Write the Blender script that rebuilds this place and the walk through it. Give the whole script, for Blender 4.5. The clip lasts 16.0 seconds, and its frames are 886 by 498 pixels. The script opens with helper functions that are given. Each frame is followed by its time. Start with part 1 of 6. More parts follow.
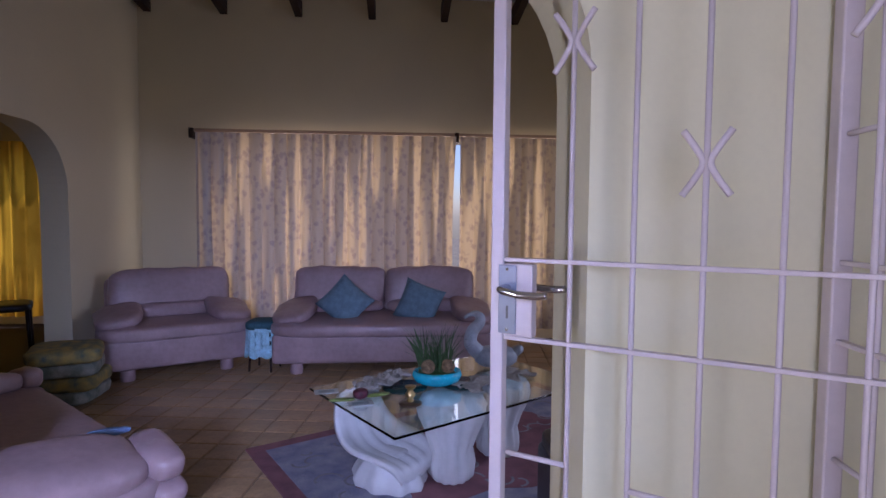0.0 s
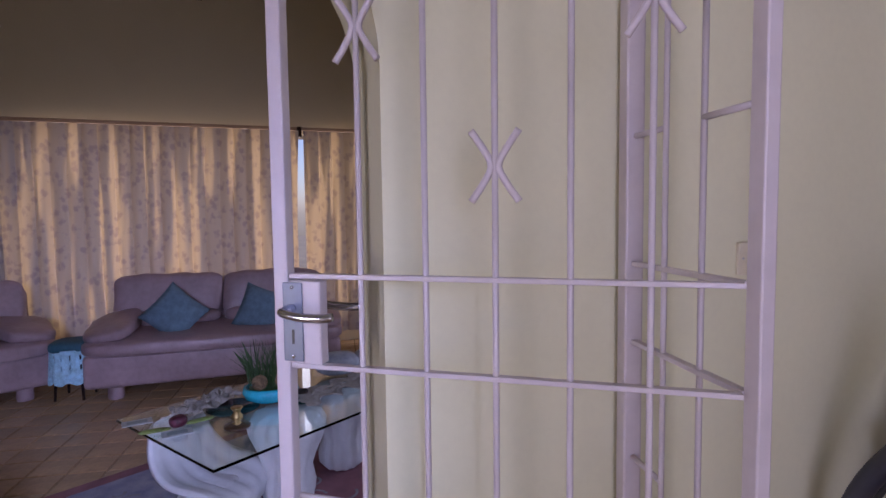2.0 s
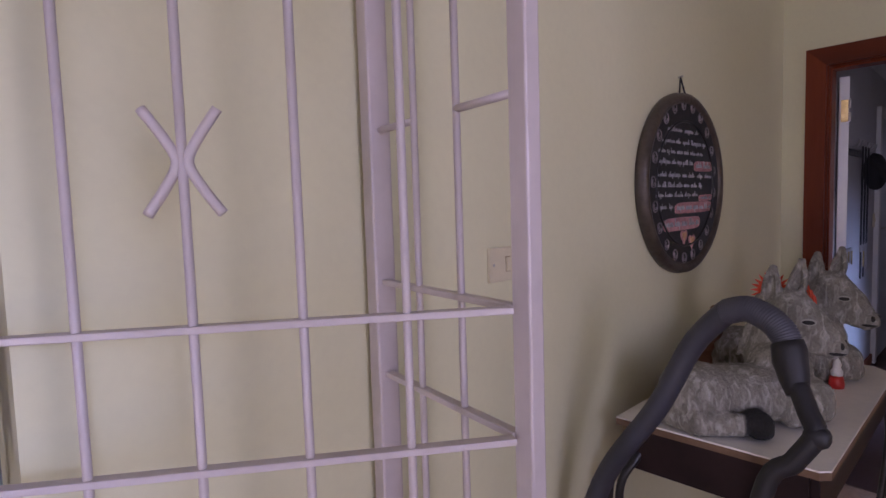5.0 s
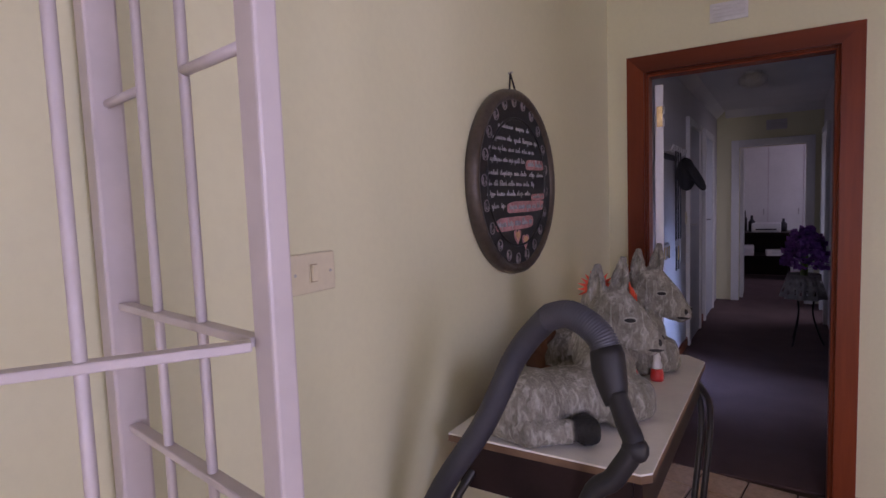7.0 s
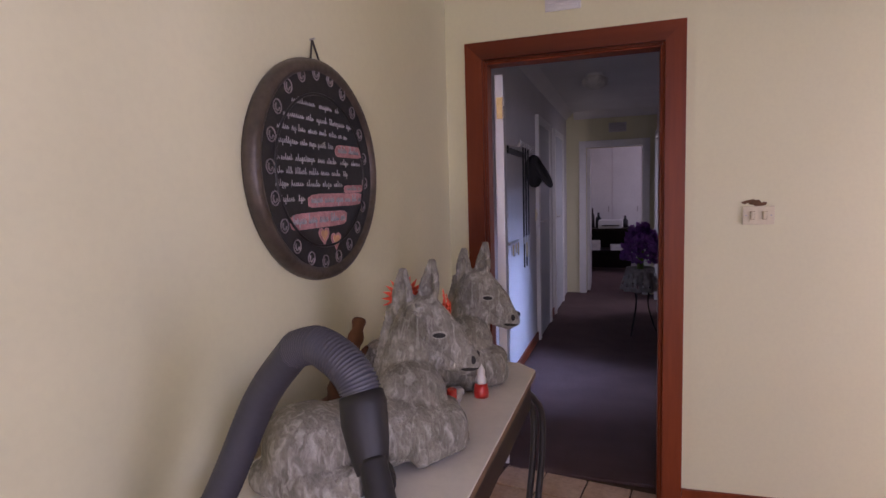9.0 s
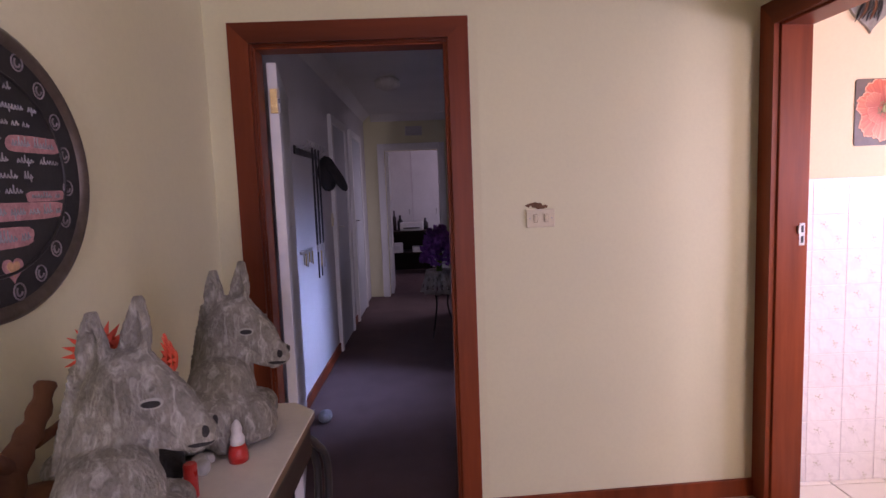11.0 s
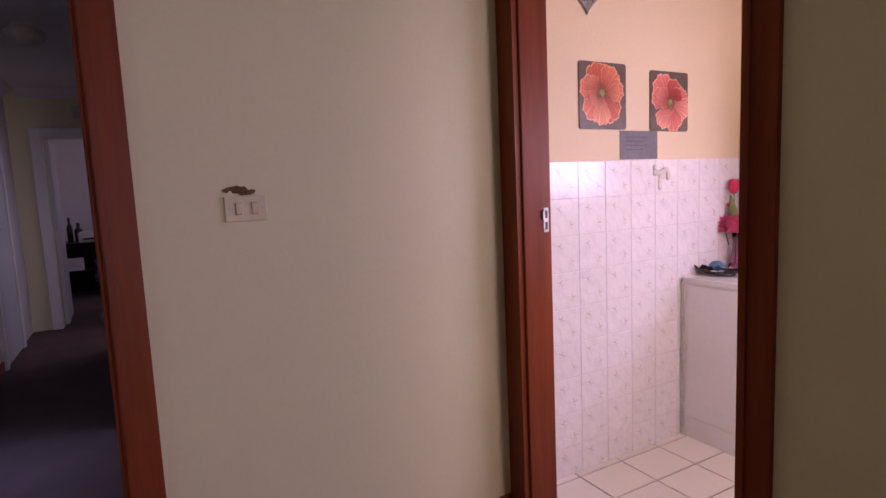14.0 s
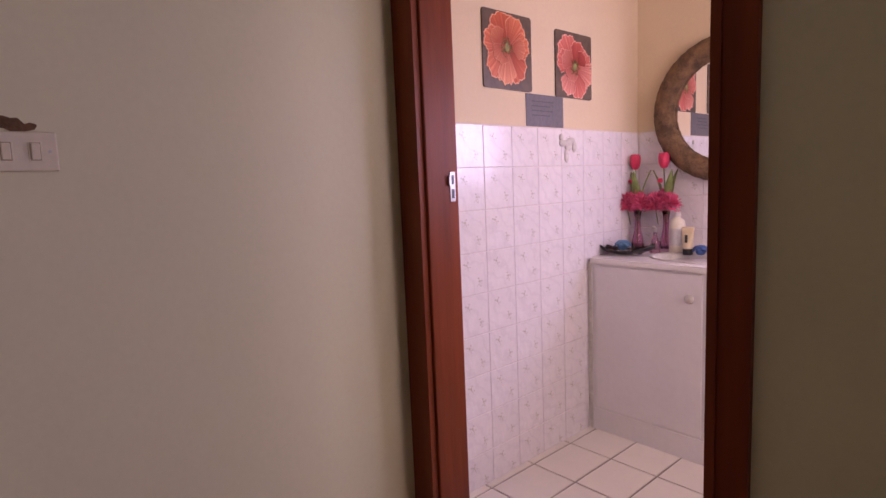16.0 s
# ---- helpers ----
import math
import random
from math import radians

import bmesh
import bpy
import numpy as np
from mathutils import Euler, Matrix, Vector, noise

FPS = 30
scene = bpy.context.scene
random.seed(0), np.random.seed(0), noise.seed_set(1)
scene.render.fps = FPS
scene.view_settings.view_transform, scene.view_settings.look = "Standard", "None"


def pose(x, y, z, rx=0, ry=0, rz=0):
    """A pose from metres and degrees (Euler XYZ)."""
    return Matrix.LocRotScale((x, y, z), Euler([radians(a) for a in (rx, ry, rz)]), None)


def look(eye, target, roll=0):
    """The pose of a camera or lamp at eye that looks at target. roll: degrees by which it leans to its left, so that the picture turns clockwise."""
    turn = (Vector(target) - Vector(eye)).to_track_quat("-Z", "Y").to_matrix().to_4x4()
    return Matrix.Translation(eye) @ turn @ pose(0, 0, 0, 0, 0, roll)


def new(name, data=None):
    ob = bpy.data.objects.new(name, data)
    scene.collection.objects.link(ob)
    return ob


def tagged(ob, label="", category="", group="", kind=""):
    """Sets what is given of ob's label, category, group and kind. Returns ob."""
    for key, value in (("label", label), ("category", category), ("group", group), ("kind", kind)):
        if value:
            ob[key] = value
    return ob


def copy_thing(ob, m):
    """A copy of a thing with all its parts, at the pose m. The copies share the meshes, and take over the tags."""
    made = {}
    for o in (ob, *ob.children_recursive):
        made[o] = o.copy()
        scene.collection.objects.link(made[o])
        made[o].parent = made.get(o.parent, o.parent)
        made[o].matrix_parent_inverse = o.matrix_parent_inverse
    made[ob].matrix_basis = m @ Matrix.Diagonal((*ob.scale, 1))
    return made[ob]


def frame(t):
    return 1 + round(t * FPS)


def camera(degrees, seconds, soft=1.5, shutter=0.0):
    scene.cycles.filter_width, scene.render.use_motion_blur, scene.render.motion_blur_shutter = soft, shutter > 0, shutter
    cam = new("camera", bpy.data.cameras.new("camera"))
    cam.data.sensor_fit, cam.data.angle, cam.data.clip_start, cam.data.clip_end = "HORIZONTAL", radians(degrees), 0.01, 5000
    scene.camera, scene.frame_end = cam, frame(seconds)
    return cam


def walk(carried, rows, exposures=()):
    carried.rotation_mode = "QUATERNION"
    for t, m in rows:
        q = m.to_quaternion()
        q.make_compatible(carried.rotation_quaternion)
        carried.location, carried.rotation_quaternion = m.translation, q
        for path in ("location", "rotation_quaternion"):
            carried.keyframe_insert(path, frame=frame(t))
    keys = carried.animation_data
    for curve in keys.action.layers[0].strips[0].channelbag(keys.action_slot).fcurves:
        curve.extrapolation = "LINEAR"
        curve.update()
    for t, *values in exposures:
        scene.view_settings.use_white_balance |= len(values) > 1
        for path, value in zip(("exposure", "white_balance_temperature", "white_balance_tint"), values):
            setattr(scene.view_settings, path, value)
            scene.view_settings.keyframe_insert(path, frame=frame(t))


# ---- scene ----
cam = camera(77.5, 16.0)
METRES, EYE, TILT, LEAN, TURN = 2.25, 1.342, 0.0, 0.0, -4.7
ROWS = [
    (0.0, 0.0, 0.0, 0.0, 0.02, -3.28, -0.42),
    (0.5, 0.0101, 0.0066, 0.0012, -3.02, -3.46, -0.18),
    (1.0, 0.0274, 0.0168, 0.0061, -6.51, -3.63, 0.11),
    (1.5, 0.0463, 0.032, 0.0099, -10.46, -3.74, 0.41),
    (2.0, 0.0654, 0.0504, 0.0108, -14.26, -3.86, 0.71),
    (2.5, 0.0812, 0.0669, 0.0097, -17.89, -3.99, 0.91),
    (3.0, 0.0923, 0.0816, 0.0117, -21.54, -3.96, 0.99),
    (3.5, 0.104, 0.0996, 0.0159, -26.12, -3.98, 1.24),
    (4.0, 0.1114, 0.1146, 0.0193, -30.89, -4.13, 1.46),
    (6.5, 0.172, 0.1489, 0.0126, -50.34, -4.5, 2.04),
    (7.0, 0.2073, 0.1507, 0.0134, -53.6, -4.64, 2.07),
    (7.5, 0.2486, 0.1501, 0.0118, -56.49, -4.77, 2.0),
    (8.0, 0.2869, 0.142, 0.0091, -59.32, -5.0, 1.82),
    (10.5, 0.4399, 0.1402, 0.0044, -81.24, -5.66, 1.89),
    (11.0, 0.4724, 0.1286, 0.0079, -86.55, -5.73, 2.12),
    (11.5, 0.5067, 0.1125, 0.0037, -91.88, -5.82, 2.25),
    (12.0, 0.5393, 0.0979, -0.0037, -96.98, -5.86, 2.37),
    (12.5, 0.5744, 0.0859, -0.0084, -101.63, -5.95, 2.41),
    (13.0, 0.633, 0.0785, -0.0105, -106.36, -6.14, 2.48),
    (13.5, 0.6932, 0.081, -0.0169, -110.85, -6.25, 2.46),
    (14.0, 0.7373, 0.0756, -0.0262, -114.37, -6.44, 2.54),
    (14.5, 0.7815, 0.058, -0.0418, -117.38, -6.38, 2.55),
    (15.0, 0.8317, 0.0402, -0.0553, -120.46, -6.55, 2.47),
    (15.5, 0.8688, 0.024, -0.0752, -123.65, -6.58, 2.43),
    (16.0, 0.8955, 0.015, -0.0824, -126.91, -6.78, 2.37),
]
walk(cam, [(t, pose(0, 0, EYE, TILT, LEAN, TURN) @ pose(METRES * x, METRES * y, METRES * z, 90 + pitch, roll, yaw)) for t, x, y, z, yaw, pitch, roll in ROWS],
     [(0.0, 0.05, 5250, 33), (2.0, -0.06, 5500, 37), (4.0, -0.1, 5700, 37), (6.5, 0.13, 5800, 36), (8.0, 0.37, 5950, 36), (10.5, 0.72, 6100, 43),
      (11.0, 0.5, 6100, 46), (11.5, 0.3, 6100, 48), (12.5, -0.08, 6150, 50), (14.0, -0.32, 6200, 52), (16.0, -0.48, 6200, 52)])

# ---- world, sun and large lights ----
world = bpy.data.worlds.new("sky")
scene.world = world
world.use_nodes = True
wn = world.node_tree
sky = wn.nodes.new("ShaderNodeTexSky")
sky.sky_type, sky.sun_disc = "NISHITA", False
sky.sun_elevation, sky.sun_rotation = radians(66), radians(20)
wn.links.new(sky.outputs[0], wn.nodes["Background"].inputs[0])
wn.nodes["Background"].inputs[1].default_value = 0.1

sun = new("sun", bpy.data.lights.new("sun", "SUN"))
sun.data.energy, sun.data.angle, sun.data.color = 3.0, radians(0.5), (1.0, 0.93, 0.82)
sun.matrix_world = look((1.6, 4.4, 10.5), (0, 0, 0))


def area_lamp(name, eye, target, w, h, watts, color, spread=180):
    """An area lamp for the sky's light in an opening, or for added fill."""
    lamp = new(name, bpy.data.lights.new(name, "AREA"))
    lamp.data.shape, lamp.data.size, lamp.data.size_y = "RECTANGLE", w, h
    lamp.data.energy, lamp.data.color = watts, color
    lamp.data.spread = radians(spread)
    lamp.matrix_world = look(eye, target)
    return lamp


area_lamp("front_door_daylight", (0.0, -1.95, 1.5), (1.5, 1.0, 2.1), 1.1, 1.3, 10, (0.8, 0.8, 1.0), 105)
# Added warm fill aimed at the upper walls; no paving is built outside.
area_lamp("front_door_upward_fill", (0.3, -1.9, 0.45), (1.9, 1.0, 2.6), 1.2, 0.6, 3.6, (1.0, 0.87, 0.62), 110)
area_lamp("front_door_skylight", (-0.3, -1.9, 1.85), (-1.2, 3.4, 0.1), 0.5, 0.4, 13, (0.62, 0.72, 1.0), 50)
# Two added fills before the solid west wall; no window is built there.
area_lamp("entrance_west_fill", (-2.85, -0.6, 1.4), (3.3, -0.35, -0.3), 0.34, 0.9, 15, (0.8, 0.77, 1.0), 105)
area_lamp("entrance_west_low_fill", (-2.85, -0.6, 0.7), (3.3, -0.35, 1.9), 0.34, 0.6, 11, (1.0, 0.9, 0.66), 120)
# Added lounge fill before an unseen gap in the right-hand wall.
area_lamp("lounge_side_fill", (3.5, 3.0, 1.5), (-1.2, 3.6, 0.6), 2.0, 1.4, 10, (0.84, 0.88, 1.0), 100)
area_lamp("curtained_window_daylight", (0.5, 6.08, 1.25), (0.5, 5.0, 1.2), 4.6, 1.85, 54, (1.0, 0.86, 0.62))
area_lamp("bathroom_window_daylight", (2.1, -2.83, 1.42), (3.1, -1.7, 0.75), 0.6, 0.5, 20, (0.8, 0.82, 1.0))
# Added warm fill for the bathroom's lower half; its end opening is unseen.
area_lamp("bathroom_end_fill", (1.61, -1.75, 1.6), (3.4, -2.05, 0.45), 0.75, 0.9, 19, (1.0, 0.86, 0.72))
area_lamp("side_room_daylight", (4.75, -0.85, 1.3), (4.85, 1.0, 0.1), 0.5, 1.2, 5.5, (0.46, 0.64, 1.0), 50)
# Added lamp inside the far room, where no window is built.
area_lamp("far_room_fill", (10.0, -1.2, 1.6), (11.2, 0.6, 1.2), 1.2, 1.2, 6, (0.98, 0.88, 1.0))
area_lamp("end_room_daylight", (7.65, -0.6, 1.3), (7.5, 1.0, 0.6), 0.6, 1.5, 2, (0.95, 0.92, 1.0), 100)

# ---- helpers for meshes and materials ----
def nodes_of(name):
    m = bpy.data.materials.new(name)
    m.use_nodes = True
    return m, m.node_tree, m.node_tree.nodes["Principled BSDF"]


def mat(name, col, rough=0.6, metal=0.0, var=0.1, scale=3.0, fine=60.0, bump=0.05, dark=None, spec=0.5, per=0.0, stretch=(1, 1, 1)):
    """A surface with broad and fine variation of colour, gloss and relief."""
    m, nt, b = nodes_of(name)
    n, ln = nt.nodes, nt.links
    tc, mp = n.new("ShaderNodeTexCoord"), n.new("ShaderNodeMapping")
    mp.inputs["Scale"].default_value = stretch
    ln.new(tc.outputs["Object"], mp.inputs[0])
    broad, grain = n.new("ShaderNodeTexNoise"), n.new("ShaderNodeTexNoise")
    broad.inputs["Scale"].default_value, broad.inputs["Detail"].default_value = scale, 5
    grain.inputs["Scale"].default_value, grain.inputs["Detail"].default_value = fine, 4
    for t in (broad, grain):
        ln.new(mp.outputs[0], t.inputs["Vector"])
    ramp = n.new("ShaderNodeValToRGB")
    d = dark or tuple(c * (1 - 2.2 * var) for c in col)
    ramp.color_ramp.elements[0].position, ramp.color_ramp.elements[1].position = 0.3, 0.7
    ramp.color_ramp.elements[0].color, ramp.color_ramp.elements[1].color = (*d, 1), (*col, 1)
    ln.new(broad.outputs[0], ramp.inputs[0])
    mix = n.new("ShaderNodeMixRGB")
    mix.blend_type = "MULTIPLY"
    mix.inputs[0].default_value = min(1.0, var * 3)
    ln.new(ramp.outputs[0], mix.inputs[1])
    g2 = n.new("ShaderNodeValToRGB")
    g2.color_ramp.elements[0].position, g2.color_ramp.elements[1].position = 0.35, 0.6
    g2.color_ramp.elements[0].color = (0.72, 0.72, 0.72, 1)
    ln.new(grain.outputs[0], g2.inputs[0])
    ln.new(g2.outputs[0], mix.inputs[2])
    out = mix.outputs[0]
    if per:
        info, hs, ma = n.new("ShaderNodeObjectInfo"), n.new("ShaderNodeHueSaturation"), n.new("ShaderNodeMapRange")
        ma.inputs[3].default_value, ma.inputs[4].default_value = 1 - per, 1 + per
        ln.new(info.outputs["Random"], ma.inputs[0])
        ln.new(ma.outputs[0], hs.inputs["Value"])
        ln.new(out, hs.inputs["Color"])
        out = hs.outputs[0]
    ln.new(out, b.inputs["Base Color"])
    rr = n.new("ShaderNodeMapRange")
    rr.inputs[3].default_value, rr.inputs[4].default_value = max(0.02, rough - 0.08), min(1, rough + 0.08)
    ln.new(broad.outputs[0], rr.inputs[0])
    ln.new(rr.outputs[0], b.inputs["Roughness"])
    b.inputs["Metallic"].default_value = metal
    b.inputs["Specular IOR Level"].default_value = spec
    if bump:
        bp = n.new("ShaderNodeBump")
        bp.inputs["Strength"].default_value, bp.inputs["Distance"].default_value = min(1, bump * 4), 0.01
        ln.new(grain.outputs[0], bp.inputs["Height"])
        ln.new(bp.outputs[0], b.inputs["Normal"])
    return m


def wood(name, col, dark, scale=9.0, rough=0.35, along=(1, 1, 0.08)):
    m = mat(name, col, rough, var=0.1, scale=scale, fine=70, bump=0.015, dark=dark, spec=0.22, stretch=along)
    return m


def glass(name, tint=(0.85, 0.95, 0.92), rough=0.02):
    m, nt, b = nodes_of(name)
    b.inputs["Base Color"].default_value = (*tint, 1)
    b.inputs["Transmission Weight"].default_value = 1.0
    b.inputs["Roughness"].default_value = rough
    b.inputs["IOR"].default_value = 1.45
    return m


def cloth(name, base, pattern, backlit, share=0.5, scale=9.0):
    """Printed curtain cloth that lets light through."""
    m, nt, b = nodes_of(name)
    n, ln = nt.nodes, nt.links
    tc, mp = n.new("ShaderNodeTexCoord"), n.new("ShaderNodeMapping")
    mp.inputs["Scale"].default_value = (1, 0.2, 0.75)
    ln.new(tc.outputs["Object"], mp.inputs[0])
    vo, no = n.new("ShaderNodeTexVoronoi"), n.new("ShaderNodeTexNoise")
    vo.inputs["Scale"].default_value, no.inputs["Scale"].default_value, no.inputs["Detail"].default_value = scale, scale * 2.2, 6
    ln.new(mp.outputs[0], no.inputs["Vector"])
    ln.new(mp.outputs[0], vo.inputs["Vector"])
    ad = n.new("ShaderNodeMath")
    ad.operation = "ADD"
    ln.new(vo.outputs["Distance"], ad.inputs[0])
    ln.new(no.outputs[0], ad.inputs[1])
    rp = n.new("ShaderNodeValToRGB")
    rp.color_ramp.elements[0].position, rp.color_ramp.elements[1].position = 0.7, 1.1
    rp.color_ramp.elements[0].color, rp.color_ramp.elements[1].color = (*pattern, 1), (*base, 1)
    ln.new(ad.outputs[0], rp.inputs[0])
    ln.new(rp.outputs[0], b.inputs["Base Color"])
    b.inputs["Roughness"].default_value = 0.9
    tr, ms, mu = n.new("ShaderNodeBsdfTranslucent"), n.new("ShaderNodeMixShader"), n.new("ShaderNodeMixRGB")
    mu.blend_type, mu.inputs[0].default_value = "MULTIPLY", 1.0
    mu.inputs[2].default_value = (*backlit, 1)
    ln.new(rp.outputs[0], mu.inputs[1])
    ln.new(mu.outputs[0], tr.inputs[0])
    thin, sm2, tr2 = n.new("ShaderNodeTexNoise"), n.new("ShaderNodeMapping"), n.new("ShaderNodeMapRange")
    sm2.inputs["Scale"].default_value = (1, 0.1, 0.06)
    thin.inputs["Scale"].default_value, thin.inputs["Detail"].default_value = 9, 2
    ln.new(tc.outputs["Object"], sm2.inputs[0])
    ln.new(sm2.outputs[0], thin.inputs["Vector"])
    tr2.inputs[1].default_value, tr2.inputs[2].default_value, tr2.inputs[3].default_value, tr2.inputs[4].default_value = 0.5, 0.6, share * 0.55, share * 2.1
    ln.new(thin.outputs[0], tr2.inputs[0])
    ln.new(tr2.outputs[0], ms.inputs[0])
    ln.new(b.outputs[0], ms.inputs[1])
    ln.new(tr.outputs[0], ms.inputs[2])
    ln.new(ms.outputs[0], n["Material Output"].inputs[0])
    return m


def part(name, bm, material, parent=None, label="", soft=False):
    me = bpy.data.meshes.new(name)
    bmesh.ops.recalc_face_normals(bm, faces=bm.faces)
    if soft:
        for f in bm.faces:
            f.smooth = True
    bm.to_mesh(me)
    bm.free()
    ob = new(name, me)
    for m in material if isinstance(material, (list, tuple)) else (material,):
        me.materials.append(m)
    if parent:
        ob.parent = parent
    if label:
        ob["label"] = label
    return ob


def thing(name, at, label, category, group="", turn=0.0, kind=""):
    e = new(name)
    e.empty_display_size = 0.1
    e.matrix_basis = pose(*at, 0, 0, turn)
    return tagged(e, label, category, group, kind)


def B():
    return bmesh.new()


def box(c, s, bev=0.0, bm=None, m=None, seg=2):
    """A box about c of size s, its edges rounded by bev."""
    bm = bm or B()
    r = bmesh.ops.create_cube(bm, size=1.0, matrix=Matrix.Translation(c) @ (m or Matrix()) @ Matrix.Diagonal((*s, 1)))
    if bev:
        es = list({e for v in r["verts"] for e in v.link_edges})
        bmesh.ops.bevel(bm, geom=es, offset=bev, segments=seg, affect="EDGES", profile=0.5)
    return bm


def span(lo, hi, bev=0.0, bm=None):
    return box([(a + b) / 2 for a, b in zip(lo, hi)], [abs(b - a) for a, b in zip(lo, hi)], bev, bm)


def tube(pts, r, bm=None, seg=10, closed=False):
    """A round bar along points; r is one radius or one for each point."""
    bm = bm or B()
    pts = [Vector(p) for p in pts]
    n = len(pts)
    rs = r if isinstance(r, (list, tuple)) else [r] * n
    ref, rings = None, []
    for i, p in enumerate(pts):
        a = pts[(i - 1) % n] if closed or i > 0 else p
        b = pts[(i + 1) % n] if closed or i < n - 1 else p
        d = (b - a).normalized()
        if ref is None:
            ref = d.orthogonal().normalized()
        ref = (ref - d * ref.dot(d)).normalized()
        w = d.cross(ref)
        rings.append([bm.verts.new(p + (ref * math.cos(k * math.tau / seg) + w * math.sin(k * math.tau / seg)) * rs[i]) for k in range(seg)])
    for i in range(n if closed else n - 1):
        u, v = rings[i], rings[(i + 1) % n]
        for k in range(seg):
            bm.faces.new((u[k], u[(k + 1) % seg], v[(k + 1) % seg], v[k]))
    if not closed:
        bm.faces.new(rings[0][::-1])
        bm.faces.new(rings[-1])
    return bm


def bend(pts, k=6):
    """A smooth line through points."""
    pts = [Vector(p) for p in pts]
    out = []
    for i in range(len(pts) - 1):
        p0, p1, p2, p3 = pts[max(i - 1, 0)], pts[i], pts[i + 1], pts[min(i + 2, len(pts) - 1)]
        for j in range(k):
            t = j / k
            out.append(0.5 * ((2 * p1) + (p2 - p0) * t + (2 * p0 - 5 * p1 + 4 * p2 - p3) * t * t + (3 * p1 - p0 - 3 * p2 + p3) * t ** 3))
    return out + [pts[-1]]


def lathe(prof, bm=None, at=(0, 0, 0), seg=28, squash=(1, 1)):
    """A turned shape from (radius, height) pairs."""
    bm = bm or B()
    rings = []
    for r, z in prof:
        if r < 1e-5:
            rings.append([bm.verts.new((at[0], at[1], at[2] + z))])
        else:
            rings.append([bm.verts.new((at[0] + r * squash[0] * math.cos(k * math.tau / seg), at[1] + r * squash[1] * math.sin(k * math.tau / seg), at[2] + z)) for k in range(seg)])
    for u, v in zip(rings, rings[1:]):
        for k in range(seg):
            q = [u[k % len(u)], u[(k + 1) % len(u)], v[(k + 1) % len(v)], v[k % len(v)]]
            q = list(dict.fromkeys(q))
            if len(q) > 2:
                bm.faces.new(q)
    return bm


def pad(c, s, e=0.35, bm=None, m=None, seg=28, wrinkle=0.0, seed=0):
    """A stuffed cushion: a rounded block of size s about c."""
    bm = bm or B()
    m = m or Matrix()

    def p(v, k):
        return math.copysign(abs(v) ** k, v)

    rows = []
    half = seg // 2
    for i in range(half + 1):
        a = -math.pi / 2 + math.pi * i / half
        row = []
        for k in range(seg):
            b = math.tau * k / seg
            q = Vector((s[0] / 2 * p(math.cos(a), e) * p(math.cos(b), e), s[1] / 2 * p(math.cos(a), e) * p(math.sin(b), e), s[2] / 2 * p(math.sin(a), e)))
            if wrinkle:
                q += q.normalized() * wrinkle * noise.noise((q + Vector((seed * 3.1, 0, 0))) * 7)
            row.append(q)
        rows.append(row)
    T = Matrix.Translation(c) @ m
    lo, hi = bm.verts.new(T @ Vector((0, 0, -s[2] / 2))), bm.verts.new(T @ Vector((0, 0, s[2] / 2)))
    vr = [[bm.verts.new(T @ q) for q in row] for row in rows[1:-1]]
    for u, v in zip(vr, vr[1:]):
        for k in range(seg):
            bm.faces.new((u[k], u[(k + 1) % seg], v[(k + 1) % seg], v[k]))
    for k in range(seg):
        bm.faces.new((lo, vr[0][(k + 1) % seg], vr[0][k]))
        bm.faces.new((hi, vr[-1][k], vr[-1][(k + 1) % seg]))
    return bm


def slab(outline, axis, lo, hi, bm=None):
    """A flat outline of (u, v) pairs, made solid from lo to hi along the axis."""
    bm = bm or B()

    def at(u, v, w):
        return {"x": (w, u, v), "y": (u, w, v), "z": (u, v, w)}[axis]

    a = [bm.verts.new(at(u, v, lo)) for u, v in outline]
    b = [bm.verts.new(at(u, v, hi)) for u, v in outline]
    n = len(a)
    for k in range(n):
        bm.faces.new((a[k], a[(k + 1) % n], b[(k + 1) % n], b[k]))
    fa, fb = bm.faces.new(a[::-1]), bm.faces.new(b)
    fa.normal_update()
    fb.normal_update()
    bmesh.ops.triangulate(bm, faces=[fa, fb])
    return bm


def arch_wall(u0, u1, height, a0, a1, top, r):
    """The outline of a wall from u0 to u1 with an opening a0 to a1 whose upper corners are rounded."""
    pts = [(u0, 0), (a0, 0)]
    pts += [(a0 + r - r * math.cos(k * math.pi / 24), top - r + r * math.sin(k * math.pi / 24)) for k in range(13)]
    pts += [(a1 - r + r * math.sin(k * math.pi / 24), top - r + r * math.cos(k * math.pi / 24)) for k in range(13)]
    return pts + [(a1, 0), (u1, 0), (u1, height), (u0, height)]


def door_wall(u0, u1, height, *gaps):
    """The outline of a wall with door openings (start, end, top)."""
    pts = [(u0, 0)]
    for a, b, t in gaps:
        pts += [(a, 0), (a, t), (b, t), (b, 0)]
    return pts + [(u1, 0), (u1, height), (u0, height)]


def structure(name, bm, material, label, soft=False):
    return tagged(part(name, bm, material, None, "", soft), label, "", "", "structure")


# ---- materials ----
PLASTER = mat("cream_wall_paint", (0.715, 0.69, 0.452), 0.55, var=0.025, scale=1.3, fine=70, bump=0.006)
# Same cream paint as PLASTER, with the lounge's warm light in its colour.
LOUNGE_WARM_LIT = mat("cream_paint_warm_lit", (0.7, 0.61, 0.39), 0.6, var=0.03, scale=1.3, fine=70, bump=0.006)
BATH_PAINT = mat("peach_cream_wall_paint", (0.73, 0.59, 0.4), 0.6, var=0.025, scale=2, fine=70, bump=0.006)
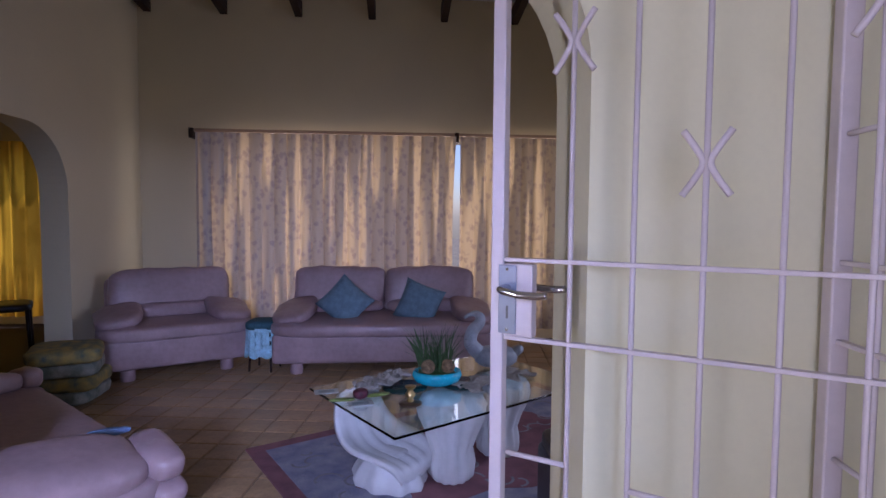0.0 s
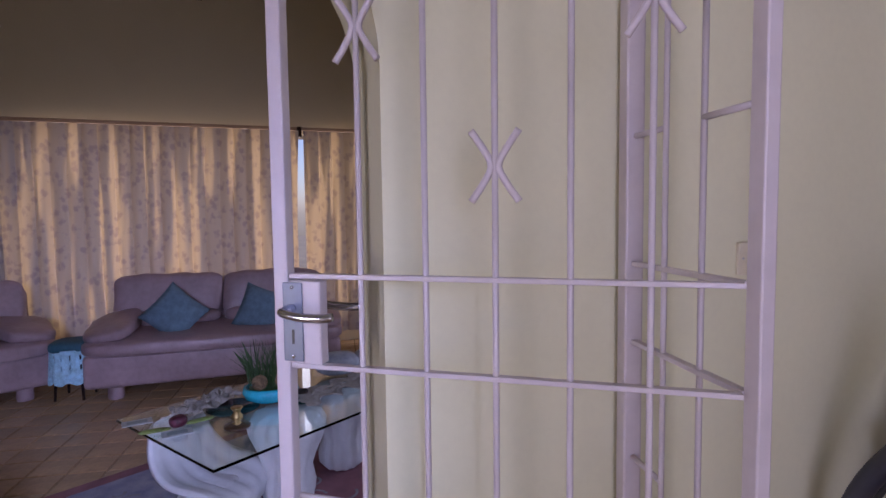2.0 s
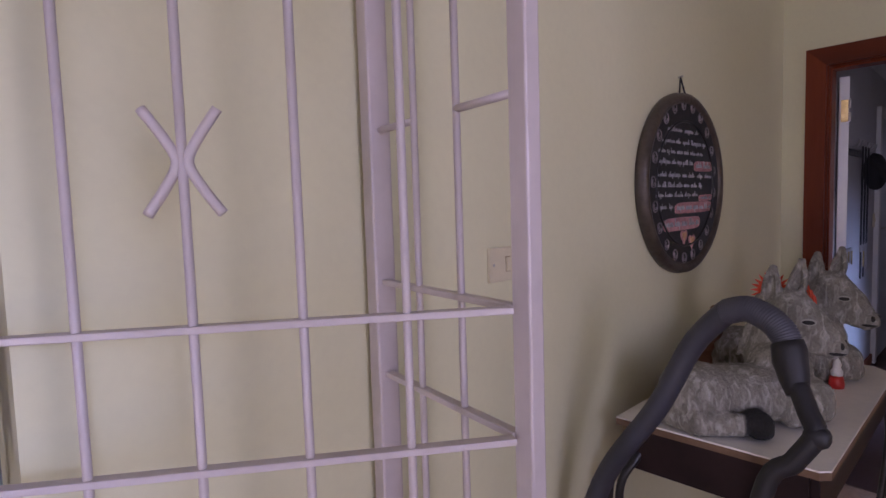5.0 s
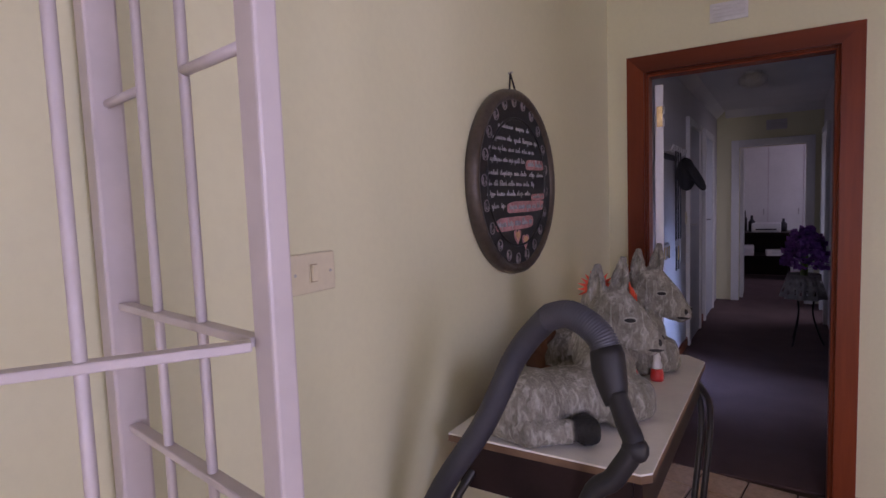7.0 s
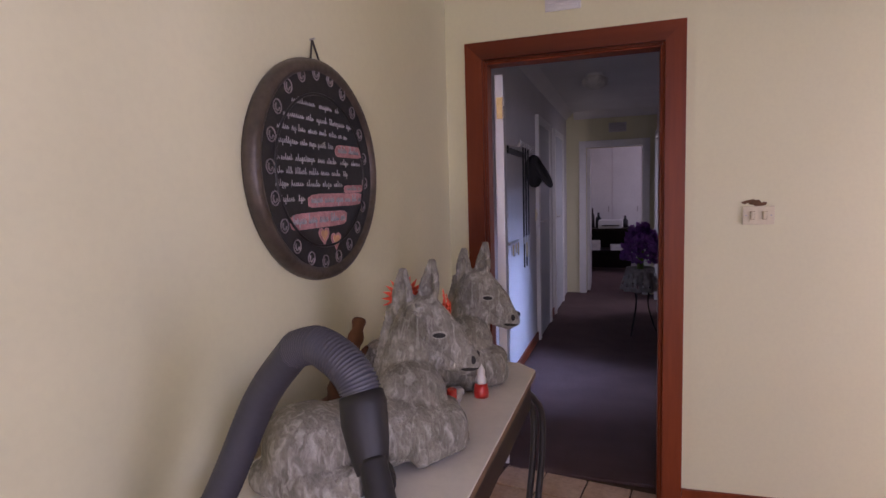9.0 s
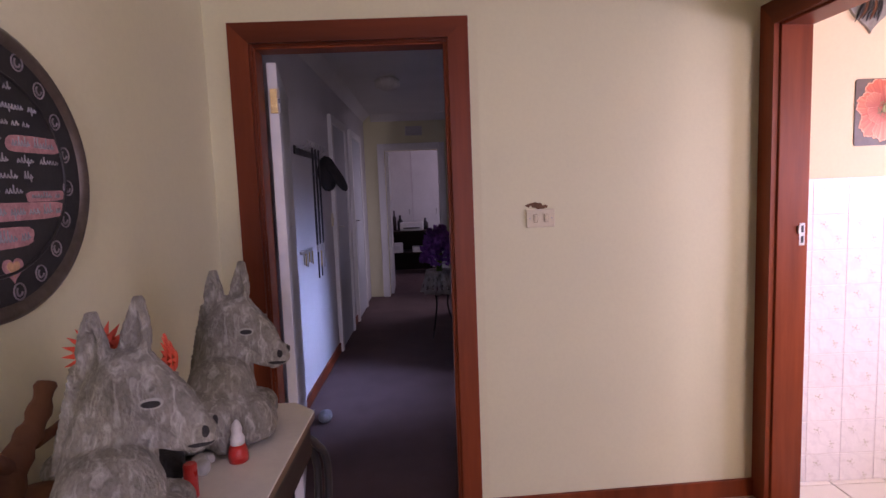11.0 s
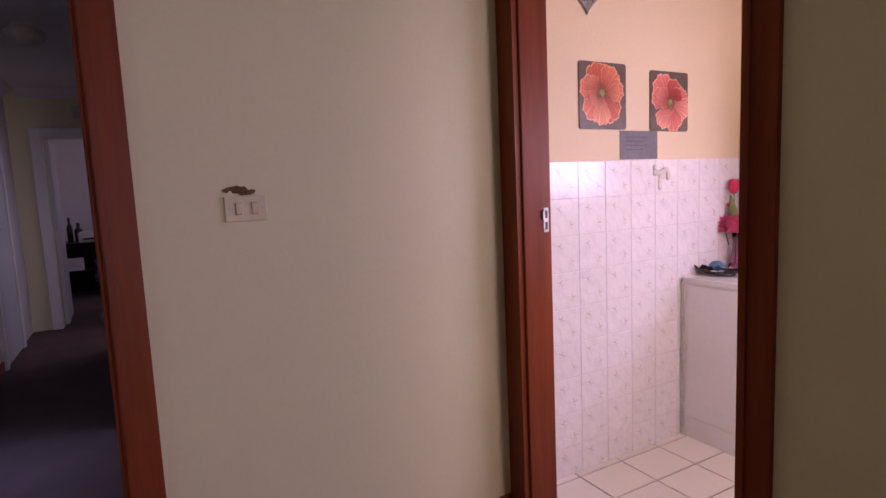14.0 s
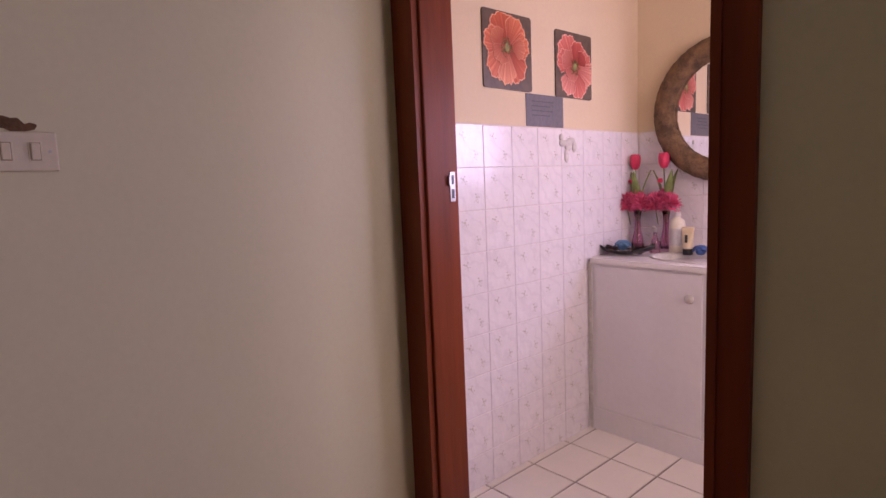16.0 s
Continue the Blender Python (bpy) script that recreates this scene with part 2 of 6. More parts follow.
HALL_PAINT = mat("pale_hall_paint", (0.62, 0.6, 0.6), 0.6, var=0.06, scale=2, fine=50, bump=0.02)
WHITE_PAINT = mat("white_door_paint", (0.74, 0.74, 0.72), 0.35, var=0.04, scale=3, fine=30, bump=0.01)
CEIL = mat("white_ceiling_paint", (0.75, 0.74, 0.71), 0.8, var=0.04, scale=2, fine=80, bump=0.02)
GATE = mat("lilac_cream_gate_paint", (0.58, 0.515, 0.505), 0.38, var=0.05, scale=6, fine=40, bump=0.015)
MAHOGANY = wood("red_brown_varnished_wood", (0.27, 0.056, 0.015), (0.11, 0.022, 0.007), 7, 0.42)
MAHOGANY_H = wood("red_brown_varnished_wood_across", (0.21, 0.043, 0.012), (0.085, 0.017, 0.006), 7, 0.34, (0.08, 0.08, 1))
BEAM = wood("dark_beam_wood", (0.05, 0.028, 0.018), (0.025, 0.014, 0.01), 5, 0.6)
CARPET = mat("brown_carpet", (0.145, 0.088, 0.082), 0.95, var=0.14, scale=4, fine=220, bump=0.12)
TAN_TILE = mat("tan_floor_tile", (0.49, 0.32, 0.16), 0.32, var=0.2, scale=5, fine=50, bump=0.03, per=0.14)
BATH_GROUT = mat("brown_floor_grout", (0.075, 0.045, 0.03), 0.9, var=0.1, scale=6, fine=80)
ENTRY_TILE = mat("pale_tan_floor_tile", (0.62, 0.46, 0.31), 0.3, var=0.16, scale=6, fine=50, bump=0.03, per=0.1, dark=(0.42, 0.25, 0.13))
GROUT = mat("dark_grout", (0.13, 0.085, 0.055), 0.9, var=0.1, scale=6, fine=80)
LEATHER = mat("mauve_brown_leather", (0.4, 0.275, 0.275), 0.4, var=0.12, scale=4, fine=26, bump=0.06)
PLATE = mat("brushed_plate", (0.17, 0.19, 0.24), 0.4, 0.75, var=0.06, scale=8, fine=90, bump=0.01)
CHROME = mat("chrome", (0.6, 0.6, 0.62), 0.18, 1.0, var=0.04, scale=8, fine=60, bump=0.005)
BLACK = mat("black_plastic", (0.018, 0.018, 0.02), 0.35, var=0.1, scale=6, fine=80, bump=0.01)
CURTAIN = cloth("floral_curtain_cloth", (0.54, 0.49, 0.43), (0.4, 0.35, 0.36), (1.0, 0.8, 0.48), 0.18, 16)
YELLOW = cloth("yellow_curtain_cloth", (0.72, 0.5, 0.09), (0.62, 0.42, 0.07), (1.0, 0.8, 0.25), 0.55, 4)

# ---- the large structure ----
H = 4.2
structure("wall_north", slab(arch_wall(-2.9, 3.29, H, -1.75, 0.37, 2.0, 0.38), "y", 1.05, 1.28), PLASTER, "cream plastered wall with a rounded archway to the lounge")
structure("wall_east", slab(door_wall(0.0, 1.05, 2.75, (0.1, 0.89, 1.97)), "x", 3.29, 3.42), PLASTER, "cream plastered wall with the passage doorway")
structure("wall_east_2", slab([(3.29, 0.0), (3.42, 0.0), (3.44, -1.168), (3.36, -1.168)], "z", 0, 2.75), PLASTER, "cream plastered wall between the passage and bathroom doors")
SKEW = pose(3.36, -1.168, 0, 0, 0, 3) @ pose(-3.36, 1.168, 0)  # the bathroom wall stands a little out of square
structure("wall_south", slab(door_wall(-3.0, 3.44, 2.75, (-0.6, 0.9, 2.1), (2.445, 3.277, 1.98)), "y", -1.3, -1.168), PLASTER, "cream plastered wall with the bathroom doorway").matrix_basis = SKEW
# Unseen block added to cast the dark strip on the east wall.
structure("shading_pier", span((1.0, -1.24, 0), (1.85, -0.853, 2.75)), PLASTER, "unseen cream pier added to shade the east wall's corner")
structure("wall_west", span((-3.0, -1.68, 0), (-2.9, 1.05, 2.75)), PLASTER, "cream plastered end wall of the entrance")
structure("ceiling", span((-3.0, -1.68, 2.75), (3.44, 1.05, 2.85)), CEIL, "white painted ceiling of the entrance")
structure("floor", span((-3.2, -1.55, -0.12), (3.42, 6.3, -0.012)), GROUT, "tan tiled floor with dark grout lines")

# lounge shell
structure("lounge_wall_left", slab(arch_wall(1.28, 6.0, H, 2.1, 4.72, 2.02, 0.5), "x", -2.88, -2.66), LOUNGE_WARM_LIT, "shaded cream lounge wall with an archway")
structure("lounge_wall_right", slab(door_wall(1.05, 6.2, H, (2.2, 4.6, 2.1)), "x", 3.6, 3.75), LOUNGE_WARM_LIT, "cream lounge end wall")
structure("lounge_wall_south", span((3.42, 1.05, 0), (3.6, 1.28, H)), LOUNGE_WARM_LIT, "cream lounge wall beside the passage")
bw = B()
for lo, hi in (((-2.88, 6.0, 0), (3.6, 6.2, 0.35)), ((-2.88, 6.0, 2.18), (3.6, 6.2, H)), ((-2.88, 6.0, 0.35), (-1.95, 6.2, 2.18)), ((2.95, 6.0, 0.35), (3.6, 6.2, 2.18))):
    span(lo, hi, 0, bw)
structure("lounge_wall_back", bw, LOUNGE_WARM_LIT, "high cream lounge wall with the curtained window")
structure("lounge_ceiling", slab([(1.0, 4.25), (6.3, 3.62), (6.3, 3.75), (1.0, 4.38)], "x", -3.0, 3.8), CEIL, "sloping boarded lounge ceiling")
# Unseen slab added outside so that no sun reaches the curtains.
structure("sun_shield_eave", span((-3.2, 6.2, 2.6), (4.0, 7.9, 2.7)), CEIL, "unseen overhang added to keep the sun off the lounge curtains")
structure("ground", span((-40, -40, -0.3), (40, 40, -0.2)), mat("dry_ground", (0.3, 0.25, 0.17), 0.9, var=0.2), "dry garden ground outside")

# passage shell
structure("hall_floor", span((3.42, -0.6, -0.12), (8.5, 1.4, 0.0)), CARPET, "dark brown carpet along the passage")
structure("hall_wall_north", span((3.42, 1.06, 0), (8.5, 1.2, 2.42)), HALL_PAINT, "pale passage wall")
structure("hall_wall_south", slab(door_wall(3.42, 8.5, 2.42, (4.3, 5.15, 2.0), (7.35, 8.1, 2.0)), "y", -0.22, -0.08), HALL_PAINT, "pale passage wall with a side doorway")
structure("hall_wall_end", slab(door_wall(-0.22, 1.2, 2.42, (0.09, 0.8, 1.95)), "x", 8.5, 8.62), PLASTER, "cream passage end wall with a doorway")
structure("hall_ceiling", span((3.42, -0.22, 2.42), (8.62, 1.2, 2.5)), CEIL, "white passage ceiling")
structure("end_room_wall", span((7.0, -1.05, 0), (8.5, -0.95, 2.5)), HALL_PAINT, "pale wall of the room off the passage end")
structure("side_room_wall", span((3.6, -1.05, 0), (6.0, -0.95, 2.5)), HALL_PAINT, "pale wall of the side room")
structure("side_room_floor", span((3.6, -0.95, -0.1), (6.0, -0.6, -0.002)), CARPET, "brown carpet of the side room")
fr = B()
for lo, hi in (((8.62, -1.6, 0), (11.4, -1.5, 2.5)), ((8.62, 2.0, 0), (11.4, 2.1, 2.5)), ((11.4, -1.6, 0), (11.5, 2.1, 2.5)), ((8.62, -1.6, 2.5), (11.5, 2.1, 2.6))):
    span(lo, hi, 0, fr)
structure("far_room_walls", fr, mat("pale_pink_paint", (0.66, 0.58, 0.6), 0.6, var=0.04), "pale pinkish walls of the far room")
structure("far_room_floor", span((8.5, -1.6, -0.12), (11.5, 2.1, 0.0)), CARPET, "dark carpet of the far room")

# bathroom shell
structure("bath_wall_east", span((3.44, -2.86, 0), (3.6, -1.3, 2.6)), BATH_PAINT, "peach cream bathroom wall above white tiles")
bwb = B()
for lo, hi in (((1.6, -2.86, 0), (3.44, -2.70, 1.1)), ((1.6, -2.86, 1.75), (3.44, -2.70, 2.6)), ((1.6, -2.86, 1.1), (1.75, -2.70, 1.75)), ((2.45, -2.86, 1.1), (3.44, -2.70, 1.75))):
    span(lo, hi, 0, bwb)
structure("bath_wall_back", bwb, BATH_PAINT, "peach cream bathroom wall with a window over the vanity")
bwst = B()
for lo, hi in (((1.5, -2.86, 0), (1.6, -1.3, 1.1)), ((1.5, -2.86, 2.1), (1.6, -1.3, 2.6)), ((1.5, -2.86, 1.1), (1.6, -2.2, 2.1)), ((1.5, -1.36, 1.1), (1.6, -1.3, 2.1))):
    span(lo, hi, 0, bwst)
structure("bath_wall_west", bwst, BATH_PAINT, "peach cream bathroom end wall with an unseen opening added for fill")
structure("bath_ceiling", span((1.5, -2.86, 2.6), (3.6, -1.3, 2.7)), CEIL, "white bathroom ceiling")
structure("bath_floor", span((1.5, -2.86, -0.115), (3.6, -1.2, -0.006)), BATH_GROUT, "cream floor tiles with brown grout")

# dining room beyond the lounge archway
dr = B()
for lo, hi in (((-6.3, 1.2, 0), (-6.2, 7.2, 2.7)), ((-6.3, 7.1, 0), (-2.88, 7.2, 0.4)), ((-6.3, 7.1, 2.1), (-2.88, 7.2, 2.7)), ((-6.3, 7.1, 0.4), (-5.8, 7.2, 2.1)), ((-4.15, 7.1, 0.4), (-2.88, 7.2, 2.1)), ((-6.3, 1.2, 0), (-2.88, 1.3, 2.7)), ((-6.3, 1.2, 2.7), (-2.88, 7.2, 2.8))):
    span(lo, hi, 0, dr)
structure("dining_room_walls", dr, LOUNGE_WARM_LIT, "cream walls of the dining room")
structure("dining_room_floor", span((-6.3, 1.2, -0.12), (-3.2, 7.2, -0.004)), BEAM, "dark wooden floor of the dining room")

# ---- door frames ----
def lining(name, axis, at0, at1, a, b, top, w, label, proud=0.018, wa=1.0, stops=True):
    """A timber door frame: two jambs, a head, and flat mouldings proud of the wall at at0."""
    root = tagged(new(name), label, "door frame", "", "structure")

    def bx(pn, u0, u1, z0, z1, p0, p1, bev=0.004, m=None):
        lo, hi = ((p0, u0, z0), (p1, u1, z1)) if axis == "x" else ((u0, p0, z0), (u1, p1, z1))
        part(pn, span(lo, hi, bev), m or MAHOGANY, root)

    s = 1 if at1 > at0 else -1
    f0 = at0 - s * proud
    bx("jamb", a, a + 0.022, 0, top, at0 + s * 0.001, at1)
    bx("jamb", b - 0.022, b, 0, top, at0 + s * 0.001, at1)
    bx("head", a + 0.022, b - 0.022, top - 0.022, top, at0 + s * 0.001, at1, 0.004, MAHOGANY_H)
    i, o = 0.012, 0.03
    for c0, c1, f in ((w, -i, f0), (o * 0.2, -i - 0.002, f0 - s * 0.006)):
        lo, hi = sorted((f, at0 if f == f0 else f0))
        part("architrave", slab([(a - c0 * wa, 0), (a - c1, 0), (a - c1, top + c1), (a - c0 * wa, top + c0)], axis, lo, hi), MAHOGANY, root)
        part("architrave", slab([(b + c1, 0), (b + c0, 0), (b + c0, top + c0), (b + c1, top + c1)], axis, lo, hi), MAHOGANY, root)
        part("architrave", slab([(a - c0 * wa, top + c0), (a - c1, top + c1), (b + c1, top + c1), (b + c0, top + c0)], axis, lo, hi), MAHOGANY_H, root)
    if not stops:
        return root
    bx("stop", a + 0.022, a + 0.032, 0, top - 0.022, at0 + s * 0.001, at1 - s * 0.045)
    bx("stop", b - 0.032, b - 0.022, 0, top - 0.022, at0 + s * 0.001, at1 - s * 0.045)
    bx("stop", a + 0.032, b - 0.032, top - 0.032, top - 0.022, at0 + s * 0.001, at1 - s * 0.045)
    return root


lining("door_frame_passage", "x", 3.29, 3.42, 0.1, 0.89, 1.97, 0.065, "red-brown varnished timber frame of the passage doorway")
bath_frame = lining("door_frame_bathroom", "y", -1.168, -1.3, 2.445, 3.277, 1.98, 0.08, "red-brown varnished timber frame of the bathroom doorway", 0.018, 0.8, False)
bath_frame.matrix_basis = SKEW

# ---- security gate ----
GX, GY = Vector((0.803, 0.672, 0)), Vector((0.203, 1.088, 0))
GTURN = math.degrees(math.atan2(*(GY - GX).yx))
GLEN = (GY - GX).length


def crossed(c, w, h, r=0.0058):
    """Two bent rods that touch at c, like a cross."""
    bm = B()
    for s in (-1, 1):
        tube(bend([(c[0] + s * w, c[1], c[2] + h), (c[0] + s * w * 0.45, c[1], c[2] + h * 0.45), (c[0] + s * r, c[1], c[2]), (c[0] + s * w * 0.45, c[1], c[2] - h * 0.45), (c[0] + s * w, c[1], c[2] - h)], 4), r, bm, 8)
    return bm


gate = thing("security_gate_leaf", (GX.x, GX.y, 0), "open pale lilac steel security gate with crossed rod ornaments", "gate", "", GTURN)
part("stile", span((GLEN - 0.014, -0.013, 0.02), (GLEN + 0.013, 0.013, 2.05), 0.003), GATE, gate)
for z in (0.03, 1.105, 1.26, 2.04):
    part("rail", span((0.012, -0.008, z - 0.0042), (GLEN - 0.014, 0.008, z + 0.0042), 0.0015), GATE, gate)
for k in range(1, 6):
    x = 0.021 + 0.113 * k
    part("bar", tube([(x, 0, 0.035), (x, 0, 2.035)], 0.0051, None, 10), GATE, gate, "", True)
for k, z in ((5, 1.665), (3, 1.435), (1, 1.665), (5, 0.62), (3, 0.62), (1, 0.62)):
    part("cross_ornament", crossed((0.021 + 0.113 * k, 0.0, z), 0.037, 0.054), GATE, gate, "", True)
for u0, u1, z in ((0.586, GLEN - 0.02, 0.87), (0.36, 0.473, 0.85), (0.03, 0.134, 0.87)):
    part("rung", tube([(u0, 0, z), (u1, 0, z)], 0.0055, None, 8), GATE, gate, "", True)
part("lock_box", span((GLEN - 0.075, -0.014, 1.11), (GLEN - 0.014, 0.0125, 1.253), 0.003), GATE, gate)
plate = part("lock_plate", span((GLEN - 0.043, 0.0135, 1.115), (GLEN - 0.006, 0.0165, 1.25), 0.0012), PLATE, gate, "chrome lock plate with a keyhole")
part("keyhole", span((GLEN - 0.027, 0.0162, 1.145), (GLEN - 0.0225, 0.0172, 1.17)), BLACK, plate)
for z in (1.123, 1.242):
    part("screw", lathe([(0.0, 0.0), (0.003, 0.0), (0.003, 0.001), (0, 0.0015)], None, (0, 0, 0), 8), CHROME, plate).matrix_basis = pose(GLEN - 0.0245, 0.0165, z, -90)
hp = [(GLEN - 0.0245, 0.0165, 1.206), (GLEN - 0.0245, 0.045, 1.206), (GLEN - 0.03, 0.055, 1.205), (GLEN - 0.06, 0.058, 1.2), (GLEN - 0.1, 0.057, 1.199), (GLEN - 0.118, 0.055, 1.202)]
part("lever_handle", tube(bend(hp, 5), 0.0075, None, 10), CHROME, gate, "chrome lever handle", True)
part("lever_handle", tube(bend([(x, -y, z) for x, y, z in hp], 5), 0.0075, None, 10), CHROME, gate, "chrome lever handle", True)

side = thing("gate_side_panel", (0.803, 0.668, 0), "fixed pale lilac steel panel between gate and wall", "gate panel", "", -10)
PL = 0.372
part("post", span((-0.004, -0.012, 0), (0.0185, 0.019, 2.1), 0.003), GATE, side)
part("post", span((-0.019, PL - 0.035, 0), (0.019, PL, 2.1), 0.004), GATE, side)
for z in (0.03, 1.105, 1.26, 2.06):
    part("rail", span((-0.0075, 0.017, z - 0.0045), (0.0075, PL - 0.035, z + 0.0045), 0.0015), GATE, side)
for y in (0.125, 0.232):
    part("bar", tube([(0, y, 0.035), (0, y, 2.055)], 0.0052, None, 10), GATE, side, "", True)
for y0, y1, z in ((0.03, 0.125, 1.508), (0.232, PL - 0.035, 1.508), (0.03, 0.125, 0.87), (0.232, PL - 0.035, 0.87)):
    part("rung", tube([(0, y0 - 0.013 * (y0 < 0.05), z), (0, y1, z)], 0.0055, None, 8), GATE, side, "", True)

# ---- entrance: doors, skirtings, switches, plaque ----
IVORY = mat("ivory_plastic", (0.69, 0.62, 0.43), 0.35, var=0.05, scale=10, fine=60, bump=0.005)
# Ivory darkened to the shade in the gap round a rocker.
IVORY_SHADE = mat("shaded_ivory_gap", (0.36, 0.28, 0.16), 0.6, var=0.1, scale=20, fine=90)
BARE = mat("bare_brown_plaster", (0.22, 0.115, 0.055), 0.9, var=0.2, scale=20, fine=90, bump=0.1)
BRASS = mat("worn_brass", (0.6, 0.44, 0.18), 0.3, 1.0, var=0.12, scale=14, fine=70)
STEEL = mat("dull_steel", (0.55, 0.54, 0.52), 0.35, 1.0, var=0.1, scale=14, fine=70)

structure("baseboard_east", slab([(3.275, 0.033), (3.29, 0.033), (3.36, -1.168), (3.345, -1.168)], "z", 0, 0.075), MAHOGANY, "red-brown timber skirting board along the wall")
structure("baseboard_north", span((0.9, 1.035, 0), (3.29, 1.05, 0.075), 0.004), MAHOGANY, "red-brown timber skirting under the plaque wall")

leaf = thing("door_1", (3.426, 0.836, 0), "open white painted door against the passage wall", "door", "", 11, "structure")
part("door_leaf", span((0.0, -0.02, 0.012), (0.76, 0.02, 1.92), 0.003), WHITE_PAINT, leaf)
for z in (1.765, 0.3):
    hg = part("hinge", span((-0.003, -0.016, z - 0.05), (0.0008, 0.012, z + 0.05), 0.001), BRASS, leaf, "brass hinge")
    for dz in (-0.03, 0.03):
        part("hinge_knuckle", tube([(-0.006, -0.022, z + dz - 0.02), (-0.006, -0.022, z + dz + 0.02)], 0.005, None, 8), STEEL, hg)

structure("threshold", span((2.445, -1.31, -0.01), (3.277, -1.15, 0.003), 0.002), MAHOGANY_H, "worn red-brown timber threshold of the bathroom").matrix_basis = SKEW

# lock keep in the bathroom door jamb
keep = part("strike_plate", span((3.2525, -1.285, 1.1), (3.255, -1.262, 1.19), 0.001), STEEL, bath_frame, "steel lock keep plate")
for z0, z1 in ((1.11, 1.138), (1.152, 1.18)):
    part("latch_hole", span((3.2515, -1.279, z0), (3.2535, -1.268, z1)), BLACK, keep)
part("latch_lip", span((3.245, -1.262, 1.148), (3.2525, -1.252, 1.18), 0.002), STEEL, keep)


def switch(at, turn, w, h, rockers, label):
    s = thing("light_switch", at, label, "light switch", "", turn)
    part("cover_plate", span((-w / 2, -0.009, -h / 2), (w / 2, 0, h / 2), 0.003), IVORY, s)
    for x in rockers:
        part("surround", span((x - 0.011, -0.0105, -0.019), (x + 0.011, -0.009, 0.019), 0.0005), IVORY, s)
        part("rocker_gap_shade", span((x - 0.0085, -0.0108, -0.0168), (x + 0.0085, -0.0105, 0.0168)), IVORY_SHADE, s, "strip round the rocker, darkened as its gap's shade")
        part("rocker", box((x, -0.0125, 0), (0.0135, 0.006, 0.03), 0.0015, None, pose(0, 0, 0, 6)), IVORY, s)
    for x in (-w / 2 + 0.013, w / 2 - 0.013):
        part("screw", lathe([(0, -0.001), (0.0032, -0.001), (0.0032, 0.0005), (0, 0.001)], None, (0, 0, 0), 10), STEEL, s).matrix_basis = pose(x, -0.0092, 0.0, 90)
    return s


switch((1.228, 1.05, 1.254), 0, 0.116, 0.074, (0.0,), "ivory plastic single light switch on the cream wall")
switch((3.3035, -0.236, 1.247), -86.7, 0.116, 0.073, (-0.022, 0.022), "ivory double light switch below a patch of broken plaster")
patch = B()
ring = []
for k in range(26):
    a = k * math.tau / 26
    ring.append((-0.222 + 0.045 * math.cos(a) * (1 + 0.25 * noise.noise((k * 0.7, 1, 0))), 1.297 + 0.011 * math.sin(a) * (1 + 1.3 * noise.noise((k * 1.3, 4, 2))) + 0.004 * math.sin(2.4 * math.cos(a) + 0.6)))
tagged(part("plaster_chip", slab(ring, "x", 3.3, 3.306, patch), BARE), "broken brown patch of plaster above the switch", "wall damage")

vent = thing("air_vent", (3.29, 0.52, 2.17), "white louvred air vent above the passage door", "vent")
part("vent_frame", span((-0.012, -0.075, -0.04), (0, 0.075, 0.04), 0.003), WHITE_PAINT, vent)
for k in range(4):
    part("slat", box((-0.014, 0, -0.024 + 0.016 * k), (0.004, 0.125, 0.011), 0.001, None, pose(0, 0, 0, 0, 30)), WHITE_PAINT, vent)

SLATE = mat("chalkboard_black", (0.02, 0.019, 0.021), 0.42, var=0.2, scale=9, fine=60, bump=0.02)
RIM = mat("dull_bronze_rim", (0.12, 0.095, 0.075), 0.4, 0.35, var=0.2, scale=12, fine=60, bump=0.04)
CHALK = mat("chalk_white", (0.36, 0.35, 0.36), 0.9, var=0.2, scale=60, fine=200)
PINK = mat("dusty_pink_chalk", (0.55, 0.28, 0.28), 0.9, var=0.15, scale=40, fine=160)
GOLD = mat("pale_orange_chalk", (0.66, 0.38, 0.2), 0.9, var=0.15, scale=40, fine=160)

SX, SZ, SY = 2.13, 1.432, 1.05
sign = thing("wall_plaque", (SX, SY, SZ), "oval black plaque with white lettering and pink bands", "wall plaque")


def oval(rx, rz, n=56):
    return [(rx * math.cos(k * math.tau / n), rz * math.sin(k * math.tau / n)) for k in range(n)]


part("board", slab(oval(0.3, 0.28), "y", -0.026, -0.002), SLATE, sign)
rimbm = B()
prof = [(-0.03, -0.002), (-0.03, -0.02), (-0.022, -0.034), (-0.008, -0.038), (0.004, -0.03), (0.008, -0.012), (0.006, -0.002)]
rings = []
for k in range(64):
    a = k * math.tau / 64
    rings.append([rimbm.verts.new(((0.302 + d) * math.cos(a), y, (0.284 + d) * math.sin(a))) for d, y in prof])
for k in range(64):
    u, v = rings[k], rings[(k + 1) % 64]
    for j in range(len(prof)):
        rimbm.faces.new((u[j], u[(j + 1) % len(prof)], v[(j + 1) % len(prof)], v[j]))
part("rim", rimbm, RIM, sign, "dull bronze raised rim", True)
inner = B()
tube([(0.222 * math.cos(k * math.tau / 60), -0.027, 0.2 * math.sin(k * math.tau / 60)) for k in range(60)], 0.004, inner, 6, True)
part("inner_ridge", inner, SLATE, sign, "", True)
STUD = mat("dull_grey_pink_stud", (0.26, 0.225, 0.235), 0.6, var=0.2, scale=40, fine=120)
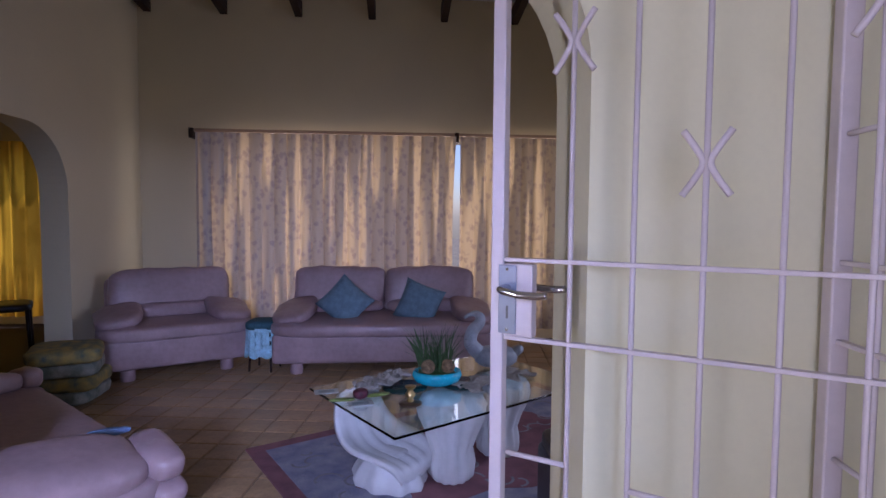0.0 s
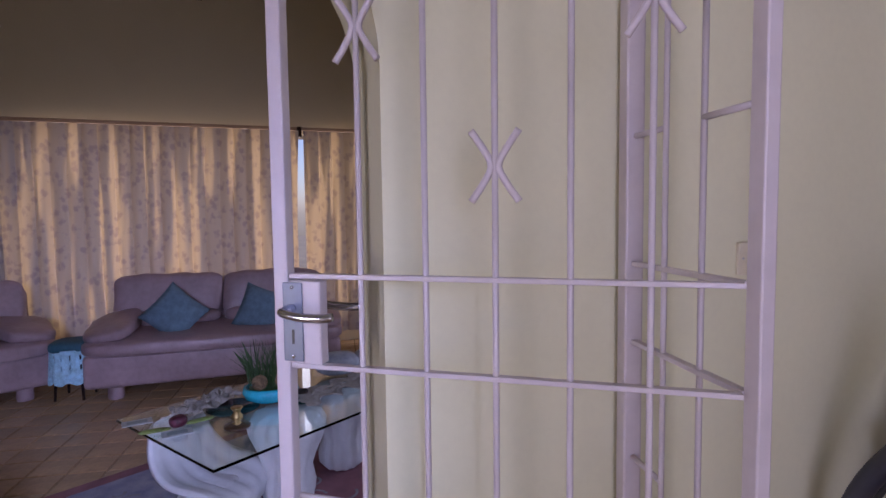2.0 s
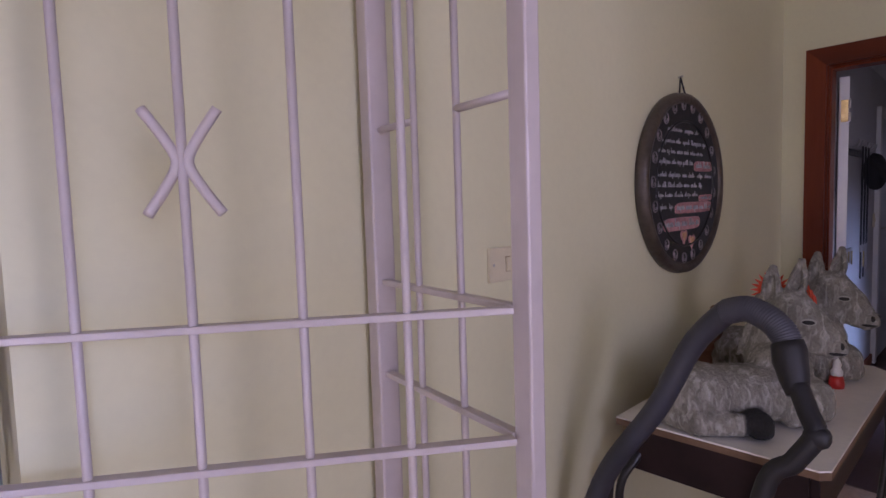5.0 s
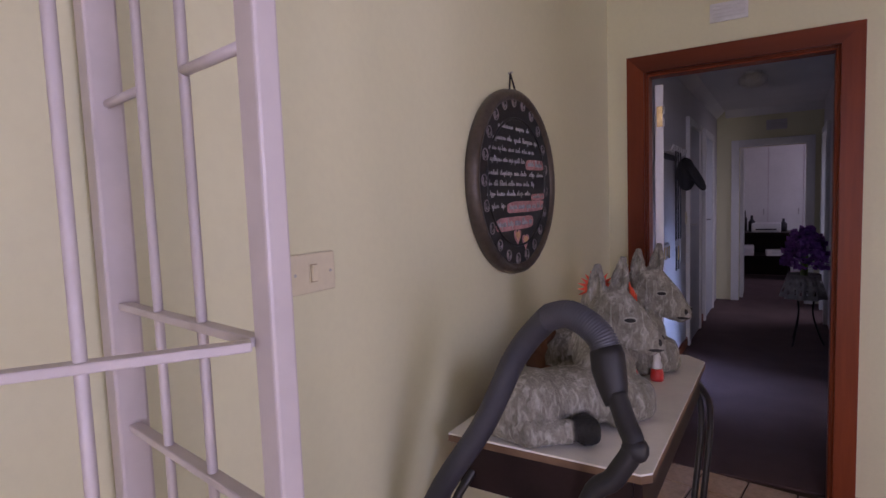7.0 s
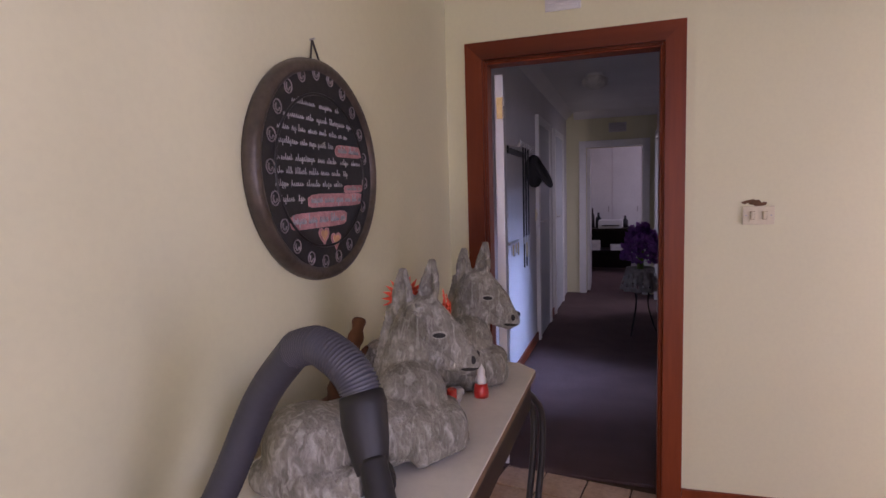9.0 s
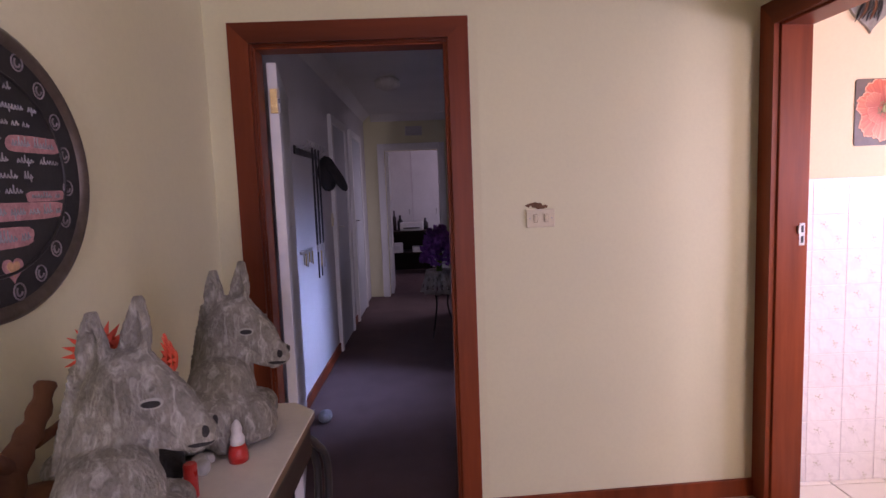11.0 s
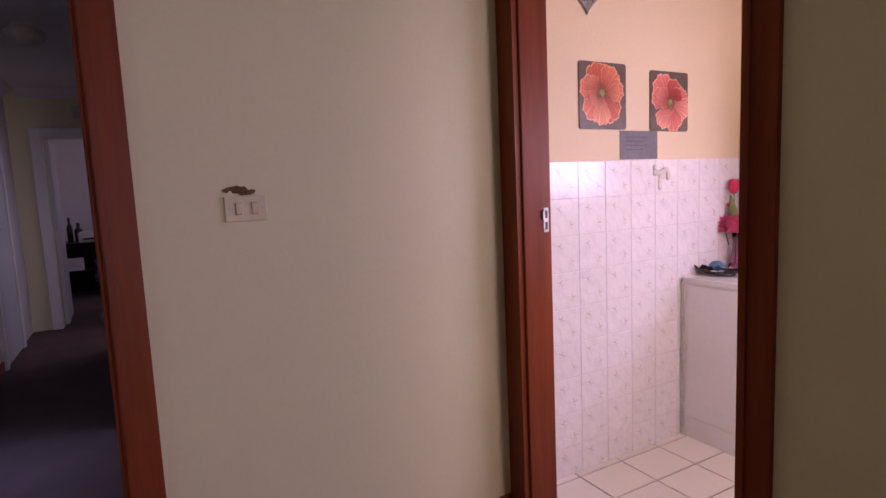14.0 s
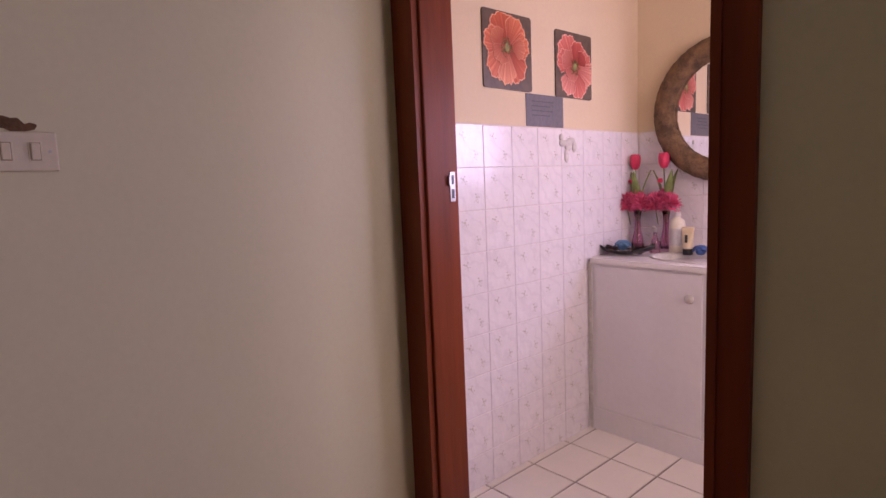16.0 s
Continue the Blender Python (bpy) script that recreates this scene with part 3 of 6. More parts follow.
for k in range(21):
    a = k * math.tau / 21 + 0.16
    c = (0.236 * math.cos(a) - 0.003, -0.0268, 0.247 * math.sin(a) + 0.006)
    stud = part("stud_ring", tube([(c[0] + 0.0155 * math.cos(j * math.tau / 16), c[1], c[2] + 0.0165 * math.sin(j * math.tau / 16)) for j in range(16)], 0.0019, None, 5, True), STUD, sign)
    part("stud_centre", tube([(c[0] + 0.0075 * math.cos(j * 0.5 + 2.2), c[1], c[2] + 0.009 * math.sin(j * 0.5 + 2.2)) for j in range(9)], 0.0022, None, 5), STUD, stud)
rs = random.Random(4)


def scribble(bm, x0, x1, z, tall, y=-0.0268):
    """One word as unreadable handwriting: a wavy chalk stroke with a few tall and low strokes."""
    n = max(2, round((x1 - x0) / 0.0085))
    pts = []
    for j in range(n):
        u = x0 + (x1 - x0) * j / n
        w = (x1 - x0) / n
        pts += [(u, y, z - tall * 0.5), (u + w * 0.35, y, z + tall * rs.uniform(0.25, 0.55)), (u + w * 0.7, y, z - tall * rs.uniform(0.3, 0.55))]
        if rs.random() < 0.28:
            d = rs.choice((1.25, 1.1, -1.2))
            tube([(u + w * 0.3, y, z), (u + w * 0.38, y, z + tall * d)], 0.0014, bm, 4)
    tube(pts + [(x1, y, z)], 0.0015, bm, 4)


WORDS = ((0.168, ((-0.14, -0.037), (-0.014, 0.049), (0.068, 0.087))), (0.131, ((-0.178, -0.091), (-0.08, -0.047), (-0.031, 0.02), (0.035, 0.116), (0.13, 0.153))),
         (0.099, ((-0.206, -0.159), (-0.146, -0.125), (-0.118, -0.088), (-0.073, -0.032), (-0.02, 0.015), (0.03, 0.07), (0.08, 0.1), (0.11, 0.128))),
         (0.066, ((-0.214, -0.124), (-0.113, -0.082), (-0.071, -0.04), (-0.03, 0.01), (0.022, 0.048))), (0.026, ((-0.221, -0.201), (-0.196, -0.149), (-0.136, -0.05), (-0.033, 0.0), (0.012, 0.06), (0.085, 0.13), (0.15, 0.205))),
         (-0.006, ((-0.226, -0.191), (-0.178, -0.153), (-0.14, -0.09), (-0.078, -0.034), (-0.021, 0.02), (0.035, 0.08), (0.1, 0.123))), (-0.036, ((-0.224, -0.173), (-0.16, -0.106), (-0.092, -0.03), (-0.015, 0.03), (0.045, 0.09))),
         (-0.073, ((-0.214, -0.15), (-0.132, -0.104))))
for z, words in WORDS:
    tb = B()
    for x0, x1 in words:
        scribble(tb, x0, x1, z, 0.0095)
    part("lettering", tb, CHALK, sign, "white chalk handwriting")


def band(x0, x1, z, h):
    pts = []
    for k in range(28):
        a = k * math.tau / 28
        q = 1 + 0.05 * noise.noise((k * 0.9, x0 * 20, z * 30))
        pts.append(((x0 + x1) / 2 + q * math.copysign(abs(math.cos(a)) ** 0.35, math.cos(a)) * (x1 - x0) / 2, z + 0.003 * math.cos(a) + q * math.copysign(abs(math.sin(a)) ** 0.5, math.sin(a)) * h / 2))
    b = part("pink_band", slab(pts, "y", -0.0272, -0.026), PINK, sign, "dusty pink band")
    tb = B()
    x = x0 + 0.014
    while x < x1 - 0.02:
        w = min(rs.uniform(0.025, 0.06), x1 - 0.012 - x)
        scribble(tb, x, x + w, z, h * 0.36, -0.028)
        x += w + 0.012
    part("lettering", tb, CHALK, b)


band(0.06, 0.216, 0.06, 0.034)
band(0.099, 0.213, -0.046, 0.022)
band(-0.091, 0.208, -0.077, 0.036)
band(-0.176, 0.108, -0.128, 0.042)


def heart(c, s):
    out = []
    for k in range(28):
        t = k * math.tau / 28
        out.append((c[0] + s * 16 * math.sin(t) ** 3 / 17, c[1] + s * (13 * math.cos(t) - 5 * math.cos(2 * t) - 2 * math.cos(3 * t) - math.cos(4 * t)) / 17))
    return out


for x, z in ((-0.02, -0.17), (0.042, -0.188)):
    h0 = part("heart", slab(heart((x, z), 0.029), "y", -0.0275, -0.026), PINK, sign, "pink heart with pale centre")
    part("heart_centre", slab(heart((x, z + 0.002), 0.018), "y", -0.0285, -0.0275), GOLD, h0)
part("cord", tube([(-0.022, -0.012, 0.288), (0.0, -0.006, 0.345), (0.024, -0.012, 0.288)], 0.003, None, 6), BLACK, sign, "dark hanging cord")
part("nail", tube([(0, 0, 0.345), (0, -0.014, 0.347)], 0.003, None, 6), STEEL, sign)

# ---- entrance: table and what stands on it ----
LAMINATE = mat("off_white_laminate", (0.85, 0.81, 0.73), 0.4, var=0.05, scale=5, fine=50, bump=0.008)
DARKWOOD = wood("dark_stained_wood", (0.03, 0.016, 0.015), (0.015, 0.009, 0.009), 6, 0.4, (0.15, 1, 1))
EDGE = wood("pale_wood_edge", (0.2, 0.125, 0.075), (0.12, 0.07, 0.04), 9, 0.5, (0.15, 1, 1))
IRONB = mat("black_enamelled_tube", (0.02, 0.018, 0.02), 0.35, var=0.1, scale=8)
TX0, TX1, TY0, TY1, TZ = 1.572, 2.49, 0.515, 0.975, 0.83
table = thing("side_table", ((TX0 + TX1) / 2, (TY0 + TY1) / 2, 0), "narrow dark wooden table with an off-white laminate top", "table")
hx, hy = (TX1 - TX0) / 2, (TY1 - TY0) / 2
c = 0.06
octo = [(-hx + c * 0.3, -hy), (hx - c, -hy), (hx, -hy + c), (hx, hy), (-hx, hy), (-hx, -hy + c * 0.3)]
part("core", slab(octo, "z", TZ - 0.02, TZ - 0.004), EDGE, table)
part("tabletop", slab([(x * 0.998, y * 0.998) for x, y in octo], "z", TZ - 0.004, TZ), LAMINATE, table, "off-white laminate top")
for y in (-hy + 0.02, hy - 0.035):
    part("apron", span((-hx + 0.02, y, TZ - 0.13), (hx - 0.03, y + 0.018, TZ - 0.02), 0.002), DARKWOOD, table)
for x in (-hx + 0.015, hx - 0.04):
    part("apron", span((x, -hy + 0.038, TZ - 0.13), (x + 0.018, hy - 0.035, TZ - 0.02), 0.002), DARKWOOD, table)
for sx in (-1, 1):
    for sy in (-1, 1):
        x, y = sx * (hx - 0.035), sy * (hy - 0.045)
        for o in (-0.014, 0.014):
            pts = bend([(x, y + o, TZ - 0.08), (x + sx * 0.03, y + o + sy * 0.015, TZ - 0.11), (x + sx * 0.06, y + o + sy * 0.035, TZ - 0.17), (x + sx * 0.055, y + o + sy * 0.035, TZ - 0.3), (x + sx * 0.02, y + o + sy * 0.015, 0.25), (x + sx * 0.035, y + o + sy * 0.02, 0.0)], 6)
            part("leg", tube(pts, 0.0105, None, 10), IRONB, table, "thin black curved tube leg", True)


def stone(name):
    """Grey cast stone: mottled, with pale rubbed ridges and dark painted eyes and hooves."""
    m = mat(name, (0.29, 0.272, 0.225), 0.9, var=0.22, scale=26, fine=190, bump=0.16, dark=(0.17, 0.158, 0.125), stretch=(1, 1, 0.7))
    m.node_tree.nodes["Noise Texture"].inputs["Distortion"].default_value = 0.5
    nt = m.node_tree
    n, ln = nt.nodes, nt.links
    b = n["Principled BSDF"]
    src = b.inputs["Base Color"].links[0].from_socket
    tc = n.new("ShaderNodeTexCoord")
    fur, furr, rub, lie = n.new("ShaderNodeTexNoise"), n.new("ShaderNodeValToRGB"), n.new("ShaderNodeMixRGB"), n.new("ShaderNodeMapping")
    fur.inputs["Scale"].default_value, fur.inputs["Detail"].default_value, fur.inputs["Distortion"].default_value = 75, 4, 0.8
    lie.inputs["Scale"].default_value, lie.inputs["Rotation"].default_value = (1, 1, 0.35), (0.5, 0.3, 0)
    ln.new(tc.outputs["Object"], lie.inputs[0])
    ln.new(lie.outputs[0], fur.inputs["Vector"])
    furr.color_ramp.elements[0].position, furr.color_ramp.elements[1].position = 0.48, 0.72
    furr.color_ramp.elements[0].color, furr.color_ramp.elements[1].color = (0, 0, 0, 1), (0.7, 0.7, 0.7, 1)
    ln.new(fur.outputs[0], furr.inputs[0])
    ln.new(furr.outputs[0], rub.inputs[0])
    rub.inputs[2].default_value = (0.5, 0.48, 0.42, 1)
    ln.new(src, rub.inputs[1])
    src = rub.outputs[0]
    cut = n.new("ShaderNodeBump")
    cut.inputs["Strength"].default_value, cut.inputs["Distance"].default_value = 0.8, 0.006
    ln.new(fur.outputs[0], cut.inputs["Height"])
    ln.new(n["Bump"].outputs[0], cut.inputs["Normal"])
    ln.new(cut.outputs[0], b.inputs["Normal"])
    for c, r, sq in (((0.118, -0.079, 0.24), 0.018, (0.5, 1, 1.9)), ((0.205, -0.08, 0.24), 0.018, (0.5, 1, 1.9)), ((0.118, -0.079, 0.239), 0.0145, (0.5, 1, 2.5)), ((0.205, -0.08, 0.239), 0.0145, (0.5, 1, 2.5)), ((0.14, -0.136, 0.164), 0.02, (0.6, 1, 4.2)), ((0.186, -0.136, 0.164), 0.02, (0.6, 1, 4.2)), ((-0.088, -0.036, 0.03), 0.05, (1, 1, 1)), ((0.143, -0.145, 0.186), 0.0095, (1, 1.7, 0.9)), ((0.183, -0.145, 0.186), 0.0095, (1, 1.7, 0.9))):
        sub, mul, ln3, cmp = n.new("ShaderNodeVectorMath"), n.new("ShaderNodeVectorMath"), n.new("ShaderNodeVectorMath"), n.new("ShaderNodeMapRange")
        sub.operation, mul.operation, ln3.operation = "SUBTRACT", "MULTIPLY", "LENGTH"
        sub.inputs[1].default_value, mul.inputs[1].default_value = c, sq
        ln.new(tc.outputs["Object"], sub.inputs[0])
        ln.new(sub.outputs[0], mul.inputs[0])
        ln.new(mul.outputs[0], ln3.inputs[0])
        cmp.inputs[1].default_value, cmp.inputs[2].default_value, cmp.inputs[3].default_value, cmp.inputs[4].default_value = r * 0.85, r, 1.0, 0.0
        ln.new(ln3.outputs["Value"], cmp.inputs[0])
        mx = n.new("ShaderNodeMixRGB")
        mx.inputs[2].default_value = (0.33, 0.32, 0.27, 1) if r == 0.018 else (0.02, 0.019, 0.018, 1)
        ln.new(cmp.outputs[0], mx.inputs[0])
        ln.new(src, mx.inputs[1])
        src = mx.outputs[0]
    ln.new(src, b.inputs["Base Color"])
    return m


STONE = stone("grey_cast_stone")


def chain(bm, a, b, ra, rb, n=6):
    a, b = Vector(a), Vector(b)
    for k in range(n + 1):
        t = k / n
        r = ra + (rb - ra) * t
        pad(a.lerp(b, t), (2 * r, 2 * r, 2 * r), 1.0, bm, None, 14)


dk = B()
yaw = pose(0, 0, 0, 0, 0, -50)
pad((0.0, 0.04, 0.07), (0.35, 0.17, 0.135), 0.85, dk, yaw, 20)
pad((-0.088, 0.112, 0.075), (0.165, 0.185, 0.15), 0.85, dk, yaw, 20)
pad((0.1, -0.02, 0.1), (0.15, 0.15, 0.18), 0.9, dk, yaw, 20)
chain(dk, (0.145, 0.005, 0.13), (0.155, -0.012, 0.255), 0.07, 0.047)
chain(dk, (0.157, -0.03, 0.268), (0.16, -0.085, 0.222), 0.05, 0.04)
chain(dk, (0.16, -0.085, 0.222), (0.163, -0.12, 0.185), 0.038, 0.028)
pad((0.163, -0.122, 0.176), (0.056, 0.05, 0.05), 0.95, dk, pose(0, 0, 0, -40), 14)
chain(dk, (0.16, -0.045, 0.205), (0.163, -0.118, 0.166), 0.042, 0.021)
pad((0.163, -0.134, 0.178), (0.05, 0.036, 0.05), 0.9, dk, pose(0, 0, 0, -30), 14)
pad((0.16, -0.05, 0.235), (0.088, 0.075, 0.085), 0.95, dk, None, 14)
for sx in (-1, 1):
    pad((0.16 + sx * 0.036, -0.072, 0.252), (0.02, 0.04, 0.016), 0.9, dk, pose(0, 0, 0, -35), 10)
for ex, ey, tx, ty, tz in ((0.142, 0.014, 0.138, 0.004, 0.372), (0.166, -0.034, 0.16, -0.054, 0.39)):
    for k in range(11):
        t = k / 10
        w = 0.021 * math.sin(0.75 + 2.25 * t) + 0.002
        cx, cy, cz = ex + (tx - ex) * t, ey + (ty - ey) * t, 0.28 + (tz - 0.288) * t
        pad((cx + 0.007, cy, cz), (0.016, 2 * w, 0.026), 1.0, dk, None, 12)
        for s in (-1, 1):
            pad((cx - 0.002, cy + s * 0.72 * w, cz), (0.022, 0.013, 0.026), 1.0, dk, None, 10)
chain(dk, (0.165, 0.02, 0.06), (0.19, -0.06, 0.045), 0.05, 0.04)
pad((0.095, -0.098, 0.058), (0.085, 0.1, 0.105), 0.9, dk, yaw, 16)
chain(dk, (0.105, -0.11, 0.034), (0.02, -0.07, 0.03), 0.033, 0.027)
chain(dk, (0.19, -0.06, 0.036), (0.14, -0.1, 0.03), 0.034, 0.027)
chain(dk, (-0.14, 0.165, 0.034), (-0.155, 0.075, 0.033), 0.034, 0.037)
chain(dk, (-0.155, 0.075, 0.032), (-0.11, 0.0, 0.03), 0.034, 0.027)
pad((-0.09, -0.03, 0.032), (0.06, 0.075, 0.06), 0.7, dk, yaw, 16)
for k in range(15):
    t = k / 14
    pad((0.146, 0.084 - 0.046 * t, 0.13 + 0.165 * t), (0.03, 0.032, 0.0075), 1.0, dk, pose(0, 0, 0, -25), 8)
for sx in (-1, 1):
    pad((0.163 + sx * 0.022, -0.138, 0.186), (0.016, 0.02, 0.022), 1.0, dk, pose(0, 0, 0, -40), 10)
donkey = part("donkey_statue", dk, STONE, None, "", True)
rm = donkey.modifiers.new("fuse", "REMESH")
rm.mode, rm.voxel_size, rm.use_smooth_shade = "VOXEL", 0.0036, True
sm = donkey.modifiers.new("soften", "SMOOTH")
sm.factor, sm.iterations = 0.5, 3
tx = bpy.data.textures.new("chisel", "CLOUDS")
tx.noise_scale = 0.018
dp = donkey.modifiers.new("relief", "DISPLACE")
dp.texture, dp.strength, dp.mid_level = tx, 0.0045, 0.5
tagged(donkey, "grey cast stone statue of a lying donkey on the table", "statue", "donkey statues")
donkey.matrix_basis = pose(1.75, 0.7, TZ + 0.001)
d2 = copy_thing(donkey, pose(2.34, 0.642, TZ + 0.001, 0, 0, -14) @ pose(-0.16, 0.05, 0))

DRIFT = wood("driftwood", (0.17, 0.075, 0.038), (0.065, 0.03, 0.016), 14, 0.7, (1, 1, 0.2))
br = thing("driftwood_branch", (1.88, 0.9, TZ), "dry brown forked driftwood branch standing on the table", "driftwood")
part("stem", tube(bend([(0.02, 0.0, 0.0), (0.045, 0.0, 0.055), (0.095, 0.005, 0.12), (0.14, 0.0, 0.165), (0.175, 0.0, 0.222)], 6), [0.032 - 0.017 * k / 24 + 0.003 * math.sin(k * 1.7) for k in range(25)], None, 10), DRIFT, br, "", True)
part("fork", tube(bend([(0.075, 0.0, 0.105), (0.04, 0.004, 0.145), (-0.012, 0.008, 0.152)], 5), [0.015 - 0.0008 * k for k in range(11)], None, 8), DRIFT, br, "", True)
part("fork", tube(bend([(0.13, 0.0, 0.13), (0.175, -0.003, 0.132), (0.2, -0.005, 0.142)], 4), [0.013 - 0.001 * k for k in range(9)], None, 8), DRIFT, br, "", True)
part("foot", pad((0.07, 0.005, 0.03), (0.2, 0.1, 0.06), 0.8, None, None, 16, 0.02, 3), DRIFT, br, "", True)

ORANGE = mat("orange_red_petal", (0.8, 0.09, 0.03), 0.6, var=0.1, scale=30, fine=100, bump=0.02)
STALK = mat("green_stalk", (0.06, 0.12, 0.03), 0.6, var=0.15, scale=20, fine=80)
for c, s, a in (((1.925, 0.72, 1.137), 0.05, -62), ((1.972, 0.648, 1.105), 0.045, 18)):
    fl = thing("gerbera_flower", (c[0], c[1], TZ), "orange-red artificial gerbera tucked beside the statue", "flower", "gerberas by the statues", a)
    fb = B()
    for ringn, (cnt, rad, lift) in enumerate(((20, s, 0.0), (16, s * 0.72, 0.007), (10, s * 0.45, 0.012))):
        for k in range(cnt):
            an = k * math.tau / cnt + ringn * 0.2
            m = pose(0, 0, 0, 0, -math.degrees(an))
            q = [m @ Vector(v) for v in ((0.006, -lift, 0), (rad * 0.6, -lift - 0.008, -0.005), (rad, -lift - 0.003, 0), (rad * 0.6, -lift - 0.008, 0.005))]
            vs = [fb.verts.new(v + Vector((0, 0, c[2] - TZ))) for v in q]
            vs2 = [fb.verts.new(v + Vector((0, 0.0016, c[2] - TZ))) for v in q]
            fb.faces.new(vs)
            fb.faces.new(vs2[::-1])
            for j in range(4):
                fb.faces.new((vs[j], vs[(j + 1) % 4], vs2[(j + 1) % 4], vs2[j]))
    fo = part("petals", fb, ORANGE, fl)
    part("flower_centre", pad((0, -0.012, c[2] - TZ), (0.022, 0.014, 0.022), 1.0, None, None, 14), BARE, fl, "", True)
    part("stalk", tube(bend([(0, 0.004, c[2] - TZ), (-0.01, 0.004, c[2] - TZ - 0.05), (-0.03, 0.0, c[2] - TZ - 0.1)], 5), 0.003, None, 6), STALK, fl)

RED = mat("red_glaze", (0.55, 0.03, 0.02), 0.3, var=0.1, scale=30, fine=90)
WHITEG = mat("white_glaze", (0.68, 0.65, 0.6), 0.35, var=0.12, scale=20, fine=90)
gn = thing("gnome_figurine", (2.178, 0.617, TZ), "tiny red and white figurine beside the statue", "figurine")
part("figurine_base", lathe([(0, 0), (0.019, 0), (0.02, 0.012), (0.018, 0.028), (0.015, 0.034), (0, 0.034)], None, (0, 0, 0), 16), RED, gn, "red base", True)
part("figurine_body", lathe([(0.0, 0.034), (0.014, 0.036), (0.015, 0.048), (0.01, 0.058), (0.0115, 0.068), (0.008, 0.078), (0.003, 0.086), (0, 0.087)], None, (0, 0, 0), 14), WHITEG, gn, "white top with gilt streaks", True)
rb = random.Random(8)
for k in range(4):
    p = tagged(part("porcelain_figurine", pad((0, 0, 0.011), (0.032, 0.02, 0.02), 0.8, None, None, 16, 0.014, k), WHITEG, None, "", True), "tiny broken white porcelain ornament on the table", "figurine", "small white ornaments")
    p.matrix_basis = pose(2.172 - 0.02 * k, 0.672 + 0.014 * (k % 2), TZ, 0, 0, rb.uniform(0, 180))
can = thing("red_tin", (2.045, 0.655, TZ), "small red tin standing under the statue's muzzle", "tin")
part("tin_body", lathe([(0, 0), (0.012, 0), (0.012, 0.06), (0.01, 0.063), (0, 0.063)], None, (0, 0, 0), 18), RED, can)

# ---- vacuum cleaner hose ----
CUFF = mat("matt_black_plastic", (0.012, 0.011, 0.013), 0.55, var=0.1, scale=6, fine=80, bump=0.01)
HOSE = mat("dark_grey_hose", (0.045, 0.045, 0.058), 0.55, var=0.1, scale=6, fine=80, bump=0.02)
RIBM = mat("grey_ribbed_hose", (0.07, 0.07, 0.088), 0.5, var=0.1, scale=6, fine=80, bump=0.02)
vac = thing("vacuum_hose", (1.45, 0.6, 0), "grey vacuum cleaner hose with a black handle leaning by the table", "vacuum hose")


def V(*p):
    return tuple(a - b for a, b in zip(p, (1.45, 0.6, 0)))


path = bend([V(1.36, 0.985, 0.02), V(1.375, 0.98, 0.45), V(1.39, 0.914, 0.738), V(1.405, 0.79, 0.945), V(1.42, 0.722, 1.088), V(1.41, 0.655, 1.165)], 7)
fine_path = [path[0]]
for a, b in zip(path, path[1:]):
    n = max(1, round((b - a).length / 0.0035))
    fine_path += [a.lerp(b, (k + 1) / n) for k in range(n)]
part("hose", tube(fine_path, [0.0232 if k % 2 else 0.0224 for k in range(len(fine_path))], None, 14), HOSE, vac, "", True)
rib0 = bend([V(1.41, 0.655, 1.165), V(1.398, 0.622, 1.176), V(1.39, 0.6, 1.175), V(1.38, 0.572, 1.164), V(1.374, 0.552, 1.147), V(1.37, 0.542, 1.127)], 10)
rib = []
for a, b in zip(rib0, rib0[1:]):
    n = max(1, round((b - a).length / 0.0015))
    rib += [a.lerp(b, k / n) for k in range(n)]
part("ribbed_end", tube(rib, [0.0245 if k % 3 else 0.0215 for k in range(len(rib))], None, 14), RIBM, vac, "grey ribbed hose end", True)
part("cuff", tube([V(1.371, 0.544, 1.13), V(1.368, 0.54, 1.12), V(1.364, 0.537, 1.1), V(1.356, 0.529, 1.075), V(1.35, 0.524, 1.06), V(1.346, 0.52, 1.05)], [0.026, 0.0275, 0.0275, 0.024, 0.0205, 0.018], None, 16), CUFF, vac, "black plastic cuff", True)
tubep = bend([V(1.347, 0.521, 1.065), V(1.328, 0.502, 1.03), V(1.312, 0.488, 1.0), V(1.306, 0.515, 0.95), V(1.298, 0.56, 0.875), V(1.28, 0.6, 0.5), V(1.25, 0.62, 0.04)], 6)
part("handle_tube", tube(tubep, 0.0165, None, 14), CUFF, vac, "black plastic handle tube", True)
part("elbow", pad(V(1.311, 0.485, 0.998), (0.034, 0.04, 0.036), 0.8, None, None, 14), CUFF, vac, "", True)
part("floor_nozzle", span(V(1.15, 0.56, 0.0), V(1.36, 0.68, 0.05), 0.015), BLACK, vac)

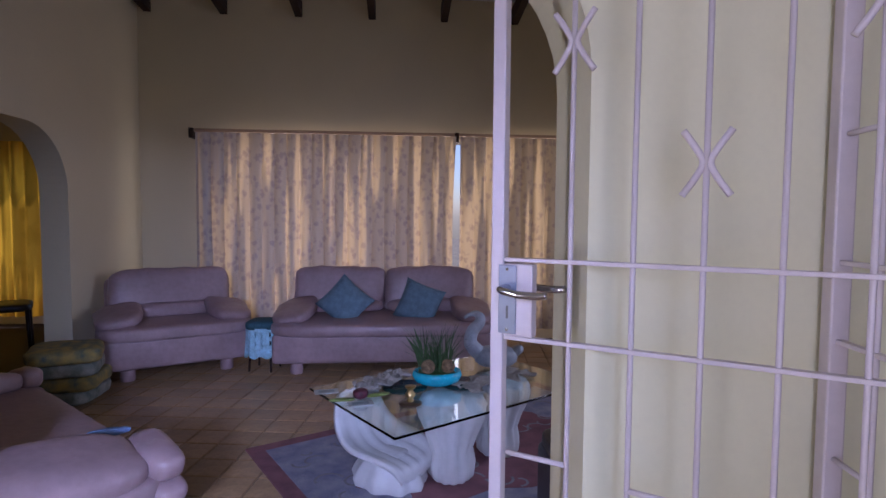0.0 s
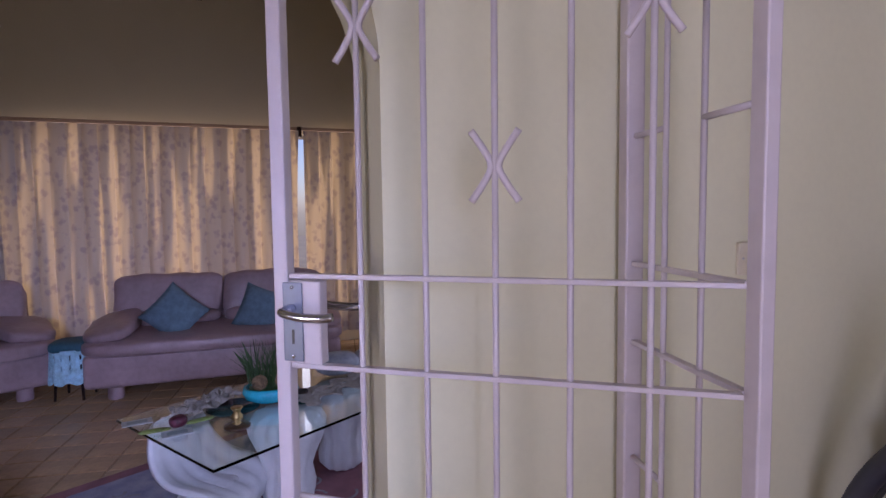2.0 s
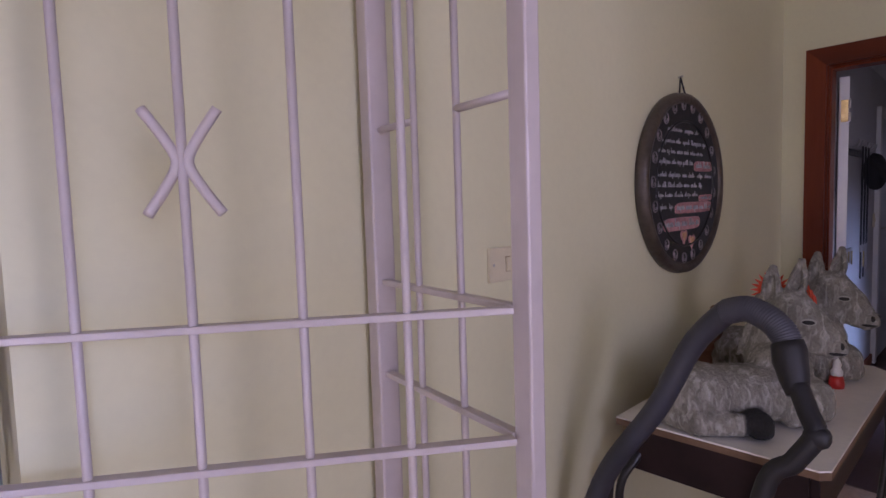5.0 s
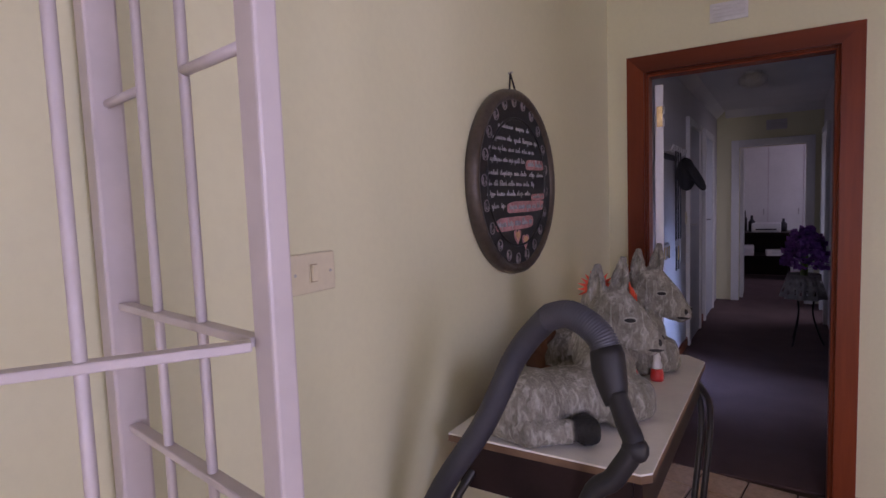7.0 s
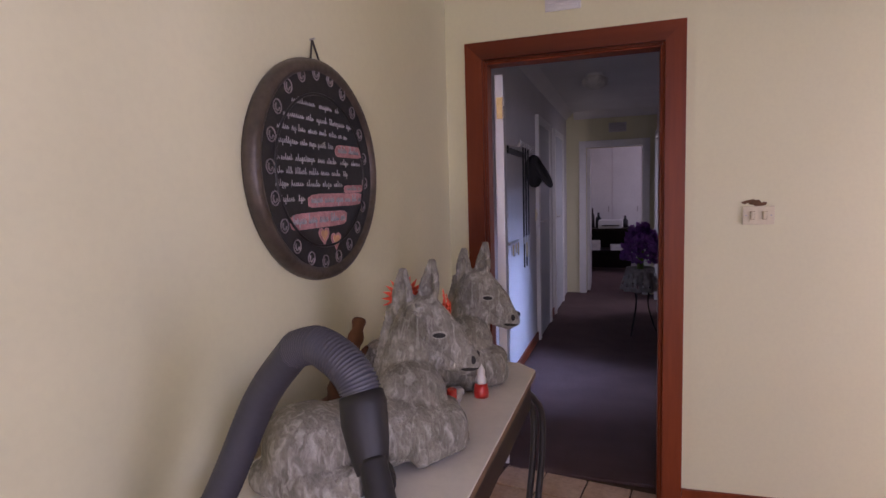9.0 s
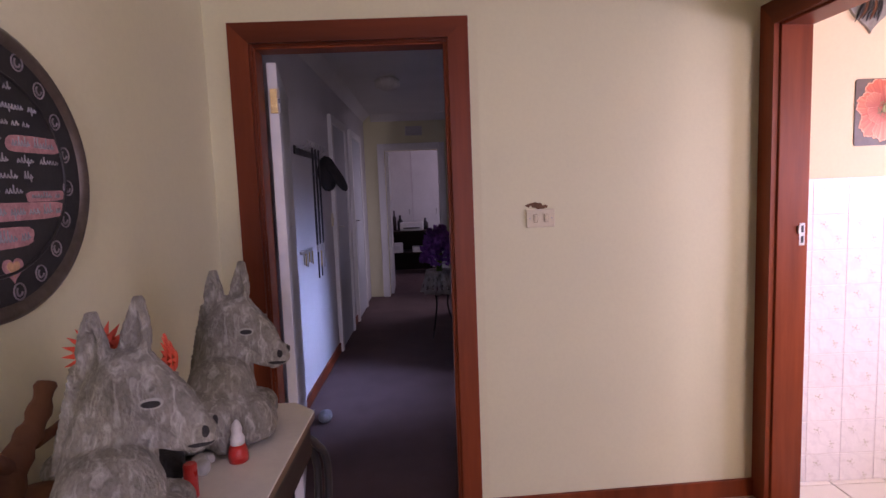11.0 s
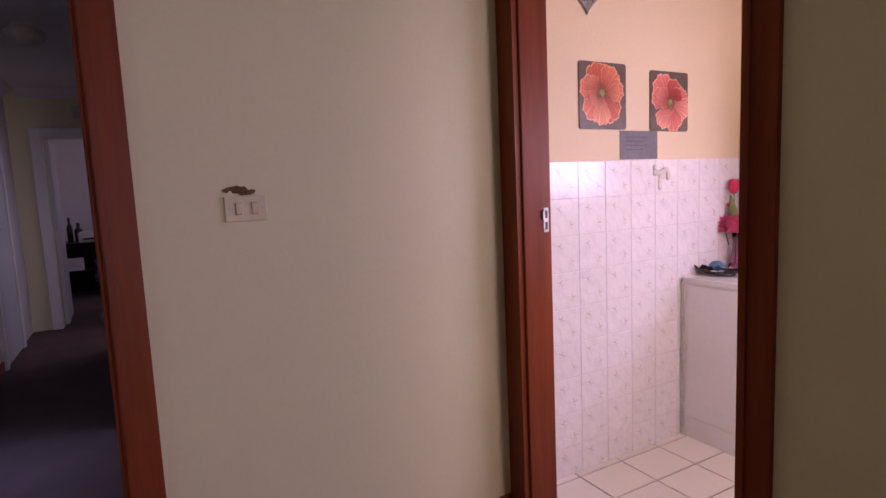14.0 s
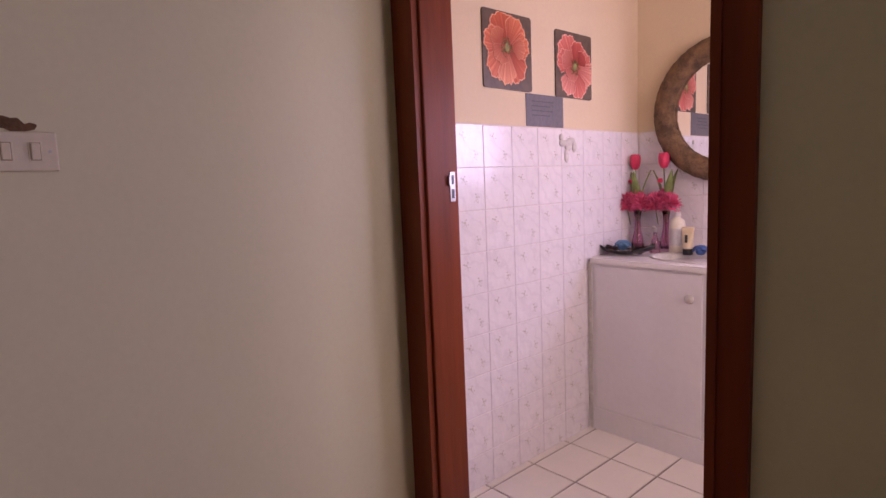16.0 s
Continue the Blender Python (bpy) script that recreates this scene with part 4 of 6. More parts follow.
# ---- bathroom ----
def tile_mat():
    m = mat("marbled_white_tile", (0.82, 0.78, 0.8), 0.2, var=0.03, scale=9, fine=34, bump=0.05, per=0.02)
    nt = m.node_tree
    n, ln = nt.nodes, nt.links
    b = n["Principled BSDF"]
    src = b.inputs["Base Color"].links[0].from_socket
    tc, info, ad = n.new("ShaderNodeTexCoord"), n.new("ShaderNodeObjectInfo"), n.new("ShaderNodeVectorMath")
    ad.operation = "ADD"
    ln.new(tc.outputs["Object"], ad.inputs[0])
    ln.new(info.outputs["Location"], ad.inputs[1])
    wv = n.new("ShaderNodeTexWave")
    wv.inputs["Scale"].default_value, wv.inputs["Distortion"].default_value, wv.inputs["Detail"].default_value, wv.inputs["Detail Scale"].default_value = 7, 9, 3, 1.6
    wv.bands_direction = "DIAGONAL"
    ln.new(ad.outputs[0], wv.inputs["Vector"])
    r = n.new("ShaderNodeValToRGB")
    r.color_ramp.elements[0].position, r.color_ramp.elements[1].position = 0.02, 0.22
    r.color_ramp.elements[0].color, r.color_ramp.elements[1].color = (0.55, 0.52, 0.6, 1), (1, 1, 1, 1)
    ln.new(wv.outputs[0], r.inputs[0])
    mx = n.new("ShaderNodeMixRGB")
    mx.blend_type, mx.inputs[0].default_value = "MULTIPLY", 0.12
    ln.new(src, mx.inputs[1])
    ln.new(r.outputs[0], mx.inputs[2])
    ln.new(mx.outputs[0], b.inputs["Base Color"])
    b.inputs["Coat Weight"].default_value = 0.12
    return m


WTILE = tile_mat()
SPRIG = mat("faint_green_print", (0.62, 0.59, 0.52), 0.2, var=0.1)
SPRIGP = mat("faint_mauve_print", (0.71, 0.64, 0.65), 0.2, var=0.1)
FTILE = mat("cream_floor_tile", (0.8, 0.74, 0.66), 0.3, var=0.02, scale=7, fine=50, bump=0.01, per=0.04)
VAN = mat("satin_white_vanity", (0.78, 0.75, 0.76), 0.32, var=0.03, scale=4, fine=40, bump=0.006)
TOP = mat("white_counter", (0.82, 0.79, 0.77), 0.25, var=0.04, scale=8, fine=50, bump=0.004)

van = thing("vanity_cabinet", (2.72, -2.475, 0), "white bathroom vanity cabinet with a flush door", "cabinet")
part("carcass", span((-0.7, -0.225, 0.0), (0.712, 0.2245, 0.775), 0.003), VAN, van)
dr1 = part("cabinet_door", span((0.2, 0.213, 0.11), (0.675, 0.229, 0.765), 0.003), VAN, van)
part("knob", lathe([(0, 0), (0.008, 0), (0.007, 0.012), (0.017, 0.018), (0.019, 0.026), (0.012, 0.034), (0, 0.036)], None, (0, 0, 0), 20), WHITEG, dr1, "white round knob", True).matrix_basis = pose(0.24, 0.229, 0.672, -90)
dr2 = part("cabinet_door", span((-0.6, 0.213, 0.11), (0.19, 0.229, 0.765), 0.003), VAN, van)
part("kickboard", span((-0.7, 0.2, 0.0), (0.69, 0.2265, 0.1), 0.001), VAN, van)
part("side_strip", span((0.692, 0.2, 0.0), (0.712, 0.229, 0.775), 0.002), WHITEG, van)

ct = thing("bathroom_counter", (2.72, -2.475, 0.776), "white counter top with an inset oval basin", "worktop")
out = [(-0.715, -0.224), (0.715, -0.224), (0.715, 0.236), (-0.715, 0.236)]
cb = B()
BC, BA, BB, CT = (0.3, 0.02), 0.2, 0.15, 0.022
n0 = 40
ell = [(BC[0] + BA * math.cos(k * math.tau / n0), BC[1] + BB * math.sin(k * math.tau / n0)) for k in range(n0)]
edge = []
for x, y in ell:
    dx, dy = x - BC[0], y - BC[1]
    t = min([q for q in (((0.715 if dx > 0 else -0.715) - BC[0]) / dx if abs(dx) > 1e-6 else 9e9, ((0.236 if dy > 0 else -0.224) - BC[1]) / dy if abs(dy) > 1e-6 else 9e9)])
    edge.append((BC[0] + dx * t, BC[1] + dy * t))
for z in (CT, 0.0):
    a = [cb.verts.new((x, y, z)) for x, y in ell]
    o = [cb.verts.new((x, y, z)) for x, y in edge]
    for k in range(n0):
        cb.faces.new((a[k], a[(k + 1) % n0], o[(k + 1) % n0], o[k]))
    if z:
        ta, to = a, o
    else:
        for k in range(n0):
            cb.faces.new((to[k], to[(k + 1) % n0], o[(k + 1) % n0], o[k]))
            cb.faces.new((ta[k], ta[(k + 1) % n0], a[(k + 1) % n0], a[k]))
part("counter", cb, TOP, ct)
part("basin", lathe([(0.212, 0.0225), (0.21, 0.028), (0.2, 0.028), (0.192, 0.02), (0.175, -0.04), (0.13, -0.09), (0.03, -0.11), (0, -0.11)], None, (BC[0], BC[1], 0), 40, (1, 0.75)), WHITEG, ct, "white oval basin", True)
CZ = 0.776 + CT

PURPLE = glass("purple_glass", (0.86, 0.52, 0.68), 0.08)
TULIP = mat("red_pink_petal", (0.72, 0.035, 0.1), 0.5, var=0.12, scale=40, fine=120, bump=0.02)
HOTPINK = mat("hot_pink_petal", (0.88, 0.13, 0.27), 0.6, var=0.15, scale=60, fine=150, bump=0.03)
LEAF = mat("green_leaf", (0.24, 0.32, 0.08), 0.5, var=0.2, scale=25, fine=90)
rt = random.Random(31)
for i, (x, y) in enumerate(((3.385, -2.6), (3.255, -2.625))):
    v = thing("bud_vase", (x, y, CZ), "narrow purple glass vase on the vanity", "vase", "flower vases")
    part("vase_glass", lathe([(0.0, 0.0), (0.032, 0.0), (0.034, 0.01), (0.026, 0.05), (0.015, 0.1), (0.013, 0.15), (0.019, 0.19), (0.016, 0.19), (0.01, 0.15), (0.012, 0.1), (0.022, 0.05), (0.028, 0.012), (0, 0.008)], None, (0, 0, 0), 24), PURPLE, v, "", True)
    f = thing("tulip_flower", (x, y, CZ + 0.03), "artificial red-pink tulip with leaves in a vase", "flower", "tulips on the vanity", 40 * i)
    part("stem", tube(bend([(0, 0, 0), (0.003, 0.0, 0.2), (0.012, 0, 0.36)], 5), 0.003, None, 6), LEAF, f)
    tb = B()
    for k in range(6):
        an = k * 60 + (k % 2) * 14
        rr = 0.017 if k % 2 else 0.021
        pad((rr * 0.55 * math.cos(radians(an)) + 0.012, rr * 0.55 * math.sin(radians(an)), 0.392), (0.02, 0.046, 0.074), 0.95, tb, pose(0, 0, 0, 0, 8, an), 12)
    part("bloom", tb, TULIP, f, "", True)
    for k, an in enumerate((-30, 100, 200)):
        lb = B()
        pr = None
        for j in range(9):
            t = j / 8
            w = 0.021 * math.sin(math.pi * (0.1 + 0.9 * t)) + 0.001
            m = pose(0, 0, 0, 0, 0, an)
            cc = m @ Vector((0.008 + 0.05 * t * t, 0, 0.15 + 0.2 * t))
            wv = m @ Vector((0, w, 0))
            row = [lb.verts.new(cc - wv), lb.verts.new(cc + m @ Vector((0.004, 0, 0))), lb.verts.new(cc + wv)]
            if pr:
                for q in range(2):
                    lb.faces.new((pr[q], pr[q + 1], row[q + 1], row[q]))
            pr = row
        lo = part("leaf", lb, LEAF, f, "", True)
        lo.modifiers.new("thick", "SOLIDIFY").thickness = 0.0012
    small = part("small_bud", pad((0.03, 0.01, 0.3), (0.022, 0.02, 0.02), 0.9, None, None, 10, 0.004, i), TULIP, f, "", True)
    for k in range(3):
        bl = thing("gerbera_bloom", (x - 0.03 + 0.036 * k, y + 0.03 - 0.02 * (k % 2), CZ + 0.222 + 0.016 * (k % 2)), "bunched hot pink artificial bloom above a vase", "flower", "pink blooms on the vanity", 30 * k)
        pb = B()
        for layer in range(7):
            cnt = 21 - 2 * layer
            for q in range(cnt):
                an, el = math.tau * q / cnt + layer * 0.3, -0.55 + 0.32 * layer + rt.uniform(-0.1, 0.1)
                rad = 0.06 * rt.uniform(0.82, 1.05)
                d = Vector((math.cos(an) * math.cos(el), math.sin(an) * math.cos(el), math.sin(el)))
                hz = Vector((-math.sin(an), math.cos(an), 0))
                fi = rt.uniform(0, 3.14)
                s0 = (hz * math.cos(fi) + d.cross(hz) * math.sin(fi)) * 0.0075
                vs = [pb.verts.new(p) for p in (d * 0.004, d * rad * 0.7 - s0, d * rad, d * rad * 0.7 + s0)]
                pb.faces.new(vs)
        po = part("petals", pb, HOTPINK, bl)
        po.modifiers.new("thick", "SOLIDIFY").thickness = 0.002
        part("bloom_stem", tube([(0, 0, 0.002), ((0.03 - 0.036 * k) * 0.9, -0.028 + 0.02 * (k % 2), -0.1)], 0.0022, None, 6), LEAF, bl)

CREAM = mat("cream_plastic", (0.74, 0.68, 0.52), 0.3, var=0.03, scale=20, fine=90, bump=0.004)
pump = thing("soap_dispenser", (3.185, -2.59, CZ), "white and cream pump bottle on the vanity", "bottle")
part("bottle_body", lathe([(0, 0), (0.033, 0), (0.035, 0.006), (0.035, 0.13), (0.03, 0.15), (0.013, 0.16), (0.013, 0.172), (0, 0.172)], None, (0, 0, 0), 24), CREAM, pump, "", True)
part("bottle_label", lathe([(0.0354, 0.035), (0.0356, 0.037), (0.0356, 0.11), (0.0354, 0.112)], None, (0, 0, 0), 24), WHITEG, pump, "pale label")
part("pump_head", tube(bend([(0, 0, 0.172), (0, 0, 0.2), (0.006, 0.0, 0.21), (0.035, 0.0, 0.206)], 5), 0.006, None, 8), WHITEG, pump, "white pump spout", True)
part("collar", lathe([(0.016, 0.165), (0.016, 0.183), (0.007, 0.186), (0, 0.186)], None, (0, 0, 0), 18), WHITEG, pump)
tb0 = thing("cream_tube", (3.115, -2.545, CZ), "small pale gold cosmetic tube standing on its black cap", "tube")
tq = B()
rowp = None
for k in range(7):
    t = k / 6
    row = [tq.verts.new(((0.021 + 0.008 * t) * math.cos(j * math.tau / 20), (0.021 * (1 - t) + 0.002) * math.sin(j * math.tau / 20), 0.028 + 0.095 * t)) for j in range(20)]
    if rowp:
        for j in range(20):
            tq.faces.new((rowp[j], rowp[(j + 1) % 20], row[(j + 1) % 20], row[j]))
    rowp = row
tq.faces.new(rowp)
part("tube_body", tq, mat("pale_gold_plastic", (0.7, 0.58, 0.36), 0.3, 0.1, var=0.04, scale=20), tb0, "", True)
part("tube_cap", lathe([(0, 0), (0.02, 0), (0.021, 0.003), (0.021, 0.028), (0, 0.028)], None, (0, 0, 0), 20), BLACK, tb0, "black cap")
part("tube_print", span((-0.006, 0.0165, 0.055), (0.006, 0.0175, 0.09)), BLACK, tb0)
sp = thing("purple_bottle", (3.262, -2.535, CZ), "small purple glass bottle with a pale stopper", "bottle")
part("bottle_glass", lathe([(0, 0), (0.024, 0), (0.026, 0.01), (0.02, 0.05), (0.009, 0.08), (0.009, 0.095), (0, 0.095)], None, (0, 0, 0), 20), PURPLE, sp, "", True)
part("nozzle", tube(bend([(0, 0, 0.095), (0, 0, 0.115), (0.012, 0.004, 0.118)], 4), 0.005, None, 8), WHITEG, sp, "", True)

TRAY = mat("black_lacquer", (0.02, 0.016, 0.018), 0.2, var=0.2, scale=14, fine=60)
tray = thing("boat_tray", (3.335, -2.4, CZ), "black lacquered boat-shaped tray with trinkets", "tray", "", 14)
tr = B()
rows = []
for i in range(15):
    u = -1 + 2 * i / 14
    w = 0.06 * (1 - abs(u) ** 2.4) + 0.006
    lift = 0.034 * abs(u) ** 2.2
    rows.append([tr.verts.new((0.13 * u, w * v, lift + 0.022 * abs(v) ** 2 + 0.001)) for v in (-1, -0.7, -0.3, 0, 0.3, 0.7, 1)])
for u, v in zip(rows, rows[1:]):
    for k in range(6):
        tr.faces.new((u[k], u[k + 1], v[k + 1], v[k]))
to = part("tray_shell", tr, TRAY, tray, "", True)
to.modifiers.new("thick", "SOLIDIFY").thickness = 0.004
rt = random.Random(5)
BLUEP = mat("blue_fabric_petal", (0.1, 0.25, 0.42), 0.7, var=0.2, scale=40, fine=150, bump=0.05)
for k in range(9):
    s = tagged(part("pebble", pad((0, 0, 0.008), (0.026, 0.02, 0.015), 0.9, None, None, 10, 0.004, k), [WHITEG, BARE, BLACK, CREAM][k % 4], None, "", True), "small polished pebble lying in the tray", "pebble", "pebbles in the tray")
    s.matrix_basis = pose(3.335 + rt.uniform(-0.075, 0.075), -2.4 + rt.uniform(-0.022, 0.022), CZ + 0.008, 0, 0, rt.uniform(0, 180))


def rosette(at, r, m, label):
    t = thing("fabric_flower", at, label, "ornament", "blue flowers on the vanity")
    pb = B()
    for layer in range(5):
        for q in range(7):
            an, el = math.tau * q / 7 + layer * 0.5, 0.1 + 0.3 * layer
            d = Vector((math.cos(an) * math.cos(el), math.sin(an) * math.cos(el), math.sin(el))) * r * (1 - 0.1 * layer)
            pad(d * 0.72 + Vector((0, 0, r * 0.55)), (r * 0.55, r * 0.5, r * 0.16), 1.0, pb, pose(0, 0, 0, 0, 90 - math.degrees(el) - 30, math.degrees(an)), 8)
    pad((0, 0, r * 0.5), (r * 1.1, r * 1.1, r), 1.0, pb, None, 12)
    part("petals", pb, m, t, "", True)


rosette((3.35, -2.405, CZ + 0.02), 0.045, BLUEP, "blue-grey fabric rosette standing in the tray")
rosette((3.06, -2.55, CZ + 0.0), 0.042, mat("deep_blue_petal", (0.04, 0.12, 0.35), 0.5, var=0.2, scale=40), "deep blue fabric rosette on the vanity")

WICK = mat("woven_brown_rush", (0.27, 0.155, 0.075), 0.7, var=0.3, scale=24, fine=120, bump=0.1)
mir = thing("wall_mirror", (3.02, -2.7, 1.43), "round mirror in a thick woven rush frame", "mirror")
wk = B()
rw = random.Random(2)
for j in range(14):
    ph = j * math.tau / 14
    tube([((0.268 + 0.043 * math.cos(ph + k * math.tau * 19 / 260)) * math.cos(k * math.tau / 260), 0.032 + 0.031 * math.sin(ph + k * math.tau * 19 / 260), (0.268 + 0.043 * math.cos(ph + k * math.tau * 19 / 260)) * math.sin(k * math.tau / 260)) for k in range(260)], [0.0062 + 0.0012 * math.sin(k * 1.9 + j) for k in range(260)], wk, 6, True)
tube([(0.268 * math.cos(k * math.tau / 60), 0.032, 0.268 * math.sin(k * math.tau / 60)) for k in range(60)], 0.034, wk, 12, True)
part("woven_frame", wk, WICK, mir, "thick woven rush ring", True)
mm, mnt, mb = nodes_of("mirror_silver")
mb.inputs["Base Color"].default_value, mb.inputs["Metallic"].default_value, mb.inputs["Roughness"].default_value = (0.9, 0.9, 0.9, 1), 1.0, 0.01
part("mirror_glass", slab([(0.235 * math.cos(k * math.tau / 48), 0.235 * math.sin(k * math.tau / 48)) for k in range(48)], "y", 0.012, 0.02), mm, mir, "silvered glass")


bwin = tagged(new("window_2"), "small white framed bathroom window over the vanity", "window", "", "structure")
for lo, hi in (((1.75, -2.85, 1.1), (1.79, -2.81, 1.75)), ((2.41, -2.85, 1.1), (2.45, -2.81, 1.75)), ((1.79, -2.85, 1.1), (2.41, -2.81, 1.14)), ((1.79, -2.85, 1.71), (2.41, -2.81, 1.75))):
    part("window_frame", span(lo, hi, 0.003), WHITE_PAINT, bwin)


# flower pictures: flat printed panels
def petal_mat(name, col, edge):
    m, nt, b = nodes_of(name)
    n, ln = nt.nodes, nt.links
    tc, wv, rp = n.new("ShaderNodeTexCoord"), n.new("ShaderNodeTexNoise"), n.new("ShaderNodeValToRGB")
    place, fan, cell = n.new("ShaderNodeSeparateXYZ"), n.new("ShaderNodeMath"), n.new("ShaderNodeCombineXYZ")
    ln.new(tc.outputs["Object"], place.inputs[0])
    fan.operation = "ARCTAN2"
    ln.new(place.outputs["X"], fan.inputs[0])
    ln.new(place.outputs["Z"], fan.inputs[1])
    ln.new(fan.outputs[0], cell.inputs[0])
    wv.inputs["Scale"].default_value, wv.inputs["Detail"].default_value = 11, 2
    ln.new(cell.outputs[0], wv.inputs["Vector"])
    rp.color_ramp.elements[0].position, rp.color_ramp.elements[1].position = 0.32, 0.68
    rp.color_ramp.elements[0].color, rp.color_ramp.elements[1].color = (*col, 1), (*edge, 1)
    ln.new(wv.outputs[0], rp.inputs[0])
    sep, far, mx = n.new("ShaderNodeSeparateXYZ"), n.new("ShaderNodeMapRange"), n.new("ShaderNodeMixRGB")
    ln.new(tc.outputs["Object"], sep.inputs[0])
    ln.new(sep.outputs["Z"], far.inputs[0])
    far.inputs[1].default_value, far.inputs[2].default_value, far.inputs[3].default_value, far.inputs[4].default_value = 0.02, 0.12, 0.9, 0.0
    mx.inputs[2].default_value = (col[0] * 0.6, col[1] * 0.45, col[2] * 0.45, 1)
    ln.new(far.outputs[0], mx.inputs[0])
    ln.new(rp.outputs[0], mx.inputs[1])
    ln.new(mx.outputs[0], b.inputs["Base Color"])
    b.inputs["Roughness"].default_value = 0.4
    return m


CORAL = [petal_mat("coral_print_" + s, a, b) for s, a, b in (("deep", (0.4, 0.05, 0.02), (0.7, 0.17, 0.07)), ("mid", (0.5, 0.075, 0.03), (0.84, 0.28, 0.14)), ("pale", (0.58, 0.12, 0.05), (0.9, 0.42, 0.24)), ("rim", (0.76, 0.3, 0.16), (0.88, 0.46, 0.3)))]
CORAL2 = [petal_mat("rose_print_" + s, a, b) for s, a, b in (("deep", (0.4, 0.045, 0.035), (0.68, 0.15, 0.12)), ("mid", (0.5, 0.08, 0.06), (0.84, 0.28, 0.22)), ("pale", (0.58, 0.13, 0.1), (0.9, 0.44, 0.35)), ("rim", (0.78, 0.32, 0.25), (0.88, 0.5, 0.41)))]
PANEL = mat("dark_brown_print", (0.15, 0.105, 0.08), 0.4, var=0.2, scale=8, fine=60, bump=0.004)
OLIVE = mat("olive_print", (0.2, 0.2, 0.05), 0.5, var=0.3, scale=60, fine=200)


def poppy(y0, y1, z0, z1, mats, seed, centre, layout):
    """A close-up poppy printed on a dark panel."""
    w, h = y0 - y1, z1 - z0
    t = thing("flower_picture", (3.44, (y0 + y1) / 2, (z0 + z1) / 2), "square picture of a coral poppy on a dark ground", "picture", "flower pictures", -90)
    pts = []
    for cx, cz, a0 in ((1, 1, 0), (-1, 1, 90), (-1, -1, 180), (1, -1, 270)):
        for k in range(5):
            a = radians(a0 + 22.5 * k)
            pts.append((cx * (w / 2 - 0.012) + 0.012 * math.cos(a), cz * (h / 2 - 0.012) + 0.012 * math.sin(a)))
    part("backing", slab(pts, "y", -0.006, -0.001), PANEL, t)
    r = random.Random(seed)
    depth = -0.0062
    for k, (an, rad, wid, ox, oz, tone) in enumerate(layout):
        an, R = radians(an), h * rad
        bx, bz = centre[0] + ox * h, centre[1] + oz * h
        for rim in (0, 1):
            loop = [(0.0, 0.0)]
            for j in range(31):
                f = j / 15 - 1
                q = R * (1 - 0.035 * rim) * (1 - 0.22 * f * f + 0.03 * math.sin(f * 11 + k * 2) + 0.02 * math.sin(f * 25 + seed + k))
                x, z = q * math.sin(f * (wid - 0.03 * rim)), q * math.cos(f * (wid - 0.03 * rim))
                gx, gz = bx + x * math.cos(an) + z * math.sin(an), bz - x * math.sin(an) + z * math.cos(an)
                gx, gz = max(-w / 2 + 0.003, min(w / 2 - 0.003, gx)) - bx, max(-h / 2 + 0.003, min(h / 2 - 0.003, gz)) - bz
                loop.append((gx * math.cos(an) - gz * math.sin(an), gx * math.sin(an) + gz * math.cos(an)))
            depth -= 0.00016
            p = part("petal" if rim else "petal_edge", slab(loop, "y", depth, -0.006), mats[tone] if rim else mats[3], t)
            p.matrix_basis = pose(bx, 0, bz, 0, math.degrees(an), 0)
    cbm = B()
    for k in range(60):
        a, q = r.uniform(0, math.tau), r.uniform(0.012, 0.036)
        box((centre[0] + q * math.cos(a), depth - 0.0006, centre[1] + q * math.sin(a)), (0.005, 0.001, 0.004), 0, cbm, pose(0, 0, 0, 0, r.uniform(0, 90)))
    part("stamens", cbm, OLIVE, t, "dark olive stamens")
    part("seed_head", slab([(centre[0] + 0.013 * math.cos(k * math.tau / 14), centre[1] + 0.015 * math.sin(k * math.tau / 14)) for k in range(14)], "y", depth - 0.0016, depth), mat("green_print", (0.35, 0.36, 0.12), 0.5, var=0.2, scale=60), t)


# petals as (direction, reach, half width, foot across, foot up, tone), the hindmost first
poppy(-1.612, -1.884, 1.497, 1.776, CORAL, 3, (-0.01, 0.012), ((-20, 0.47, 0.75, 0, 0, 0), (35, 0.46, 0.7, 0.02, 0, 1), (80, 0.45, 0.55, 0.02, 0, 1), (-75, 0.44, 0.6, 0, 0, 1), (215, 0.5, 0.6, 0, 0.02, 1), (145, 0.52, 0.6, 0, 0.02, 0), (180, 0.5, 0.5, 0, 0.02, 2), (95, 0.3, 0.7, 0.08, 0.03, 2), (-40, 0.24, 0.9, -0.1, 0.03, 2), (215, 0.26, 1.0, -0.04, 0.02, 2)))
poppy(-2.037, -2.293, 1.492, 1.762, CORAL2, 7, (0.0, -0.005), ((-35, 0.52, 0.7, 0, 0, 1), (25, 0.42, 0.7, 0, 0, 0), (70, 0.44, 0.55, 0.03, 0, 1), (110, 0.48, 0.6, 0.02, 0, 2), (160, 0.5, 0.6, 0, 0, 1), (205, 0.46, 0.6, -0.03, 0, 2), (-80, 0.42, 0.6, -0.02, 0.02, 1), (50, 0.26, 0.8, 0.08, 0.04, 0), (-60, 0.28, 0.9, -0.06, 0.02, 2), (190, 0.25, 1.0, -0.05, 0.02, 2)))
NOTE = mat("grey_notice_paper", (0.17, 0.16, 0.18), 0.5, var=0.12, scale=9, fine=60)
nt0 = thing("notice_card", (3.44, -1.968, 1.43), "dark grey notice card with faint lines of print", "notice", "", -90)
